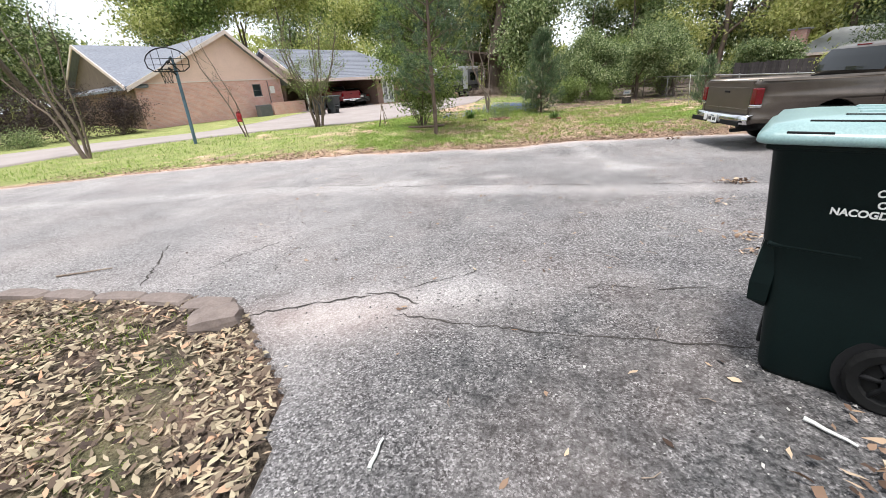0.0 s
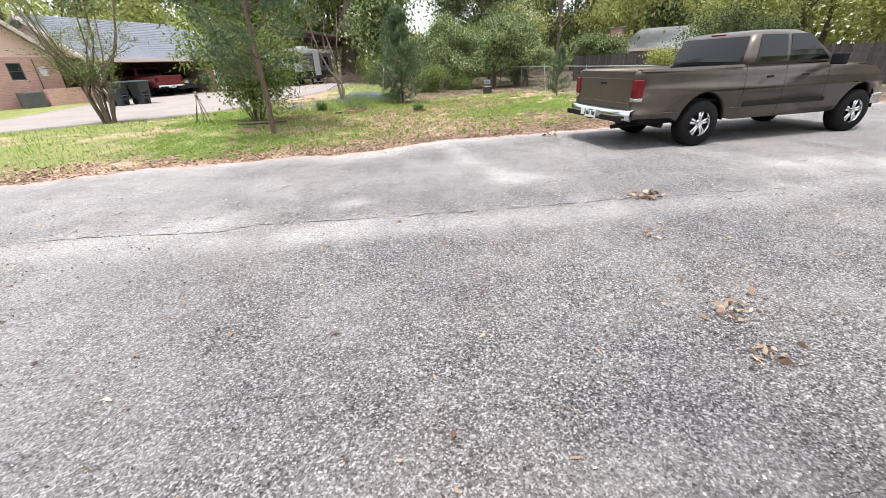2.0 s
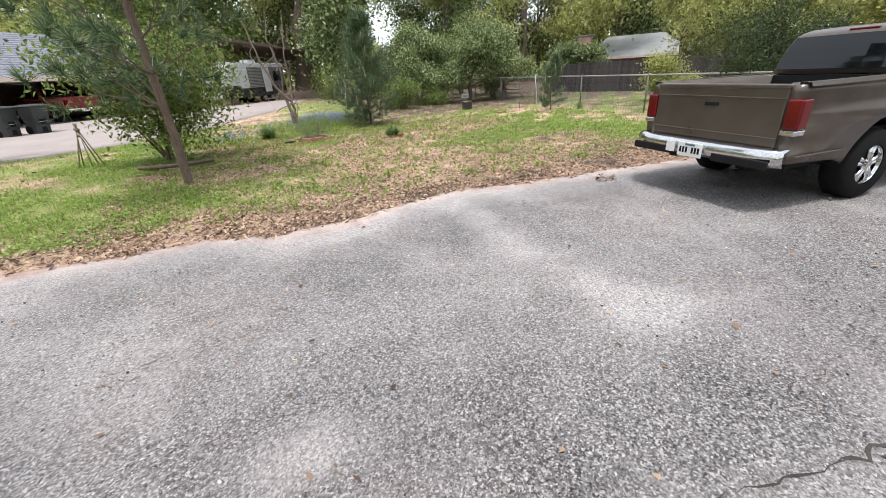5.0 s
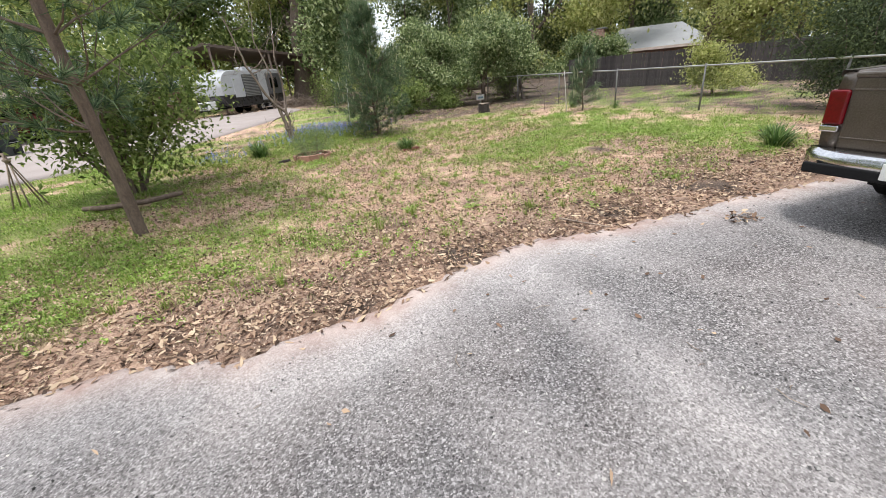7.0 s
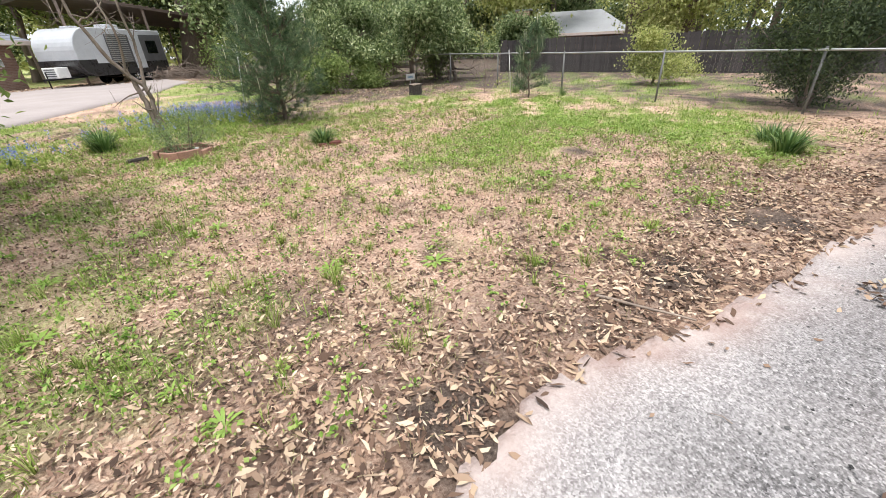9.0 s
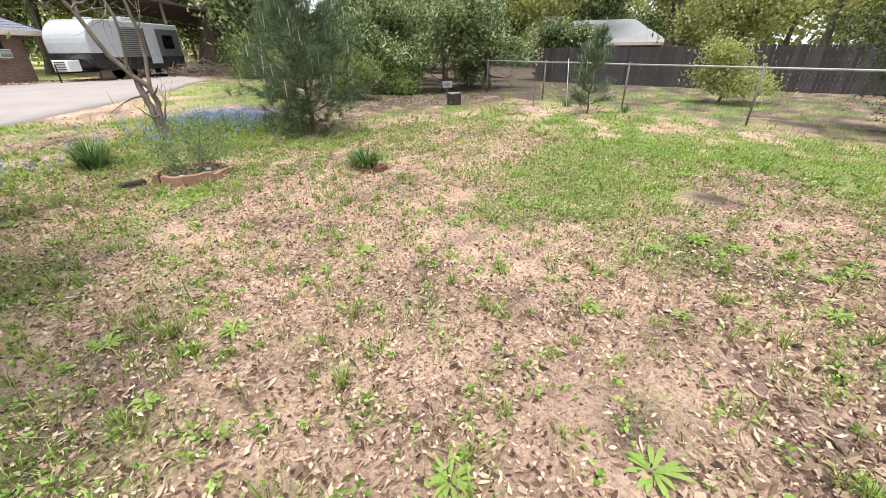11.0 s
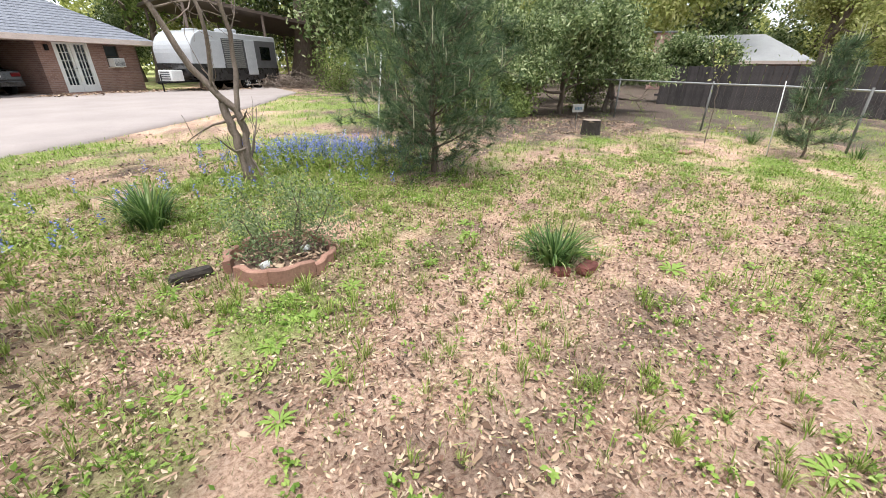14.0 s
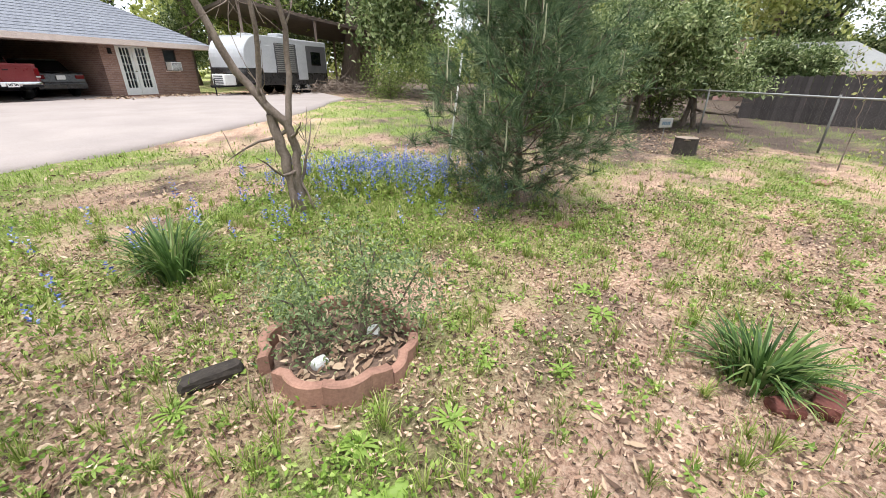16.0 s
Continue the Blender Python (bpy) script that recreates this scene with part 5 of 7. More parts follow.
def carport_house():
    R0 = Vector((-2.1, 41.3))
    u = Vector((math.cos(radians(HA)), math.sin(radians(HA))))
    L = 11.6
    B = R0 - u * L
    h = thing("carport_house", pose(B.x, B.y, GH, 0, 0, HA), "brown brick house with open carport and blue-grey roof", "house")
    E = 2.45
    D = 8.0
    part("floor_slab", box(-0.2, 7.2, -0.6, D - 0.2, -0.3, 0.03), M_CONC, h)
    wl = part("wall", wall_with_openings(7.2, L, -0.3, E, 0.22, [(7.85, 9.3, 0.06, 2.16), (10.0, 10.65, 1.1, 2.05)]), M_BRICK_BROWN_AND_SHADED, h)
    part("wall", box(7.2, 7.42, 0.22, D, -0.3, E), M_BRICK_BROWN_AND_SHADED, h)
    part("wall", box(L - 0.22, L, 0.22, D, -0.3, E), M_BRICK_BROWN_AND_SHADED, h)
    part("wall", box(-0.2, 7.2, D - 0.22, D, -0.3, E), M_BRICK_BROWN_AND_SHADED, h)
    part("wall", box(-0.25, 0.0, 3.0, D - 0.22, -0.3, E), M_BRICK_BROWN_AND_SHADED, h)
    part("ceiling", box(-0.3, 7.3, 0.0, D - 0.22, E - 0.1, E - 0.05), M_SIDING_DARK, h)
    part("header_beam", box(-0.3, 7.2, -0.02, 0.2, E - 0.38, E - 0.02), M_SIDING_DARK, h)
    post = box(-0.12, 0.0, -0.02, 0.1, -0.05, E - 0.1, 0.008, 1)
    rod((0.0, 0.04, E - 0.75), (0.6, 0.04, E - 0.15), 0.04, None, 6, post)
    part("post", post, M_WHITE, h, "white carport post")
    # french door
    d = thing_part("french_door", h, Matrix.Identity(4))
    fr = bmesh.new()
    for x in (7.85, 8.54, 9.22):
        box(x, x + 0.08, 0.0, 0.14, 0.06, 2.16, bm=fr)
    for x in (7.93, 8.62):
        box(x, x + 0.60, 0.02, 0.12, 0.06, 0.36, bm=fr)
        box(x, x + 0.60, 0.02, 0.12, 2.02, 2.16, bm=fr)
        box(x, x + 0.09, 0.02, 0.12, 0.36, 2.02, bm=fr)
        box(x + 0.51, x + 0.60, 0.02, 0.12, 0.36, 2.02, bm=fr)
        for k in (1, 2):
            box(x + 0.09 + 0.14 * k - 0.012, x + 0.09 + 0.14 * k + 0.012, 0.03, 0.11, 0.36, 2.02, bm=fr)
        for k in range(1, 5):
            z = 0.36 + 1.66 * k / 5
            box(x + 0.09, x + 0.51, 0.035, 0.105, z - 0.012, z + 0.012, bm=fr)
    part("frame", fr, M_WHITE, d)
    for x in (8.02, 8.71):
        part("pane", box(x, x + 0.42, 0.07, 0.076, 0.36, 2.02), M_GLASS_WIN, d)
    part("knob", rod((8.50, -0.06, 1.05), (8.50, 0.02, 1.05), 0.025, None, 10), M_CHROME, d)
    part("door_step", box(7.5, 9.6, -0.7, -0.01, -0.3, 0.05, 0.02, 2), M_BRICK_BROWN_AND_SHADED, h)
    window(h, 10.0, 10.65, 1.1, 2.05, 0.0, (1, 2), M_DARK)
    ac = part("window_air_conditioner", box(10.05, 10.60, -0.35, 0.1, 1.12, 1.50, 0.015, 2), M_WHITE, h, "white window air conditioner")
    gr = bmesh.new()
    for k in range(6):
        box(10.08, 10.57, -0.358, -0.345, 1.16 + 0.05 * k, 1.185 + 0.05 * k, bm=gr)
    part("grille", gr, M_GREY_PANEL, ac)
    part("porch_lamp", box(7.5, 7.62, -0.12, 0.0, 1.75, 1.98, 0.02, 2), M_PLASTIC, h)
    # roof: gable at the carport end, hip at the other
    o, RZ, ym = 0.75, 4.75, D / 2
    s = (RZ - E) / ym
    ze = E - o * s * 0.6 + 0.1
    hx = L + 0.6
    front = roof_slab([(-0.9, -o, ze), (hx, -o, ze), (L - 3.0, ym, RZ), (-0.9, ym, RZ)], M_SHINGLE, h)
    roof_slab([(-0.9, D + o, ze), (hx, D + o, ze), (L - 3.0, ym, RZ), (-0.9, ym, RZ)], M_SHINGLE, h)
    roof_slab([(hx, -o, ze), (hx, D + o, ze), (L - 3.0, ym, RZ)], M_SHINGLE, h)
    part("gable", prism([(0.0, E), (D, E), (ym, RZ - 0.2)], "x", -0.35, -0.15), M_SIDING, h)
    fascia(h, (-0.9, -o - 0.02, ze), (hx, -o - 0.02, ze), 0.2)
    fascia(h, (hx + 0.02, -o, ze), (hx + 0.02, D + o, ze), 0.2)
    fascia(h, (-0.92, -o, ze), (-0.92, ym, RZ), 0.22)
    part("soffit", box(-0.85, hx - 0.05, -o + 0.03, -0.03, ze - 0.2, ze - 0.17), M_TRIM, h)
    # courses of shingles along the near slope
    n = 20
    for k in range(1, n):
        f0 = k / n
        y, z = -o + (ym + o) * f0, ze + (RZ - ze) * f0
        xb = hx + (L - 3.0 - hx) * f0
        part("shingle_course", box(-0.9, xb, y - 0.02, y + 0.02, z - 0.02, z + 0.012), M_SHINGLE, front)
    return h


def sedan(m, paint, label):
    c = thing("sedan_car", m, label, "car")
    prof = [(0.05, 0.35), (0.0, 0.6), (0.05, 0.92), (0.7, 0.98), (2.9, 0.98), (4.2, 0.86), (4.45, 0.6), (4.4, 0.3)] + arc(3.6, 0.31, 0.36, 5, 175, 10) + [(3.1, 0.25), (1.35, 0.25)] + arc(0.85, 0.31, 0.36, 5, 175, 10)
    part("body", prism(prof, "y", -0.87, 0.87, 0.05, 3), paint, c)
    part("cab", prism([(0.55, 0.96), (1.15, 1.38), (1.5, 1.43), (2.4, 1.43), (2.7, 1.38), (3.35, 0.96)], "y", -0.70, 0.70, 0.06, 3), M_GLASS_DARK, c)
    part("roof", box(1.2, 2.6, -0.62, 0.62, 1.40, 1.44, 0.015, 2), paint, c)
    for s in (1, -1):
        part("tail_light", box(-0.02, 0.12, s * 0.68 - 0.16, s * 0.68 + 0.16, 0.70, 0.86, 0.03, 2), M_LENS_RED, c)
        for x in (0.85, 3.6):
            wheel(c, x, s * 0.76, 0.31, 0.2, s)
    pl = part("licence_plate", box(-0.03, -0.01, -0.155, 0.155, 0.68, 0.84), M_WHITE, c)
    part("rear_bumper", box(-0.06, 0.1, -0.85, 0.85, 0.32, 0.55, 0.04, 3), paint, c)
    return c


gabled_house()
carport_house()


def house_point(x, y, z=0.0):
    u = Vector((math.cos(radians(HA)), math.sin(radians(HA)), 0))
    v = Vector((-u.y, u.x, 0))
    B = Vector((-2.1, 41.3, GH)) - u * 11.6
    return B + u * x + v * y + Vector((0, 0, z))


p = house_point(3.5, -0.9, 0.04)
pickup(pose(p.x, p.y, p.z, 0, 0, HA + 84), M_RED_PAINT, "bright red pickup truck parked tail-out in carport")
p = house_point(5.75, 0.5, 0.04)
sedan(pose(p.x, p.y, p.z, 0, 0, HA + 88), M_BLACK_PAINT, "black sedan parked in the carport beside red pickup")
M_CART_GREY = worn("charcoal_cart_plastic", (0.035, 0.042, 0.044), (0.02, 0.025, 0.026), 0.5, 3, 100)
cart(at(-7.6, 27.9, HA - 80, 0.04), M_CART_GREY, M_CART_GREY, "charcoal wheeled cart standing on concrete apron", False)
cart(at(-6.75, 28.3, HA - 86, 0.04), M_CART_GREY, M_CART_GREY, "charcoal wheeled cart standing on concrete apron", False)


# ---- camper trailer under a shed roof ----
def camper(m):
    """Local +x is the rounded nose end; the body runs back along -x."""
    c = thing("camper_trailer", m, "white and black travel trailer parked beside the drive", "camper trailer")
    W, L = 1.2, 6.0
    nose = arc(-0.95, 1.75, 1.05, 90, 0, 10)
    outline = [(-L, 0.55), (-L, 2.75), (-1.6, 2.8)] + nose + [(0.05, 1.1), (-0.15, 0.75), (-0.6, 0.55)]
    part("body", prism(outline, "y", -W, W, 0.05, 3), M_CAMPER, c)
    low = [(-L + 0.03, 0.5), (-L + 0.03, 1.3), (0.12, 1.3), (0.08, 1.05), (-0.12, 0.72), (-0.58, 0.5)]
    part("lower_band", prism(low, "y", -W - 0.012, W + 0.012, 0.02, 2), M_BLACK_PAINT, c, "black lower panel")
    side = bmesh.new()
    for s in (1, -1):
        box(-L + 0.1, -1.9, s * W - 0.015, s * W + 0.018, 1.1, 2.5, 0.005, 1, side)
    part("side_panel", side, M_GREY_PANEL, c)
    ribs = bmesh.new()
    for k in range(14):
        box(-3.3, -1.95, W + 0.012, W + 0.03, 1.12 + 0.1 * k, 1.17 + 0.1 * k, bm=ribs)
    part("panel_rib", ribs, M_STEEL, c)
    part("door", box(-4.2, -3.45, W + 0.01, W + 0.04, 0.75, 2.5, 0.01, 1), M_CAMPER, c, "white entry door")
    part("slide_out", box(-1.85, -0.95, W, W + 0.03, 1.1, 2.35, 0.01, 1), M_CAMPER, c)
    part("window", box(-5.4, -4.6, W + 0.012, W + 0.035, 1.5, 2.2, 0.02, 2), M_GLASS_DARK, c)
    part("roof_unit", box(-4.0, -3.1, -0.35, 0.35, 2.78, 3.05, 0.06, 3), M_CAMPER, c)
    part("vent_cowl", box(-1.5, -1.0, -0.3, 0.3, 2.72, 2.9, 0.05, 3), M_CAMPER, c)
    hitch = rod((-0.6, -0.6, 0.5), (1.2, 0, 0.45), 0.05, None, 8)
    rod((-0.6, 0.6, 0.5), (1.2, 0, 0.45), 0.05, None, 8, hitch)
    rod((1.0, 0, 0.0), (1.0, 0, 0.8), 0.03, None, 8, hitch)
    part("tow_frame", hitch, M_PLASTIC, c)
    b = part("front_box", box(0.10, 0.75, -0.42, 0.42, 0.5, 1.0, 0.03, 2), M_WHITE, c, "white tongue box")
    gr = bmesh.new()
    for k in range(4):
        box(0.745, 0.76, -0.3, 0.3, 0.58 + 0.1 * k, 0.63 + 0.1 * k, bm=gr)
    part("louvre", gr, M_GREY_PANEL, b)
    for s in (1, -1):
        for x in (-3.3, -4.15):
            wheel(c, x, s * 1.05, 0.36, 0.2, s)
    return c


camper(pose(-0.2, 39.2, GH + 0.0, 0, 0, 227))


def shed_roof():
    s = thing("camper_shelter", pose(3.2, 46.2, GH, 0, 0, 22), "open timber shelter with rusty sloping roof", "carport")
    roof = bmesh.new()
    box(-4.6, 5.2, -3.2, 4.2, 3.35, 3.5, bm=roof)
    for v in roof.verts:
        v.co.z += -0.12 * (v.co.x - 5.0)
    part("roof", roof, worn("rusty_roof_sheet", (0.11, 0.078, 0.06), (0.055, 0.04, 0.034), 0.8, 3, 30), s)
    ribs = bmesh.new()
    for k in range(25):
        x = -4.5 + 0.4 * k
        z = 3.53 - 0.12 * (x - 5.0)
        box(x - 0.03, x + 0.03, -3.2, 4.2, z - 0.03, z + 0.03, bm=ribs)
    part("roof_rib", ribs, M_SIDING_DARK, s)
    for x in (-4.2, 0.0, 4.8):
        for y in (-3.0, 4.0):
            part("post", box(x - 0.06, x + 0.06, y - 0.06, y + 0.06, -0.1, 3.35 - 0.12 * (x - 5.0), 0.01, 1), M_SIDING_DARK, s)
    return s


shed_roof()


def brush_pile(m, seed):
    rng = np.random.RandomState(seed)
    lines = []
    for _ in range(260):
        a = rng.uniform(0, 6.28)
        p = np.array([rng.normal() * 1.6, rng.normal() * 0.9, rng.uniform(0.0, 0.75) ** 1.3])
        d = unit(np.array([math.cos(a), math.sin(a), rng.normal() * 0.25]))
        line, _ = branch(p - d * 0.8, d, rng.uniform(0.9, 2.0), rng.uniform(0.008, 0.028), 0.004, 5, rng, 0.16)
        line = [(np.array([q[0], q[1], max(q[2], 0.01)]), r) for q, r in line]
        lines.append(line)
    return tagged(new_at(part("brush_pile", tubes(lines, 5), M_BARK_PALE, None), m), "heap of cut grey branches on the ground", "brush pile", kind="stuff")


def new_at(ob, m):
    ob.matrix_basis = m
    return ob


brush_pile(at(5.4, 42.0), 3)

# ---- fences and the house behind ----
def chain_fence(pts):
    f = thing("chain_link_fence", Matrix.Identity(4), "galvanised chain-link fence with bent top rail", "fence")
    H = 1.14
    tops = []
    for x, y in pts:
        g = gz(x, y)
        part("post", rod((x, y, g - 0.1), (x + random.uniform(-0.05, 0.05), y, g + H + 0.06), 0.024, None, 8), M_WIRE, f)
        tops.append(Vector((x, y, g + H)))
    for a, b in zip(tops, tops[1:]):
        mid = (a + b) / 2 + Vector((0, 0, random.uniform(-0.02, 0.02)))
        part("top_rail", tubes([[(np.array(a), 0.022), (np.array(mid), 0.022), (np.array(b), 0.022)]], 8), M_STEEL, f)
        n = Vector((b - a).xy).normalized()
        L = (b - a).xy.length
        lines = []
        step = 0.078
        for k in range(int((L + H) / step)):
            for sgn in (1, -1):
                s0 = k * step - (H if sgn > 0 else 0)
                s1 = s0 + sgn * H if sgn > 0 else s0 - H
                z0, z1 = 0.03, H
                if sgn < 0:
                    s0, s1 = k * step, k * step - H
                lo, hi = (s0, s1) if s0 < s1 else (s1, s0)
                def zat(s):
                    return z0 + (z1 - z0) * (s - s0) / (s1 - s0)
                c0, c1 = max(lo, 0), min(hi, L)
                if c1 - c0 < 0.05:
                    continue
                q0 = np.array([a.x + n.x * c0, a.y + n.y * c0, a.z - H + zat(c0)])
                q1 = np.array([a.x + n.x * c1, a.y + n.y * c1, a.z - H + zat(c1)])
                lines.append([(q0, 0.001), (q1, 0.001)])
        part("mesh_panel", tubes(lines, 3), M_WIRE, f)
    return f


chain_fence([(12.8, 8.8), (12.9, 11.8), (13.0, 14.8), (13.2, 17.9), (13.4, 21.0), (13.6, 24.1), (13.7, 27.0)])


def board_fence():
    f = thing("wooden_fence", Matrix.Identity(4), "dark weathered upright board privacy fence", "fence")
    a, b = Vector((26.6, 4.0)), Vector((19.6, 27.5))
    d = (b - a).normalized()
    L = (b - a).length
    me = bpy.data.meshes.new("board")
    bm = prism([(-0.068, 0), (0.068, 0), (0.068, 1.60), (0.04, 1.63), (-0.04, 1.63), (-0.068, 1.60)], "y", -0.01, 0.01)
    bm.to_mesh(me)
    bm.free()
    me.materials.append(M_FENCE_WOOD)
    ang = math.degrees(math.atan2(d.y, d.x))
    n = int(L / 0.142)
    for k in range(n):
        q = a + d * (k * 0.142)
        o = part("board", me, None, f)
        o.matrix_basis = pose(q.x, q.y, gz(q.x, q.y) - 0.02 + random.uniform(-0.03, 0.03), random.uniform(-1, 1), random.uniform(-0.6, 0.6), ang)
    for z in (0.35, 1.3):
        bm = bmesh.new()
        vs = [bm.verts.new((q.x + d.y * o, q.y - d.x * o, gz(q.x, q.y) + z + dz)) for q in (a, b) for o in (0.02, 0.06) for dz in (0, 0.09)]
        bmesh.ops.convex_hull(bm, input=vs)
        part("rail", bm, M_FENCE_WOOD, f)
    return f


def far_house():
    h = thing("ranch_house", pose(38.0, 36.1, -0.5, 0, 0, 125), "low brick house with pale roof behind the fence", "house")
    W, D, E, R = 8.1, 8.5, 2.4, 4.3
    part("wall", box(-W / 2, W / 2, -D / 2, D / 2, -0.2, E), M_BRICK_BROWN_AND_SHADED, h)
    o = 0.6
    c = [(-W / 2 - o, -D / 2 - o, E), (W / 2 + o, -D / 2 - o, E), (W / 2 + o, D / 2 + o, E), (-W / 2 - o, D / 2 + o, E)]
    r0, r1 = (-W / 2 + 2.0, 0, R), (W / 2 - 1.0, 0, R)
    roof_slab([c[0], c[1], r1, r0], M_ROOF_PALE, h)
    roof_slab([c[2], c[3], r0, r1], M_ROOF_PALE, h)
    roof_slab([c[1], c[2], r1], M_ROOF_PALE, h)
    roof_slab([c[3], c[0], r0], M_ROOF_PALE, h)
    for a, b in zip(c, c[1:] + c[:1]):
        fascia(h, a, b, 0.2)
    ch = part("chimney", box(4.0, 5.1, 3.4, 4.2, 0.0, 4.3), M_BRICK_PINK, h, "red brick chimney")
    part("chimney_cap", prism([(3.75, 3.25), (5.35, 3.25), (5.35, 4.35), (3.75, 4.35)], "z", 4.3, 4.42, 0.03, 1), M_ROOF_PALE, ch)
    dish = thing("satellite_dish", pose(36.2, 27.6, 1.75, 0, 0, 0) @ Matrix.Scale(0.5, 4), "small white satellite dish on the roof eave", "satellite dish")
    rows = [[(0.25 * q * q, q * math.cos(a), 0.6 + q * math.sin(a)) for q in (0.02, 0.15, 0.3, 0.4)] for a in np.linspace(0, 6.283, 17)]
    part("reflector", hull_sheet(rows, thick=0.01), M_WHITE, dish)
    part("arm", rod((0.0, 0, 0.6), (0.1, 0, 0.0), 0.03, None, 8), M_STEEL, dish)
    return h


board_fence()
far_house()

# ---- basketball hoop ----
def hoop(m):
    h = thing("basketball_hoop", m, "blue steel basketball pole with wire fan backboard and net", "basketball hoop")
    part("pole", tubes([[(np.array([0, 0, -0.1]), 0.055), (np.array([-0.0, 0, 1.0]), 0.055), (np.array([-0.02, 0, 2.75]), 0.05), (np.array([-0.05, -0.1, 2.95]), 0.045)]], 12), M_BLUE_PAINT, h)
    bb = thing_part("backboard", h, pose(-0.05, -0.42, 2.62, 0, 0, 0))
    bm = bmesh.new()
    fan = [(-0.62, 0.0)] + [(0.66 * math.cos(radians(a)), 0.12 + 0.46 * math.sin(radians(a))) for a in np.linspace(170, 10, 14)] + [(0.62, 0.0), (0.45, -0.12), (-0.45, -0.12)]
    for p0, p1 in zip(fan, fan[1:] + fan[:1]):
        rod((p0[0], 0, p0[1]), (p1[0], 0, p1[1]), 0.018, None, 6, bm)
    for x in (-0.42, -0.2, 0.2, 0.42):
        rod((x, 0, -0.12), (x * 1.05, 0, 0.50 if abs(x) > 0.3 else 0.56), 0.009, None, 5, bm)
    for z in (0.08, 0.26):
        rod((-0.62, 0, z), (0.62, 0, z), 0.009, None, 5, bm)
    rod((-0.3, 0, -0.1), (0.0, 0.05, 0.2), 0.02, None, 6, bm)
    rod((0.3, 0, -0.1), (0.0, 0.05, 0.2), 0.02, None, 6, bm)
    part("frame", bm, M_PLASTIC, bb, "black wire frame")
    br = rod((-0.05, -0.1, 2.9), (-0.05, -0.42, 2.75), 0.035, None, 8)
    rod((-0.02, -0.02, 2.4), (-0.05, -0.42, 2.6), 0.03, None, 8, br)
    part("bracket", br, M_PLASTIC, h)
    C = np.array([-0.05, -0.70, 2.55])
    ring = [(C + 0.225 * np.array([math.cos(a), math.sin(a), 0]), 0.01) for a in np.linspace(0, 6.283, 25)]
    part("rim", tubes([ring], 6), M_PLASTIC, h)
    net = []
    for k in range(10):
        for sg in (1, -1):
            net.append([(C + np.array([q * math.cos(k * 0.628 + sg * w), q * math.sin(k * 0.628 + sg * w), -z]), 0.005) for q, w, z in ((0.22, 0, 0), (0.18, 0.3, 0.12), (0.14, 0.6, 0.25), (0.12, 0.9, 0.42))])
    part("net", tubes(net, 4), M_DARK, h, "dark worn net")
    return h


hoop(pose(-8.7, 14.75, gz(-8.7, 14.75) - 0.12, 0, 2, 10))


# ---- woods: a few kinds of tree, then copies ----
def woods():
    kinds = [
        tree(at(-3.0, 52.0), 1, "tall spring-green hardwood tree behind the houses", 15, 0.26, M_BARK, M_LEAF_WOOD, 4, 3, 32, (0.36, 0.20), 0.9, 0.75, sides=4, group="woodland trees"),
        tree(at(12.0, 40.0), 2, "tall dense dark green woodland tree", 14, 0.24, M_BARK, M_LEAF_EVER, 4, 3, 32, (0.34, 0.19), 0.85, 0.85, sides=4, group="woodland trees"),
        tree(at(-20.0, 48.0), 3, "tall spring-green hardwood tree behind the houses", 17, 0.30, M_BARK, M_LEAF_SPRING, 4, 3, 32, (0.34, 0.19), 0.9, 0.7, sides=4, group="woodland trees"),
        tree(at(20.0, 44.0), 4, "tall dense dark green woodland tree", 10, 0.18, M_BARK, M_LEAF_WOOD, 4, 3, 30, (0.30, 0.17), 0.8, 0.95, trunk_frac=0.24, sides=4, group="woodland trees"),
    ]
    rng = np.random.RandomState(77)
    spots = []
    for x in np.arange(-46, 62, 6.0):
        for row in (0, 1):
            xx = x + rng.uniform(-1.6, 1.6)
            yy = np.interp(xx, [-46, -26, -14, -2, 8, 18, 30, 45, 62], [30, 44, 52, 56, 50, 44, 46, 38, 20]) + row * 8 + rng.uniform(-2, 2)
            spots.append((xx, yy))
    for y in np.arange(-12, 20, 5.0):
        spots.append((46 + rng.uniform(-2, 2), y))
        spots.append((40 + rng.uniform(-2, 2), y + 2.5))
    for k, (x, y) in enumerate(spots):
        src = kinds[k * 7 % 4 if not (x > 22) else (2 if k % 3 else 1)]
        c = copy_thing(src, pose(x, y, gz(x, y), 0, 0, rng.uniform(0, 360)))
        s = rng.uniform(0.8, 1.2)
        c.scale = (s, s, s * rng.uniform(0.9, 1.15))
    return kinds


KINDS = woods()


def far_woods():
    """The closed edge of the woods all round, far behind everything."""
    rng = np.random.RandomState(5)
    n = 70000
    a = rng.uniform(0, 6.283, n)
    r = rng.uniform(58, 72, n)
    top = 5.5 + 6 * fbm(np.degrees(a) * 0.1, 0 * a, 91, 0.3) + 4 * wob(a, 3, 9.0)
    h = rng.uniform(0, 1, n) ** 0.8 * top
    P = np.stack([5 + r * np.cos(a), 22 + r * np.sin(a), h], 1)
    tagged(part("far_woods", leaves(P, 1.0, 0.6, rng, 0.1, 0.3), M_LEAF_SPRING, None), "dense distant green woods around the yards", "woods", kind="stuff")


far_woods()

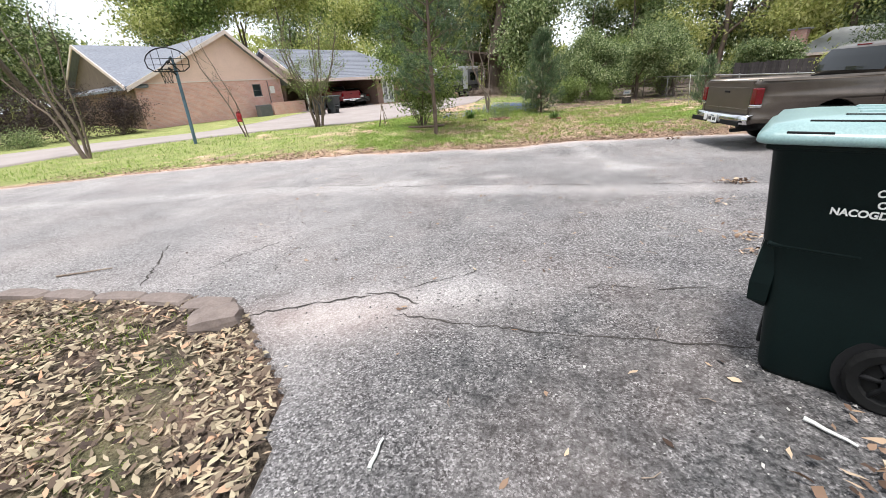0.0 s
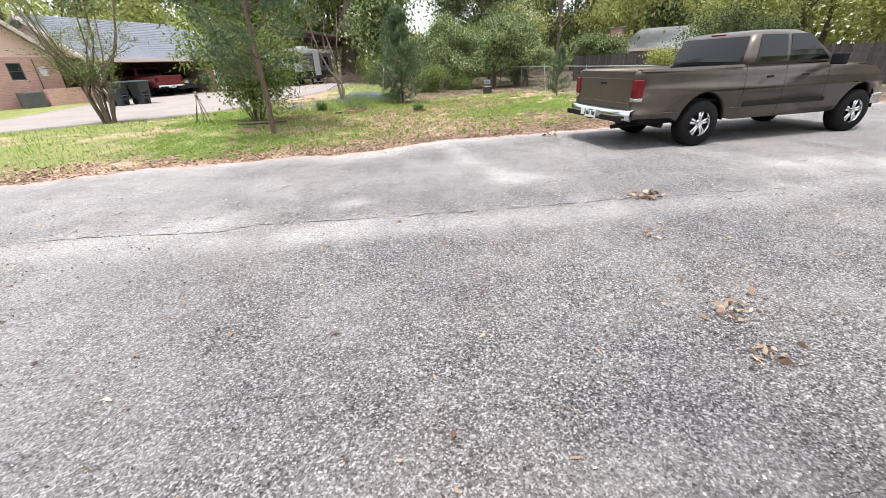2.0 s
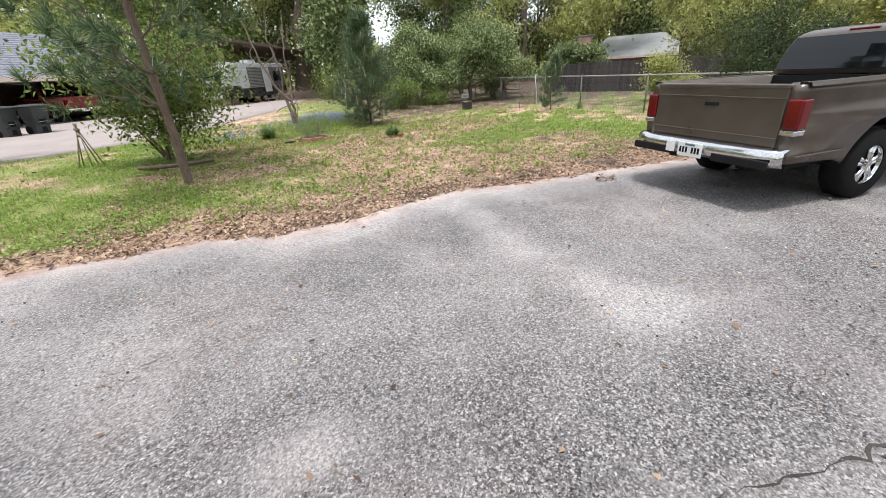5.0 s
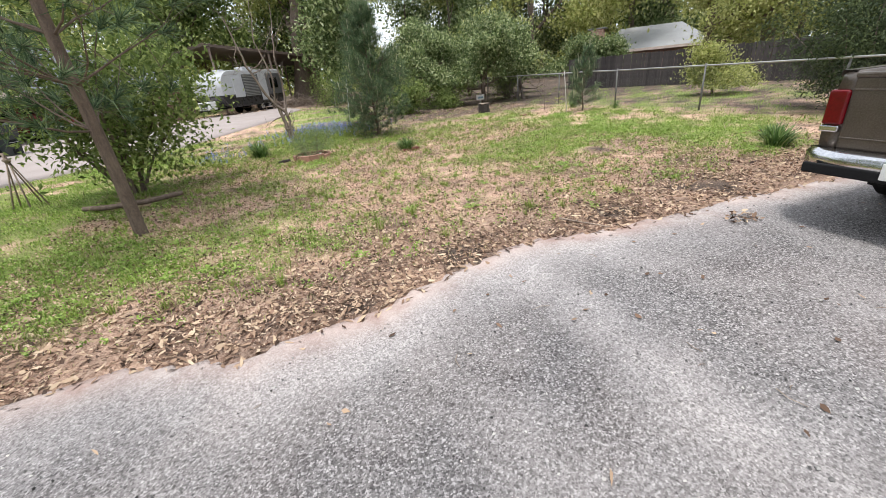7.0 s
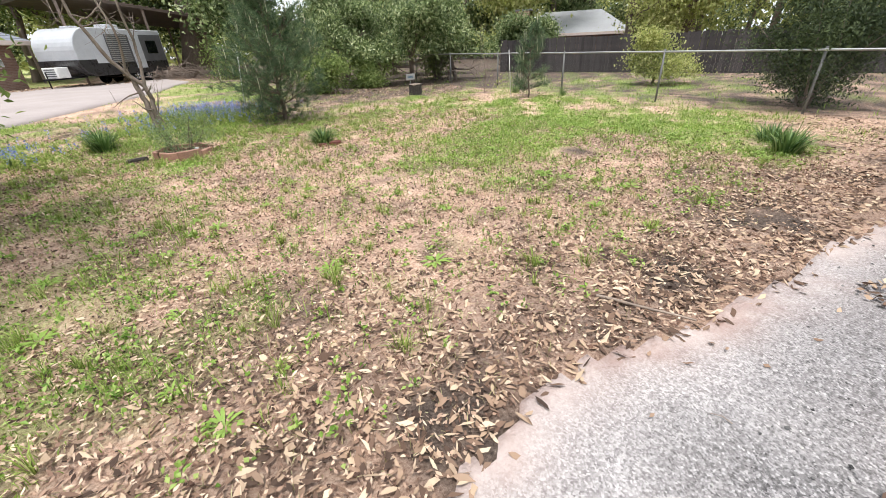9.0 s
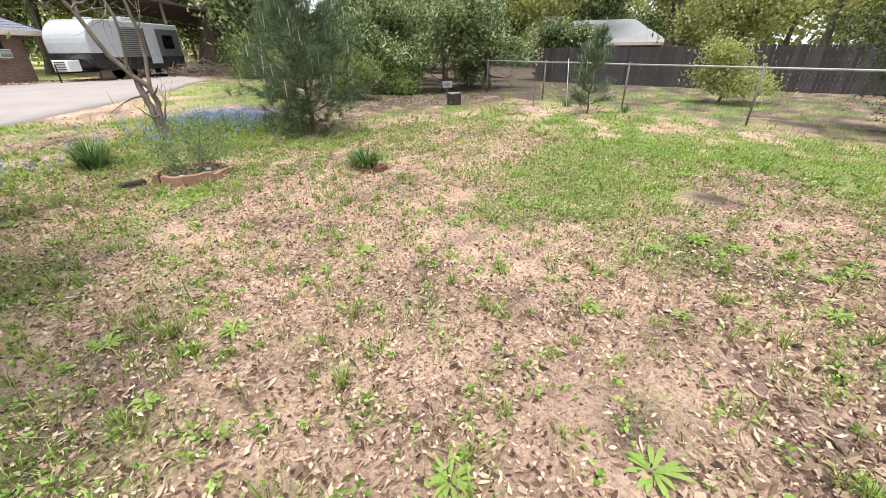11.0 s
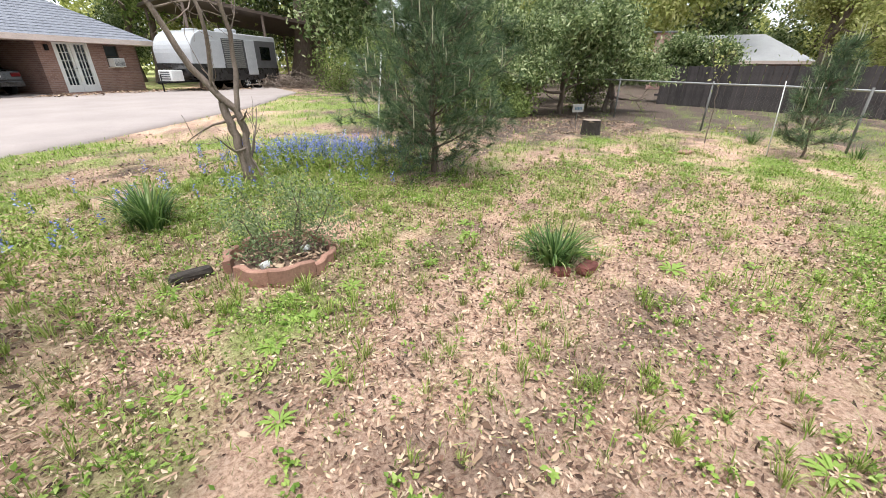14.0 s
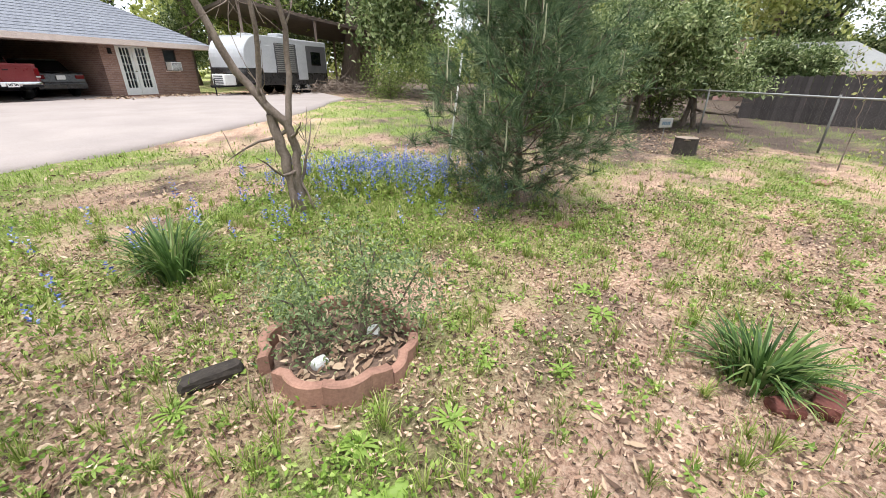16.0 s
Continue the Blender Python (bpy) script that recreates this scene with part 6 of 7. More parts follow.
# ---- middle-ground trees ----
tree(at(6.6, 46.5), 11, "massive old double-trunked oak with dark bark", 20, 0.75, M_BARK, M_LEAF_WOOD, 4, 3, 14, (0.28, 0.15), 0.9, 0.55, "oak_tree", 0.42, 10)
tree(at(7.7, 47.5), 12, "massive old oak trunk with dark furrowed bark", 21, 0.62, M_BARK, M_LEAF_WOOD, 4, 3, 14, (0.28, 0.15), 0.9, 0.5, "oak_tree", 0.45, 10)
for k, (x, y, h, s) in enumerate([(9.9, 27.0, 6.5, 1.0), (12.4, 25.6, 6.0, 1.05), (14.6, 25.4, 5.0, 1.0), (16.0, 29.5, 7.5, 1.1), (11.6, 30.5, 8.0, 1.1)]):
    tree(at(x, y, k * 70), 20 + k, "broad evergreen holly-like tree with drooping leafy boughs", h, 0.10, M_BARK, M_LEAF_EVER, 4, 3, 28, (0.16, 0.066), 0.23, 0.95, "evergreen_tree", 0.24, 5, 2, 0.2, "evergreen tree", 1.0, 0.72)

# the thin bare tree with pale bark
def bare_tree(m, seed, label, stems, name="bare_tree", bark=None, twigs=3, leafy=0, leaf=None, leaf_size=(0.05, 0.025)):
    rng = np.random.RandomState(seed)
    t = thing(name, m, label, "tree")
    lines, fine, tips = [], [], []
    for pts, r0, r1 in stems:
        P = resample3(pts, 14)
        rr = np.linspace(r0, r1, 14)
        lines.append([(P[i] + rng.normal(size=3) * 0.012 * (i > 0), rr[i]) for i in range(14)])
        for i in range(4, 14):
            if rng.rand() < 0.16 * twigs:
                d = unit(P[min(i + 1, 13)] - P[i - 1] + rng.normal(size=3) * 0.75)
                line, _ = branch(P[i], d, rng.uniform(0.35, 1.1), rr[i] * 0.5, 0.003, 5, rng, 0.2, 0.08)
                fine.append(line)
                tips += [q for q, _ in line[1:]]
                for q, r in line[2:5]:
                    l2, _ = branch(q, unit(d + rng.normal(size=3) * 0.8), rng.uniform(0.2, 0.5), 0.004, 0.002, 4, rng, 0.2, 0.08)
                    fine.append(l2)
                    tips += [q for q, _ in l2[1:]]
    for ln in lines:
        part("stem", tubes([ln], 8), bark or M_BARK_PALE, t)
    if fine:
        tagged(part("twig", tubes(fine, 5), bark or M_BARK_PALE, t), kind="stuff")
    if leafy:
        T = np.array(tips)
        P = np.repeat(T, leafy, 0) + rng.normal(size=(len(T) * leafy, 3)) * 0.10
        part("leaves", leaves(P, leaf_size[0], leaf_size[1], rng), leaf or M_LEAF_SPRING, t)
    return t


def resample3(pts, n):
    p = np.array(pts, float)
    s = np.concatenate([[0], np.cumsum(np.linalg.norm(np.diff(p, axis=0), axis=1))])
    q = np.linspace(0, s[-1], n)
    return np.stack([np.interp(q, s, p[:, i]) for i in range(3)], 1)


bare_tree(at(2.6, 19.65), 5, "small leafless crape myrtle with smooth pale bark", [
    ([(0, 0, -0.1), (-0.02, 0.02, 0.35), (-0.14, 0.05, 0.95)], 0.055, 0.045),
    ([(0.04, -0.03, -0.1), (0.05, 0, 0.5), (0.0, 0.02, 0.88)], 0.042, 0.04),
    ([(0.0, 0.02, 0.86), (-0.35, 0.1, 1.25), (-0.65, 0.1, 2.0), (-0.9, 0.2, 3.2)], 0.042, 0.012),
    ([(0.02, 0, 0.86), (0.1, 0.05, 1.5), (0.05, -0.1, 2.2), (0.25, 0.1, 3.4)], 0.03, 0.008),
    ([(-0.2, 0.06, 1.1), (-0.1, -0.1, 1.7), (-0.35, 0.0, 2.6), (-0.2, 0.1, 3.5)], 0.024, 0.008),
    ([(-0.62, 0.1, 1.9), (-0.2, 0.2, 2.2), (0.15, 0.2, 2.9)], 0.016, 0.006),
])
bare_tree(at(-11.4, 13.15), 6, "leafless multi-stemmed crape myrtle beside the drive", [
    ([(0, 0, -0.1), (-0.35, 0.1, 1.2), (-0.75, 0.2, 2.6), (-1.3, 0.2, 4.6)], 0.055, 0.012),
    ([(0.08, 0.02, -0.1), (0.02, 0.1, 1.0), (-0.35, 0.1, 2.0), (-0.2, 0.3, 4.2)], 0.05, 0.012),
    ([(0.14, -0.02, -0.1), (0.3, 0.0, 0.9), (0.22, 0.1, 2.0), (0.5, 0.1, 4.0)], 0.04, 0.010),
    ([(-0.06, 0.0, -0.1), (-0.8, 0.3, 1.3), (-1.8, 0.5, 2.2), (-2.8, 0.5, 3.6)], 0.042, 0.010),
], bark=M_BARK, twigs=5, leafy=2, leaf=M_LEAF_DULL, leaf_size=(0.035, 0.02))
bare_tree(at(-7.3, 15.85), 7, "slender leaning sapling with two thin stems", [
    ([(0, 0, -0.1), (-0.45, 0.05, 1.3), (-1.1, 0.1, 2.5), (-1.35, 0.1, 3.8)], 0.034, 0.008),
    ([(0.06, 0.0, -0.1), (-0.1, 0.05, 1.2), (-0.5, 0.1, 2.2), (-0.9, 0.1, 3.3)], 0.028, 0.008),
], bark=M_BARK, twigs=3, leafy=1, leaf=M_LEAF_DULL, leaf_size=(0.03, 0.02))
def bird_feeder(m):
    """A red tube feeder: glazed body, flared base tray, cap and hanging wire."""
    f = thing("bird_feeder", m, "red tube bird feeder hanging from a slender sapling", "bird feeder")
    rows = [[(q * math.cos(a), q * math.sin(a), z) for q, z in ((0.02, 0.0), (0.10, 0.0), (0.115, 0.03), (0.085, 0.05), (0.09, 0.12), (0.095, 0.26), (0.07, 0.33), (0.02, 0.34))] for a in np.linspace(0, 6.283, 21)]
    bm = hull_sheet(rows)
    for q in bm.faces:
        q.smooth = True
    part("body", bm, M_RED_TIN, f)
    part("cap", rod((0, 0, 0.32), (0, 0, 0.40), 0.085, 0.03, 14), M_URN, f)
    part("hanging_wire", tubes([[(np.array([0, 0, 0.38]), 0.006), (np.array([0.01, 0, 0.55]), 0.006), (np.array([0.0, 0.02, 0.70]), 0.006)]], 5), M_PLASTIC, f, "dark wire hook")
    return f


bird_feeder(at(-7.42, 15.86, 0, 0.58))

# leafing crape myrtle clump
bare_tree(at(-5.4, 19.3), 8, "bushy crape myrtle clump with many upright stems", [
    ([(0.15 * math.cos(k), 0.15 * math.sin(k), -0.1), (0.35 * math.cos(k), 0.35 * math.sin(k), 1.0), (0.9 * math.cos(k * 1.3), 0.9 * math.sin(k * 1.3), 2.3), (1.4 * math.cos(k * 1.3), 1.3 * math.sin(k * 1.3), 3.9)], 0.042, 0.008) for k in range(14)
], "crape_myrtle", M_BARK, 9, 3, M_LEAF_WOOD, (0.06, 0.035))

# pines
pine(at(0.03, 13.4), 31, "tall young pine with an open crown of soft green needles", 8.5, 0.078, 0.15, 0.27, 15, 66, 0.25, (-0.004, 0.0), False, 0.2, 0.009)
pine(at(5.15, 19.7), 32, "bushy young pine with pale upright candles", 3.5, 0.05, 0.04, 0.37, 15, 52, 0.20, width=0.0055)
pine(at(11.8, 18.0), 33, "small thin pine sapling near the fence", 2.0, 0.025, 0.12, 0.30, 7, 22, 0.17, width=0.005)
# understory behind the leaning pine
bush(at(-0.45, 15.9), 41, "leafy dark green shrub behind the young pine", 1.3, 2.9, M_LEAF_WOOD, 9500, (0.11, 0.052), clumps=54, stems=12)
edge_log = part("log", tubes([[(np.array(q), 0.04) for q in ((-0.95, 15.0, 0.06), (-0.6, 14.75, 0.07), (-0.1, 14.75, 0.06), (0.35, 15.0, 0.05))]], 8), M_BARK_PINE, None)
tagged(new_at(edge_log, Matrix.Translation((0, 0, 0.03))), "red-brown rotted log edging the shrub bed", "log")
bush(at(14.0, 12.1), 43, "dense dark cedar bush with grey stems", 1.15, 2.7, M_CEDAR, 26000, (0.09, 0.03), M_BARK_PALE, "cedar_bush", 12, 60)
tree(at(17.3, 17.2), 45, "small yellow-green maple with layered branches", 3.0, 0.05, M_BARK, M_LEAF_SPRING, 3, 4, 26, (0.10, 0.06), 0.22, 1.0, "maple_tree", 0.35, 6, 1, 0.1)
tree(at(27.5, 21.0), 46, "wide spring oak with yellow-green new leaves", 13, 0.42, M_BARK, M_LEAF_SPRING, 4, 4, 18, (0.2, 0.11), 0.6, 0.95, "oak_tree", 0.28, 8)
tree(at(31.5, 26.5), 48, "wide spring oak with yellow-green new leaves", 13, 0.38, M_BARK, M_LEAF_SPRING, 4, 4, 16, (0.2, 0.11), 0.6, 0.95, "oak_tree", 0.28, 6)
tree(at(22.0, 27.6), 49, "broad evergreen holly-like tree with drooping leafy boughs", 5.4, 0.10, M_BARK, M_LEAF_EVER, 4, 3, 32, (0.17, 0.075), 0.26, 0.95, "evergreen_tree", 0.24, 5, 2, 0.2, "evergreen tree", 1.0, 0.72)
tree(at(28.5, 12.5), 47, "wide spring oak with yellow-green new leaves", 12, 0.36, M_BARK, M_LEAF_SPRING, 4, 4, 16, (0.2, 0.11), 0.6, 0.95, "oak_tree", 0.28, 8)
for k, (x, y, r, h) in enumerate([(-17.9, 23.6, 1.3, 2.2), (-19.4, 22.4, 1.6, 2.7), (-21.6, 21.0, 1.7, 2.7), (-23.4, 19.8, 1.6, 2.4)]):
    bush(at(x, y), 50 + k, "dark purple-leaved shrub against house wall", r, h, M_LEAF_DULL, 6500, (0.10, 0.06), clumps=60, stems=14)
for k, (x, y) in enumerate([(-18.6, 18.6), (-20.0, 17.6), (-21.4, 16.6)]):
    bush(at(x, y), 60 + k, "low clipped green hedge shrub", 1.0, 0.8, M_LEAF_EVER, 4200, (0.06, 0.035), clumps=40, stems=12, name="hedge")
for k, (x, y, r, h) in enumerate([(8.2, 24.8, 1.0, 1.4), (10.4, 25.4, 0.9, 1.2), (15.0, 27.0, 1.3, 2.2), (7.6, 38.0, 1.6, 2.6), (9.5, 36.0, 1.8, 3.2), (12.5, 34.0, 1.8, 3.0), (16, 33, 1.8, 3.0)]):
    bush(at(x, y), 70 + k, "tangled woodland undergrowth", r, h, M_LEAF_WOOD, 4200, (0.11, 0.06), clumps=40, name="undergrowth")

# ---- yard furniture and clutter ----
def teepee(m):
    t = thing("stick_trellis", m, "small tripod trellis of dry sticks", "trellis")
    for k in range(5):
        a = k * 1.256
        part("stick", rod((0.24 * math.cos(a), 0.24 * math.sin(a), -0.05), (0.03 * math.cos(a + 2.6), 0.03 * math.sin(a + 2.6), 0.9), 0.014, 0.01, 6), M_TWIG, t)
    part("tie", rod((-0.02, 0, 0.76), (0.02, 0, 0.80), 0.05, None, 8), M_TWIG, t)
    return t


teepee(at(-2.0, 16.2))
bare_tree(at(11.6, 19.7), 9, "thin sapling with a few pale young leaves", [([(0, 0, -0.05), (0.03, 0, 0.5), (-0.02, 0.02, 1.2)], 0.014, 0.005)], "sapling", M_BARK_PALE, 4, 2, M_LEAF_SPRING, (0.08, 0.04))
stick2 = thing("marker_stake", at(11.5, 18.4), "thin leaning white fibreglass marker stake", "stake")
part("rod", rod((0, 0, -0.1), (-0.12, 0.05, 1.3), 0.010, 0.008, 8), M_WHITE_ROD, stick2)
stake = thing("marker_stake", at(4.38, 20.2), "thin leaning white fibreglass marker stake", "stake")
part("rod", rod((0, 0, -0.1), (0.17, -0.07, 1.62), 0.012, 0.010, 8), M_WHITE_ROD, stake)


def edger_ring(cx, cy, r):
    """Scalloped concrete edging pieces in a ring, a few gaps and tilts."""
    t = thing("planter_ring", at(cx, cy), "ring of red scalloped concrete edging round a small rose bush", "flower bed")
    for k, a in enumerate((-128, -82, -36, 12, 62, 112, 168)):
        bm = bmesh.new()
        n = 25
        half = 23.3
        rows = []
        top = random.uniform(0.11, 0.13)
        for i in range(n):
            b = radians(a - half + 2 * half * i / (n - 1))
            rs = r - 0.012 + 0.034 * abs(math.sin(5 * b))
            rows.append([((rs + o) * math.cos(b), (rs + o) * math.sin(b), z) for o, z in ((-0.028, -0.03), (-0.028, top - 0.008), (-0.018, top), (0.018, top), (0.028, top - 0.008), (0.028, -0.03))])
        hull_sheet(rows, close=True, bm=bm)
        o = part("edging_block", bm, M_TERRA, t)
        o.matrix_basis = pose(random.uniform(-0.015, 0.015), random.uniform(-0.015, 0.015), random.uniform(-0.02, 0.005), random.uniform(-2, 2), random.uniform(-2, 2), random.uniform(-2, 2))
    part("mulch", prism([((r - 0.03) * math.cos(q), (r - 0.03) * math.sin(q)) for q in np.linspace(0, 6.283, 20, endpoint=False)], "z", -0.05, 0.03), M_MULCH, t)
    return t


edger_ring(2.79, 17.47, 0.40)
bush(at(2.79, 17.5, 0, 0.02), 80, "small rose bush with sparse grey-green leaves", 0.40, 0.66, M_LEAF_ROSE, 3600, (0.034, 0.014), clumps=30, stems=5, name="rose_bush")


def stone(m, seed, size, label, mtl=None, name="stone"):
    rng = np.random.RandomState(seed)
    bm = bmesh.new()
    bmesh.ops.create_cube(bm, size=1)
    bmesh.ops.subdivide_edges(bm, edges=bm.edges[:], cuts=2, use_grid_fill=True)
    for v in bm.verts:
        k = 0.86 + 0.14 * (1 - max(0, sum(abs(c) > 0.45 for c in v.co) - 1) * 0.7)
        v.co = Vector([v.co[i] * k * size[i] + rng.normal() * 0.035 * min(size) for i in range(3)])
        v.co.z += size[2] * 0.42
    ob = part(name, bm, mtl or M_STONE, None)
    ob.matrix_basis = m
    return tagged(ob, label, "stone")


stone(pose(2.66, 17.32, gz(2.7, 17.3) + 0.03, 0, 0, 30), 1, (0.09, 0.06, 0.05), "pale stone inside the planter ring", M_WHITE)
stone(pose(2.98, 17.5, gz(2.9, 17.5) + 0.03, 0, 0, 70), 2, (0.08, 0.07, 0.06), "pale stone inside the planter ring", M_WHITE)
for k, (x, y, rz, s) in enumerate([(-1.72, 2.50, 20, (0.36, 0.26, 0.17)), (-1.95, 2.80, -8, (0.44, 0.2, 0.10)), (-2.4, 2.96, -12, (0.46, 0.17, 0.10)), (-2.88, 3.08, -8, (0.48, 0.16, 0.09)), (-3.4, 3.17, -14, (0.5, 0.16, 0.10)), (-3.95, 3.29, -10, (0.54, 0.16, 0.09))]):
    stone(at(x, y, rz, -0.03), 10 + k, s, "flat weathered edging stone beside leaf bed")
stone(at(4.99, 16.27, 20, -0.01), 20, (0.21, 0.11, 0.085), "dark red brick at the strap-leaf clump", M_BRICK_RED, "brick")
stone(at(4.78, 16.33, -25, -0.02), 21, (0.15, 0.10, 0.07), "dark red brick at the strap-leaf clump", M_BRICK_RED, "brick")
stone(at(5.24, 18.78, 10, -0.01), 22, (0.24, 0.12, 0.05), "half-buried red brick by the pine", M_TERRA, "brick")
stone(at(10.3, 19.2, 10, -0.01), 23, (0.34, 0.2, 0.05), "flat red brick near small sapling", M_TERRA, "brick")
tagged(stone(at(2.13, 17.41, 18), 24, (0.30, 0.09, 0.075), "short charred black log on leaf litter", M_BLACK, "log"), "short charred black log on leaf litter", "log")

# tree stump seat and small sign
st = thing("tree_stump", at(10.15, 21.6, 15), "dark hollow cut stump with pale sawn top", "stump")
rows = [[(q * math.cos(a) * (1 + 0.08 * math.sin(3 * a)), q * math.sin(a), z) for q, z in ((0.24, -0.05), (0.22, 0.1), (0.215, 0.3), (0.22, 0.34))] for a in np.linspace(0, 6.283, 17)]
part("bark", hull_sheet(rows), M_BLACK, st)
part("sawn_top", rod((0, 0, 0.30), (0, 0, 0.345), 0.21, 0.205, 16), M_TWIG, st)
sg = thing("yard_sign", at(10.6, 22.6, 0), "small white weathered yard sign on a wire stake", "sign")
part("panel", box(-0.19, 0.19, -0.01, 0.01, 0.40, 0.60, 0.005, 1), M_STEEL, sg)
bm = bmesh.new()
for k in range(5):
    box(-0.12 + 0.05 * k, -0.085 + 0.05 * k, -0.014, -0.01, 0.46, 0.53, bm=bm)
part("lettering", bm, M_BLUE_PAINT, sg)
part("stake", rod((0, 0.015, -0.1), (0, 0.015, 0.6), 0.008, None, 6), M_STEEL, sg)


# ---- plants near the path ----
def strap_clump(m, seed, label, n, h, w=0.018):
    rng = np.random.RandomState(seed)
    t = thing("daylily_clump", m, label, "plant")
    for nm, cnt, spread, grow in (("inner_leaves", int(n * 0.75), (0.15, 0.6), 1.0), ("outer_leaves", int(n * 0.7), (0.55, 1.05), 1.0)):
        V, F = [], []
        for k in range(cnt):
            a = rng.uniform(0, 6.283)
            d = np.array([math.cos(a), math.sin(a), 0])
            s = np.array([-d[1], d[0], 0])
            r0 = rng.uniform(0, 0.17)
            L = h * rng.uniform(0.6, 1.15) * grow
            out = rng.uniform(*spread)
            row = []
            for q in np.linspace(0, 1, 6):
                p = d * (r0 + L * out * q ** 1.6) + np.array([0, 0, L * (q - 0.55 * out * q ** 2.6) - 0.02])
                ww = w * (1 - q ** 2.5) * 0.5 + 0.0005
                row += [p - s * ww, p + s * ww]
            V.append(np.array(row))
            F.append(12 * k + np.arange(5)[:, None] * 2 + np.array([[0, 1, 3, 2]]))
        part(nm, mesh_from("strap", np.concatenate(V), np.concatenate(F)), M_LILY, t)
    return t


strap_clump(at(4.86, 16.52), 1, "clump of green strap leaves behind broken bricks", 150, 0.37)
strap_clump(at(1.68, 18.7), 2, "large clump of dark green daylily leaves", 170, 0.52)
strap_clump(at(9.3, 11.05), 4, "clump of green iris leaves near asphalt edge", 130, 0.42, 0.02)
strap_clump(at(9.9, 11.4), 5, "clump of green iris leaves near asphalt edge", 90, 0.36, 0.02)
strap_clump(at(12.6, 19.3), 6, "dry pale ornamental grass tuft", 90, 0.4, 0.006)
strap_clump(at(12.9, 17.6), 7, "dry pale ornamental grass tuft", 70, 0.35, 0.006)


def lupins():
    """Bluebonnets: leafy base and blue flower spikes, as one patch."""
    rng = np.random.RandomState(9)
    pts = np.concatenate([np.stack([rng.normal(3.7, 0.62, 420), rng.normal(20.5, 0.42, 420)], 1), np.stack([rng.normal(0.75, 0.3, 26), rng.normal(17.9, 0.25, 26)], 1), np.stack([rng.normal(2.3, 0.9, 40), rng.normal(19.2, 0.4, 40)], 1)])
    LP, FP, FD = [], [], []
    for x, y in pts:
        g = gz(x, y)
        h = rng.uniform(0.16, 0.36)
        LP.append(np.array([x, y, g]) + rng.normal(size=(24, 3)) * np.array([0.08, 0.08, 0.08]) + np.array([0, 0, h * 0.45]))
        n = 15
        z = np.linspace(h * 0.72, h * 1.25, n)
        a = rng.uniform(0, 6.28, n)
        FP.append(np.stack([x + 0.008 * np.cos(a), y + 0.008 * np.sin(a), g + z], 1))
        FD.append(np.stack([np.cos(a), np.sin(a), np.full(n, 0.35)], 1))
    L = np.concatenate(LP)
    L[:, 2] = np.maximum(L[:, 2], ground_z(L[:, 0], L[:, 1]) + 0.01)
    t = thing("bluebonnets", Matrix.Identity(4), "patch of blue lupin flowers around the bare tree", "flowers", kind="stuff")
    part("foliage", leaves(L, 0.07, 0.022, rng, -0.8, 0.5), M_CLUMP, t)
    part("petals", leaves(np.concatenate(FP), 0.026, 0.02, rng, axis=np.concatenate(FD)), M_BLUE, t)


lupins()


def rosette_mesh(seed, n, length, width):
    """A rosette of leaves that grow from one crown."""
    rng = np.random.RandomState(seed)
    V, F = [np.array([0, 0, 0.004])], []
    for k in range(n):
        a = k * 2.4 + rng.uniform(-0.2, 0.2)
        d, s = np.array([math.cos(a), math.sin(a), 0]), np.array([-math.sin(a), math.cos(a), 0])
        L = length * rng.uniform(0.6, 1.1)
        up = rng.uniform(0.25, 0.9)
        b = len(V)
        for q, w in ((0.3, 0.7), (0.65, 1.0), (0.88, 0.6), (1.0, 0.05)):
            p = d * L * q + np.array([0, 0, L * up * (q - 0.65 * q * q) + 0.005])
            e = np.array([0, 0, 0.008 * w])
            V += [p - s * w * width * 0.5 + e, p + s * w * width * 0.5 + e]
        F.append([0, b, b + 1])
        for j in range(3):
            F += [[b + 2 * j, b + 2 * j + 1, b + 2 * j + 3], [b + 2 * j, b + 2 * j + 3, b + 2 * j + 2]]
    me = mesh_from("rosette", np.array(V), np.array(F))
    me.materials.append(M_WEED)
    return me


def weeds():
    meshes = [rosette_mesh(s, n, L, w) for s, n, L, w in ((1, 12, 0.13, 0.035), (2, 16, 0.17, 0.03), (3, 9, 0.10, 0.045), (4, 20, 0.14, 0.022))]
    rng = np.random.RandomState(15)
    fixed = [(3.75, 14.1), (2.9, 15.9), (3.6, 15.0), (3.2, 13.9), (2.2, 16.1), (4.3, 13.6), (5.4, 13.4), (3.9, 16.9), (1.2, 16.5), (2.75, 16.45), (4.6, 12.5), (3.2, 12.1), (2.2, 12.2), (6.2, 12.6)]
    while len(fixed) < 260:
        x, y = rng.uniform(-1.0, 11.0), rng.uniform(11.0, 19.5)
        if rng.rand() < 0.12 + 0.9 * float(grass_cover(x, y)) and (x - 2.79) ** 2 + (y - 17.47) ** 2 > 0.25:
            fixed.append((x, y))
    for k, (x, y) in enumerate(fixed):
        ob = new("weed", meshes[k % 4])
        s = rng.uniform(0.4, 0.85)
        ob.matrix_basis = at(x, y, rng.uniform(0, 360)) @ Matrix.Scale(s, 4)
        tagged(ob, "low bright green broadleaf weed in litter", "weed", "yard weeds")


weeds()


# ---- ground cover ----
def scatter(rng, n, x0, x1, y0, y1, keep):
    x, y = rng.uniform(x0, x1, n), rng.uniform(y0, y1, n)
    k = rng.rand(n) < keep(x, y)
    return x[k], y[k]


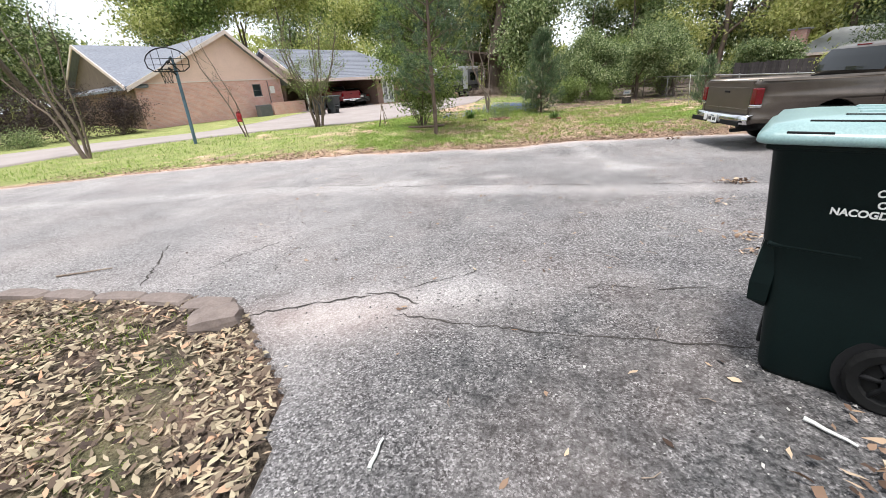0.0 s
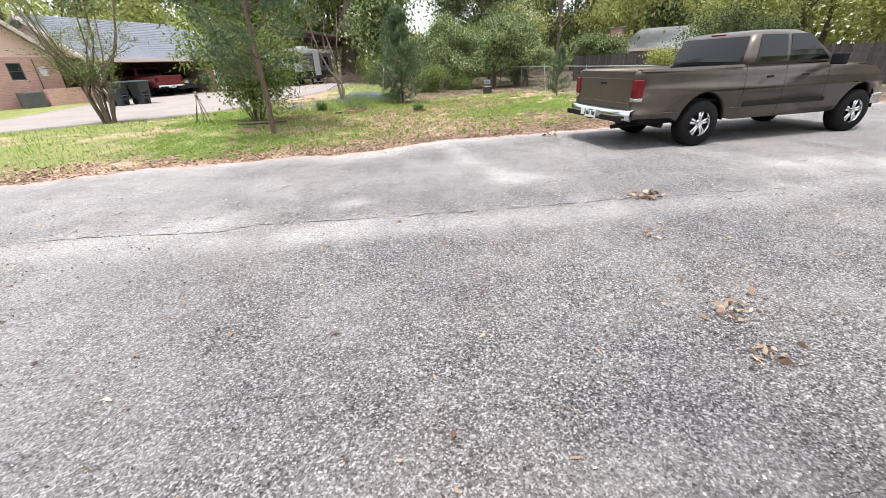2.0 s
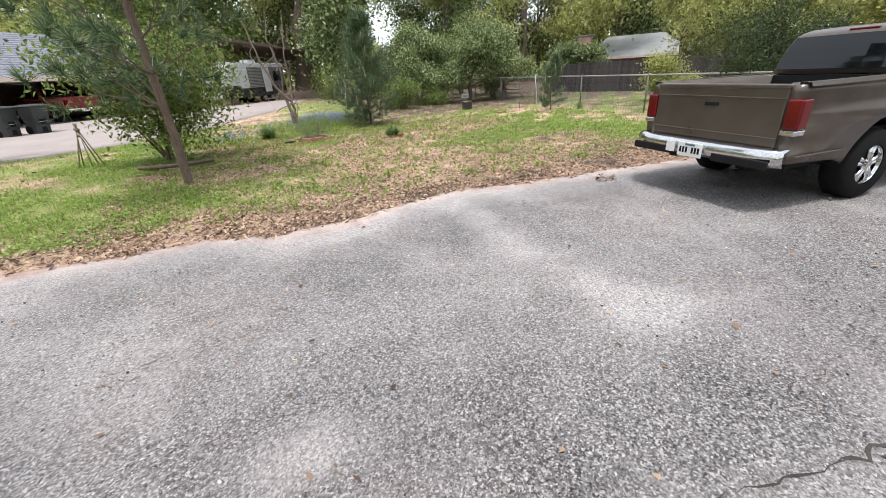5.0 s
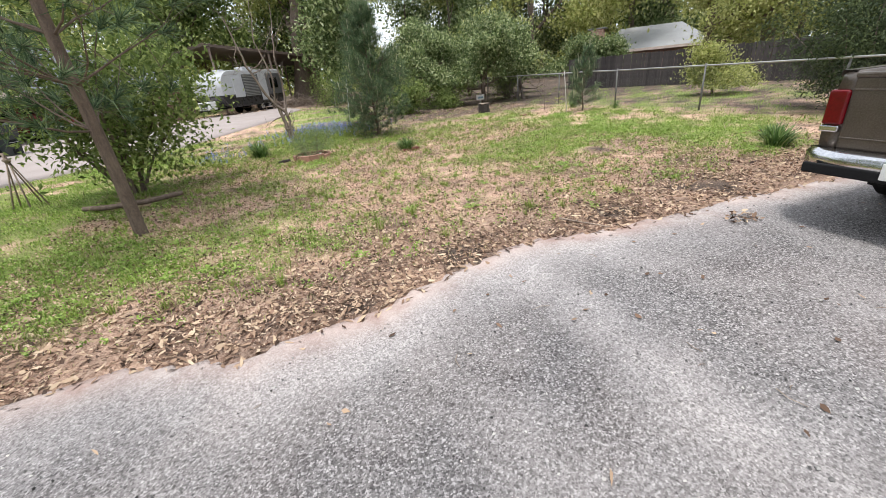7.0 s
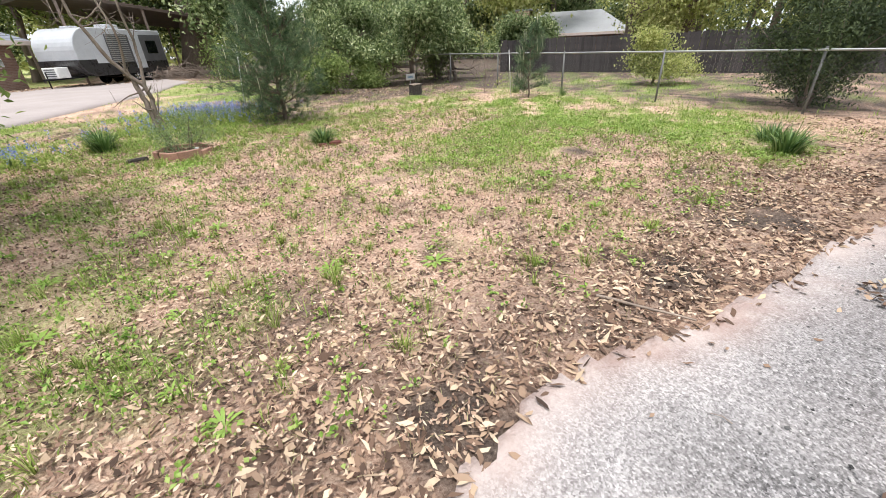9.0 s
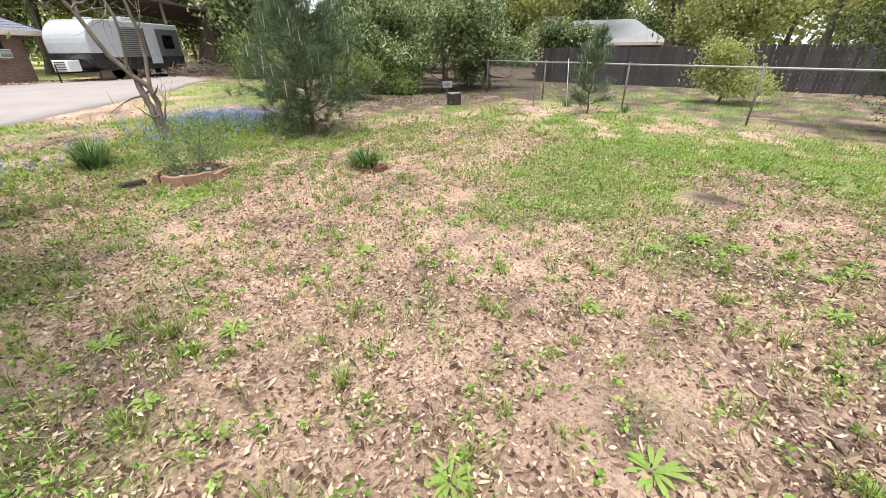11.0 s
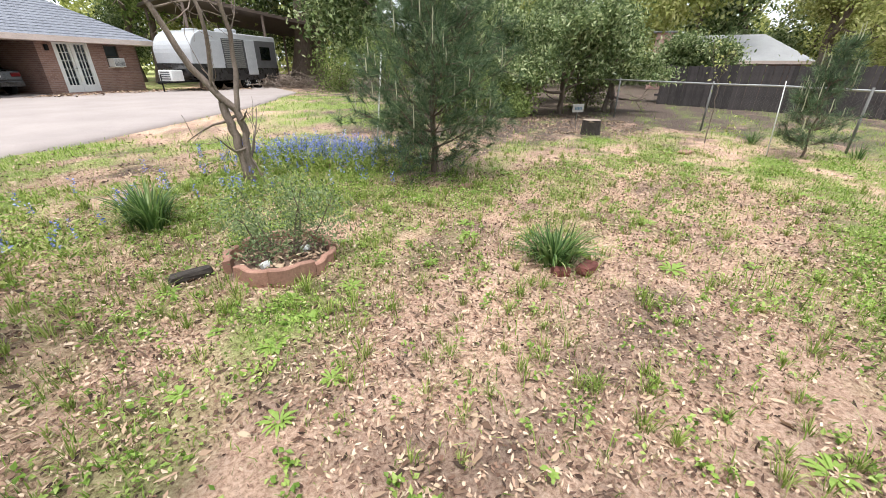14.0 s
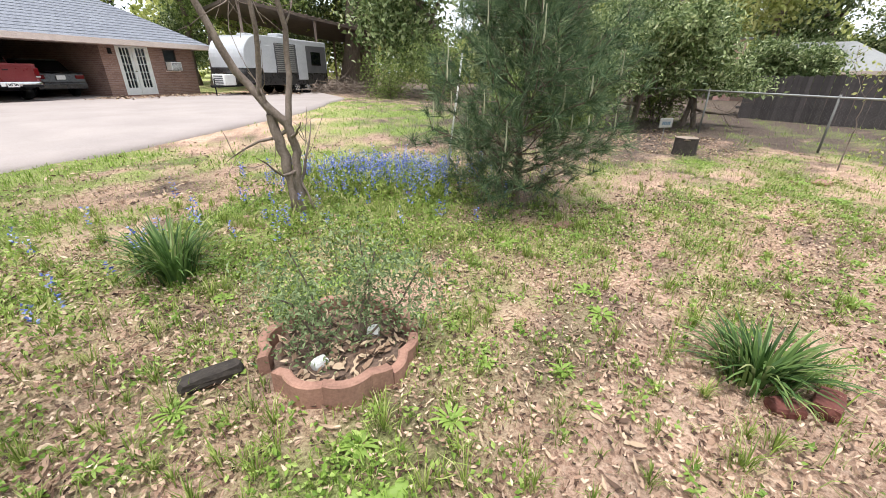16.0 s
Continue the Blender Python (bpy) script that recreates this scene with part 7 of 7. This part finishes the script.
def on_yard(x, y, pad=0.0):
    edge = (y > drive_far(x) + pad)
    ring = (x - 2.79) ** 2 + (y - 17.47) ** 2 > 0.42 ** 2
    return edge & ring & off_concrete(x, y)


def off_concrete(x, y):
    A = np.array(CONC_NEAR)
    lim = np.interp(x, A[:, 0], A[:, 1])
    inside = (x > -19) & (x < 5) & (y > lim - 0.05)
    return ~inside


def grass():
    rng = np.random.RandomState(21)
    cx, cy = scatter(rng, 3200, -0.8, 10.5, 10.9, 20.5, lambda x, y: on_yard(x, y, 0.35) * (0.12 + 0.5 * fbm(x, y, 63, 0.45) + 0.45 * smooth(15.5, 17.0, y) * (1 - smooth(4.0, 7.5, x))))
    k = np.repeat(np.arange(len(cx)), rng.randint(9, 46, len(cx)))
    a, q = rng.uniform(0, 6.283, len(k)), np.abs(rng.normal(size=len(k))) * (0.014 + 0.028 * rng.rand(len(cx))[k])
    x, y = cx[k] + q * np.cos(a), cy[k] + q * np.sin(a)
    tall = (0.05 + 0.09 * rng.rand(len(cx)) ** 2)[k][:, None]
    tagged(part("grass_clumps", blades(np.stack([x, y, ground_z(x, y) - 0.004], 1), tall, 0.0055, rng, 0.7, a), M_CLUMP, None), "small upright clumps of fresh green grass in litter", "grass", kind="stuff")
    for nm, mtl, n, area, h, w, keep in (
        ("lawn_grass", M_GRASS, 290000, (-3.0, 12.5, 10.0, 24.0), 0.055, 0.006, lambda x, y: on_yard(x, y) * (grass_cover(x, y) ** 1.3) * np.clip(1.25 - (y - 10) / 18, 0.3, 1)),
        ("far_lawn_grass", M_GRASS, 100000, (-13.0, 22.0, 10.0, 38.0), 0.085, 0.012, lambda x, y: on_yard(x, y) * grass_cover(x, y) * ((x < -3) | (y > 22) | (x > 11))),
        ("dry_grass", M_STRAW, 110000, (-2.0, 12.5, 10.4, 22.0), 0.045, 0.004, lambda x, y: on_yard(x, y) * 0.55 * (1 - 0.6 * grass_cover(x, y))),
        ("tuft_grass", M_GRASS, 40000, (-0.5, 9.0, 10.8, 19.0), 0.075, 0.005, lambda x, y: on_yard(x, y, 0.3) * (fbm(x, y, 67, 2.1) > 0.66) * 0.8),
        ("tall_grass", M_GRASS, 16000, (-2.5, 12.0, 11.5, 21.5), 0.15, 0.006, lambda x, y: on_yard(x, y) * (fbm(x, y, 61, 0.9) > 0.60) * (0.25 + 0.6 * grass_cover(x, y))),
        ("bed_grass", M_CLUMP, 26000, (-5.5, -1.0, -0.5, 2.9), 0.05, 0.005, lambda x, y: (y < drive_near(x) - 0.1) * (fbm(x, y, 62, 0.9) > 0.52) * 0.8),
    ):
        x, y = scatter(rng, n, *area, keep)
        P = np.stack([x, y, ground_z(x, y) - 0.004], 1)
        hh = h * (0.6 + 0.8 * fbm(x, y, 64, 0.6))[:, None]
        tagged(part(nm, blades(P, hh, w, rng, 0.8), mtl, None), {"lawn_grass": "short patchy green lawn grass", "far_lawn_grass": "rough green grass further off", "dry_grass": "short dry straw-coloured grass", "tall_grass": "sparse taller green grass stalks", "tuft_grass": "small scattered green grass tufts in litter", "bed_grass": "thin green grass among bed leaves"}[nm], "grass", kind="stuff")


def flat_leaves(x, y, z, length, width, rng, tilt=0.35):
    """Fallen oak leaves: curled six-cornered blades lying on the ground."""
    n = len(x)
    a = rng.uniform(0, 6.283, n)
    d = np.stack([np.cos(a), np.sin(a), rng.normal(size=n) * tilt * 0.5], 1)
    s = np.stack([-np.sin(a), np.cos(a), rng.normal(size=n) * tilt], 1)
    u = np.cross(d, s)
    L = (length * rng.uniform(0.55, 1.25, n))[:, None]
    W = (width * rng.uniform(0.6, 1.25, n))[:, None]
    cur = (rng.uniform(-0.35, 0.7, n))[:, None]
    P = np.stack([x, y, z], 1) + np.array([0, 0, 0.004]) + np.abs(rng.normal(size=(n, 1))) * np.array([[0, 0, 0.006]])
    j = rng.uniform(0.18, 0.62, (4, n, 1))
    pts = [P - d * L * 0.5 + u * W * 0.2 * cur, P - d * L * 0.12 + s * W * j[0] + u * W * cur * 0.6, P + d * L * 0.2 + s * W * j[1] + u * W * cur * 0.6, P + d * L * 0.5 + s * W * (j[2] - 0.4) + u * W * 0.9 * cur, P + d * L * 0.2 - s * W * j[2] + u * W * cur * 0.6, P - d * L * 0.12 - s * W * j[3] + u * W * cur * 0.6]
    V = np.stack(pts, 1)
    g = z[:, None]
    V[:, :, 2] = np.maximum(V[:, :, 2], g + 0.002)
    i = np.arange(n)[:, None] * 6
    F = np.concatenate([i + np.array([q]) for q in ((0, 1, 5), (1, 2, 5), (2, 4, 5), (2, 3, 4))])
    return mesh_from("fallen_leaf", V.reshape(-1, 3), F)


def litter():
    rng = np.random.RandomState(33)

    def dens(x, y):
        e = y - drive_far(x)
        v = 0.9 * np.exp(-((e - 0.9) / 1.3) ** 2) + 0.24 + 0.7 * bump2(x, y, 10.0, 23.8, 4.5, 2.5) + 0.5 * bump2(x, y, 1.0, 17.5, 1.0, 1.2) + 0.6 * bump2(x, y, 0.0, 21.3, 2.5, 2.2)
        v = v * (0.35 + 1.1 * fbm(x, y, 71, 0.5)) * (1 - 0.55 * grass_cover(x, y))
        return np.clip(v, 0, 1) * on_yard(x, y, -0.03)
    for nm, n, area, L, W, keep, lab in (
        ("yard_leaf_litter", 84000, (-5.0, 13.0, 9.9, 25.0), 0.070, 0.022, dens, "dry tan oak leaves scattered over the yard"),
        ("edge_leaf_litter", 16500, (-10.0, 9.0, 9.4, 12.2), 0.082, 0.026, lambda x, y: on_yard(x, y, -0.12) * (0.75 + 0.25 * smooth(-1, 2, x)) * np.exp(-((y - drive_far(x) - 0.4) / 0.7) ** 2), "dry brown oak leaves drifted along asphalt edge"),
        ("leaf_crumbs", 165000, (-1.0, 9.0, 10.0, 19.4), 0.033, 0.0125, lambda x, y: on_yard(x, y) * (0.45 + 0.5 * fbm(x, y, 73, 0.8)), "crumbled brown leaf fragments and bark chips"),
        ("bed_leaf_litter", 34000, (-6.0, -0.8, -1.0, 3.1), 0.075, 0.025, lambda x, y: np.exp(-(np.maximum(y - drive_near(x) + 0.03, 0) / 0.06) ** 2) * (0.3 + 0.7 * smooth(0.36, 0.62, fbm(x, y, 76, 0.8))), "thick layer of dry tan oak leaves in bed"),
    ):
        x, y = scatter(rng, n, *area, keep)
        m = flat_leaves(x, y, ground_z(x, y) + (0.024 if nm == "bed_leaf_litter" else 0.006), L, W, rng, 0.75 if nm == "leaf_crumbs" else 0.5)
        tagged(part(nm, m, {"leaf_crumbs": M_CRUMB, "bed_leaf_litter": M_BEDLEAF}.get(nm, M_DRYLEAF), None), lab, "leaf litter", kind="stuff")
    x, y = scatter(rng, 9000, -5.0, 3.0, 35.0, 42.0, lambda x, y: np.exp(-((y - 40.2 - 0.85 * x * (x < 0)) / 1.0) ** 2) * fbm(x, y, 75, 0.4))
    tagged(part("apron_leaf_litter", flat_leaves(x, y, ground_z(x, y) + 0.06, 0.13, 0.06, rng, 0.5), M_DRYLEAF, None), "brown leaves blown along the house wall", "leaf litter", kind="stuff")
    # singles on the asphalt and small drifts
    x, y = scatter(rng, 1500, -3.0, 10.0, 0.3, 10.0, lambda x, y: (y > drive_near(x)) * (y < drive_far(x)) * 0.35)
    tagged(part("scattered_leaves", flat_leaves(x, y, ground_z(x, y) + 0.016, 0.055, 0.024, rng), M_DRYLEAF, None), "single dry leaves scattered on the asphalt", "leaves", kind="stuff")
    for cx, cy, n, s in ((4.37, 5.5, 70, 0.12), (3.05, 3.5, 24, 0.12), (2.75, 3.1, 16, 0.08), (1.75, 0.95, 60, 0.2), (5.75, 9.52, 46, 0.10), (3.5, 4.6, 10, 0.06)):
        x, y = rng.normal(cx, s, n), rng.normal(cy, s * 0.6, n)
        tagged(part("leaf_heap", flat_leaves(x, y, ground_z(x, y) + 0.018 + np.abs(rng.normal(size=n)) * 0.015, 0.07, 0.03, rng, 0.7), M_DRYLEAF, None), "small drift of dry brown leaves on asphalt", "leaves", "leaf heaps on the asphalt", kind="stuff")
    a, q = rng.uniform(0, 6.283, 320), np.sqrt(rng.uniform(0, 1, 320)) * 0.36
    x, y = 2.79 + q * np.cos(a), 17.47 + q * np.sin(a)
    tagged(part("planter_leaves", flat_leaves(x, y, ground_z(x, y) + 0.035 + rng.uniform(0, 0.02, 320), 0.07, 0.024, rng, 0.6), M_DRYLEAF, None), "dry leaves and mulch inside the planter ring", "leaves", kind="stuff")
    # twigs and stones on the asphalt
    lines = []
    for _ in range(130):
        x, y = rng.uniform(-3, 9), rng.uniform(0.5, 10)
        if y < drive_near(x) or y > drive_far(x):
            continue
        a, L = rng.uniform(0, 6.28), rng.uniform(0.04, 0.16)
        g = gz(x, y) + 0.019
        lines.append([(np.array([x, y, g]), 0.003), (np.array([x + L * 0.5 * math.cos(a), y + L * 0.5 * math.sin(a), g + 0.003]), 0.003), (np.array([x + L * math.cos(a + 0.3), y + L * math.sin(a + 0.3), g]), 0.002)])
    tagged(part("twigs", tubes(lines, 4), M_TWIG, None), "small twigs strewn on the asphalt", "twigs", kind="stuff")
    for k, (x, y, a, L) in enumerate(((-3.75, 3.75, 15, 0.5), (1.62, 1.2, -60, 0.18), (0.0 - 0.36, 1.25, 75, 0.16), (4.5, 10.38, -67, 0.55))):
        q = [(np.array([i * L / 5 - L / 2, 0.003 * math.sin(i * 2), 0.026]), 0.011 - 0.001 * i) for i in range(6)]
        tagged(new_at(part("stick", tubes([q], 6), M_TWIG if k in (0, 3) else M_WHITE_ROD, None), at(x, y, a)), "short broken stick lying on asphalt", "stick")
    n = 26000
    x, y = scatter(rng, n, -3, 7, 0.2, 9.8, lambda x, y: (y > drive_near(x)) * (y < drive_far(x)) * fbm(x, y, 81, 0.5))
    s = (0.0035 + 0.007 * rng.rand(len(x)) ** 2.5)[:, None, None]
    base = np.array([[1, 0, 0], [0, 1, 0], [-1, 0, 0], [0, -1, 0], [0, 0, 0.9], [0, 0, -0.4]])
    V = np.stack([x, y, ground_z(x, y) + 0.017], 1)[:, None] + s * (base[None] + rng.normal(size=(len(x), 6, 3)) * 0.25)
    i = np.arange(len(x))[:, None] * 6
    F = np.concatenate([i + np.array([q]) for q in ((0, 1, 4), (1, 2, 4), (2, 3, 4), (3, 0, 4), (1, 0, 5), (2, 1, 5), (3, 2, 5), (0, 3, 5))])
    tagged(part("loose_gravel", mesh_from("pebble", V.reshape(-1, 3), F), M_PEBBLE, None), "loose small stones lying on worn asphalt", "gravel", kind="stuff")



def ground_ivy():
    """Low broad-leaved green growth in the damp patches."""
    rng = np.random.RandomState(44)
    x, y = scatter(rng, 190000, -2.5, 12.5, 10.6, 21.0, lambda x, y: on_yard(x, y, 0.2) * np.clip(grass_cover(x, y) - 0.22, 0, 1) * (fbm(x, y, 66, 1.2) > 0.40) * 1.1)
    P = np.stack([x, y, ground_z(x, y) + rng.uniform(0.008, 0.05, len(x))], 1)
    cx, cy = scatter(rng, 2600, -1.0, 9.5, 10.7, 19.5, lambda x, y: on_yard(x, y, 0.25) * (0.3 + 0.7 * fbm(x, y, 68, 0.5)))
    k = rng.randint(0, len(cx), 22000)
    r = np.abs(rng.normal(size=len(k))) * (0.03 + 0.05 * ((k * 37 % 11) / 11))
    a = rng.uniform(0, 6.283, len(k))
    x, y = cx[k] + r * np.cos(a), cy[k] + r * np.sin(a)
    Q = np.stack([x, y, ground_z(x, y) + rng.uniform(0.006, 0.06, len(k)) * (1 - np.clip(r * 6, 0, 0.8))], 1)
    P = np.concatenate([P, Q])
    tagged(part("ground_ivy", leaves(P, 0.034, 0.022, rng, 0.0, 1.2), M_WEED, None), "low bright green broad-leaved growth", "weeds", kind="stuff")


grass()
litter()
ground_ivy()
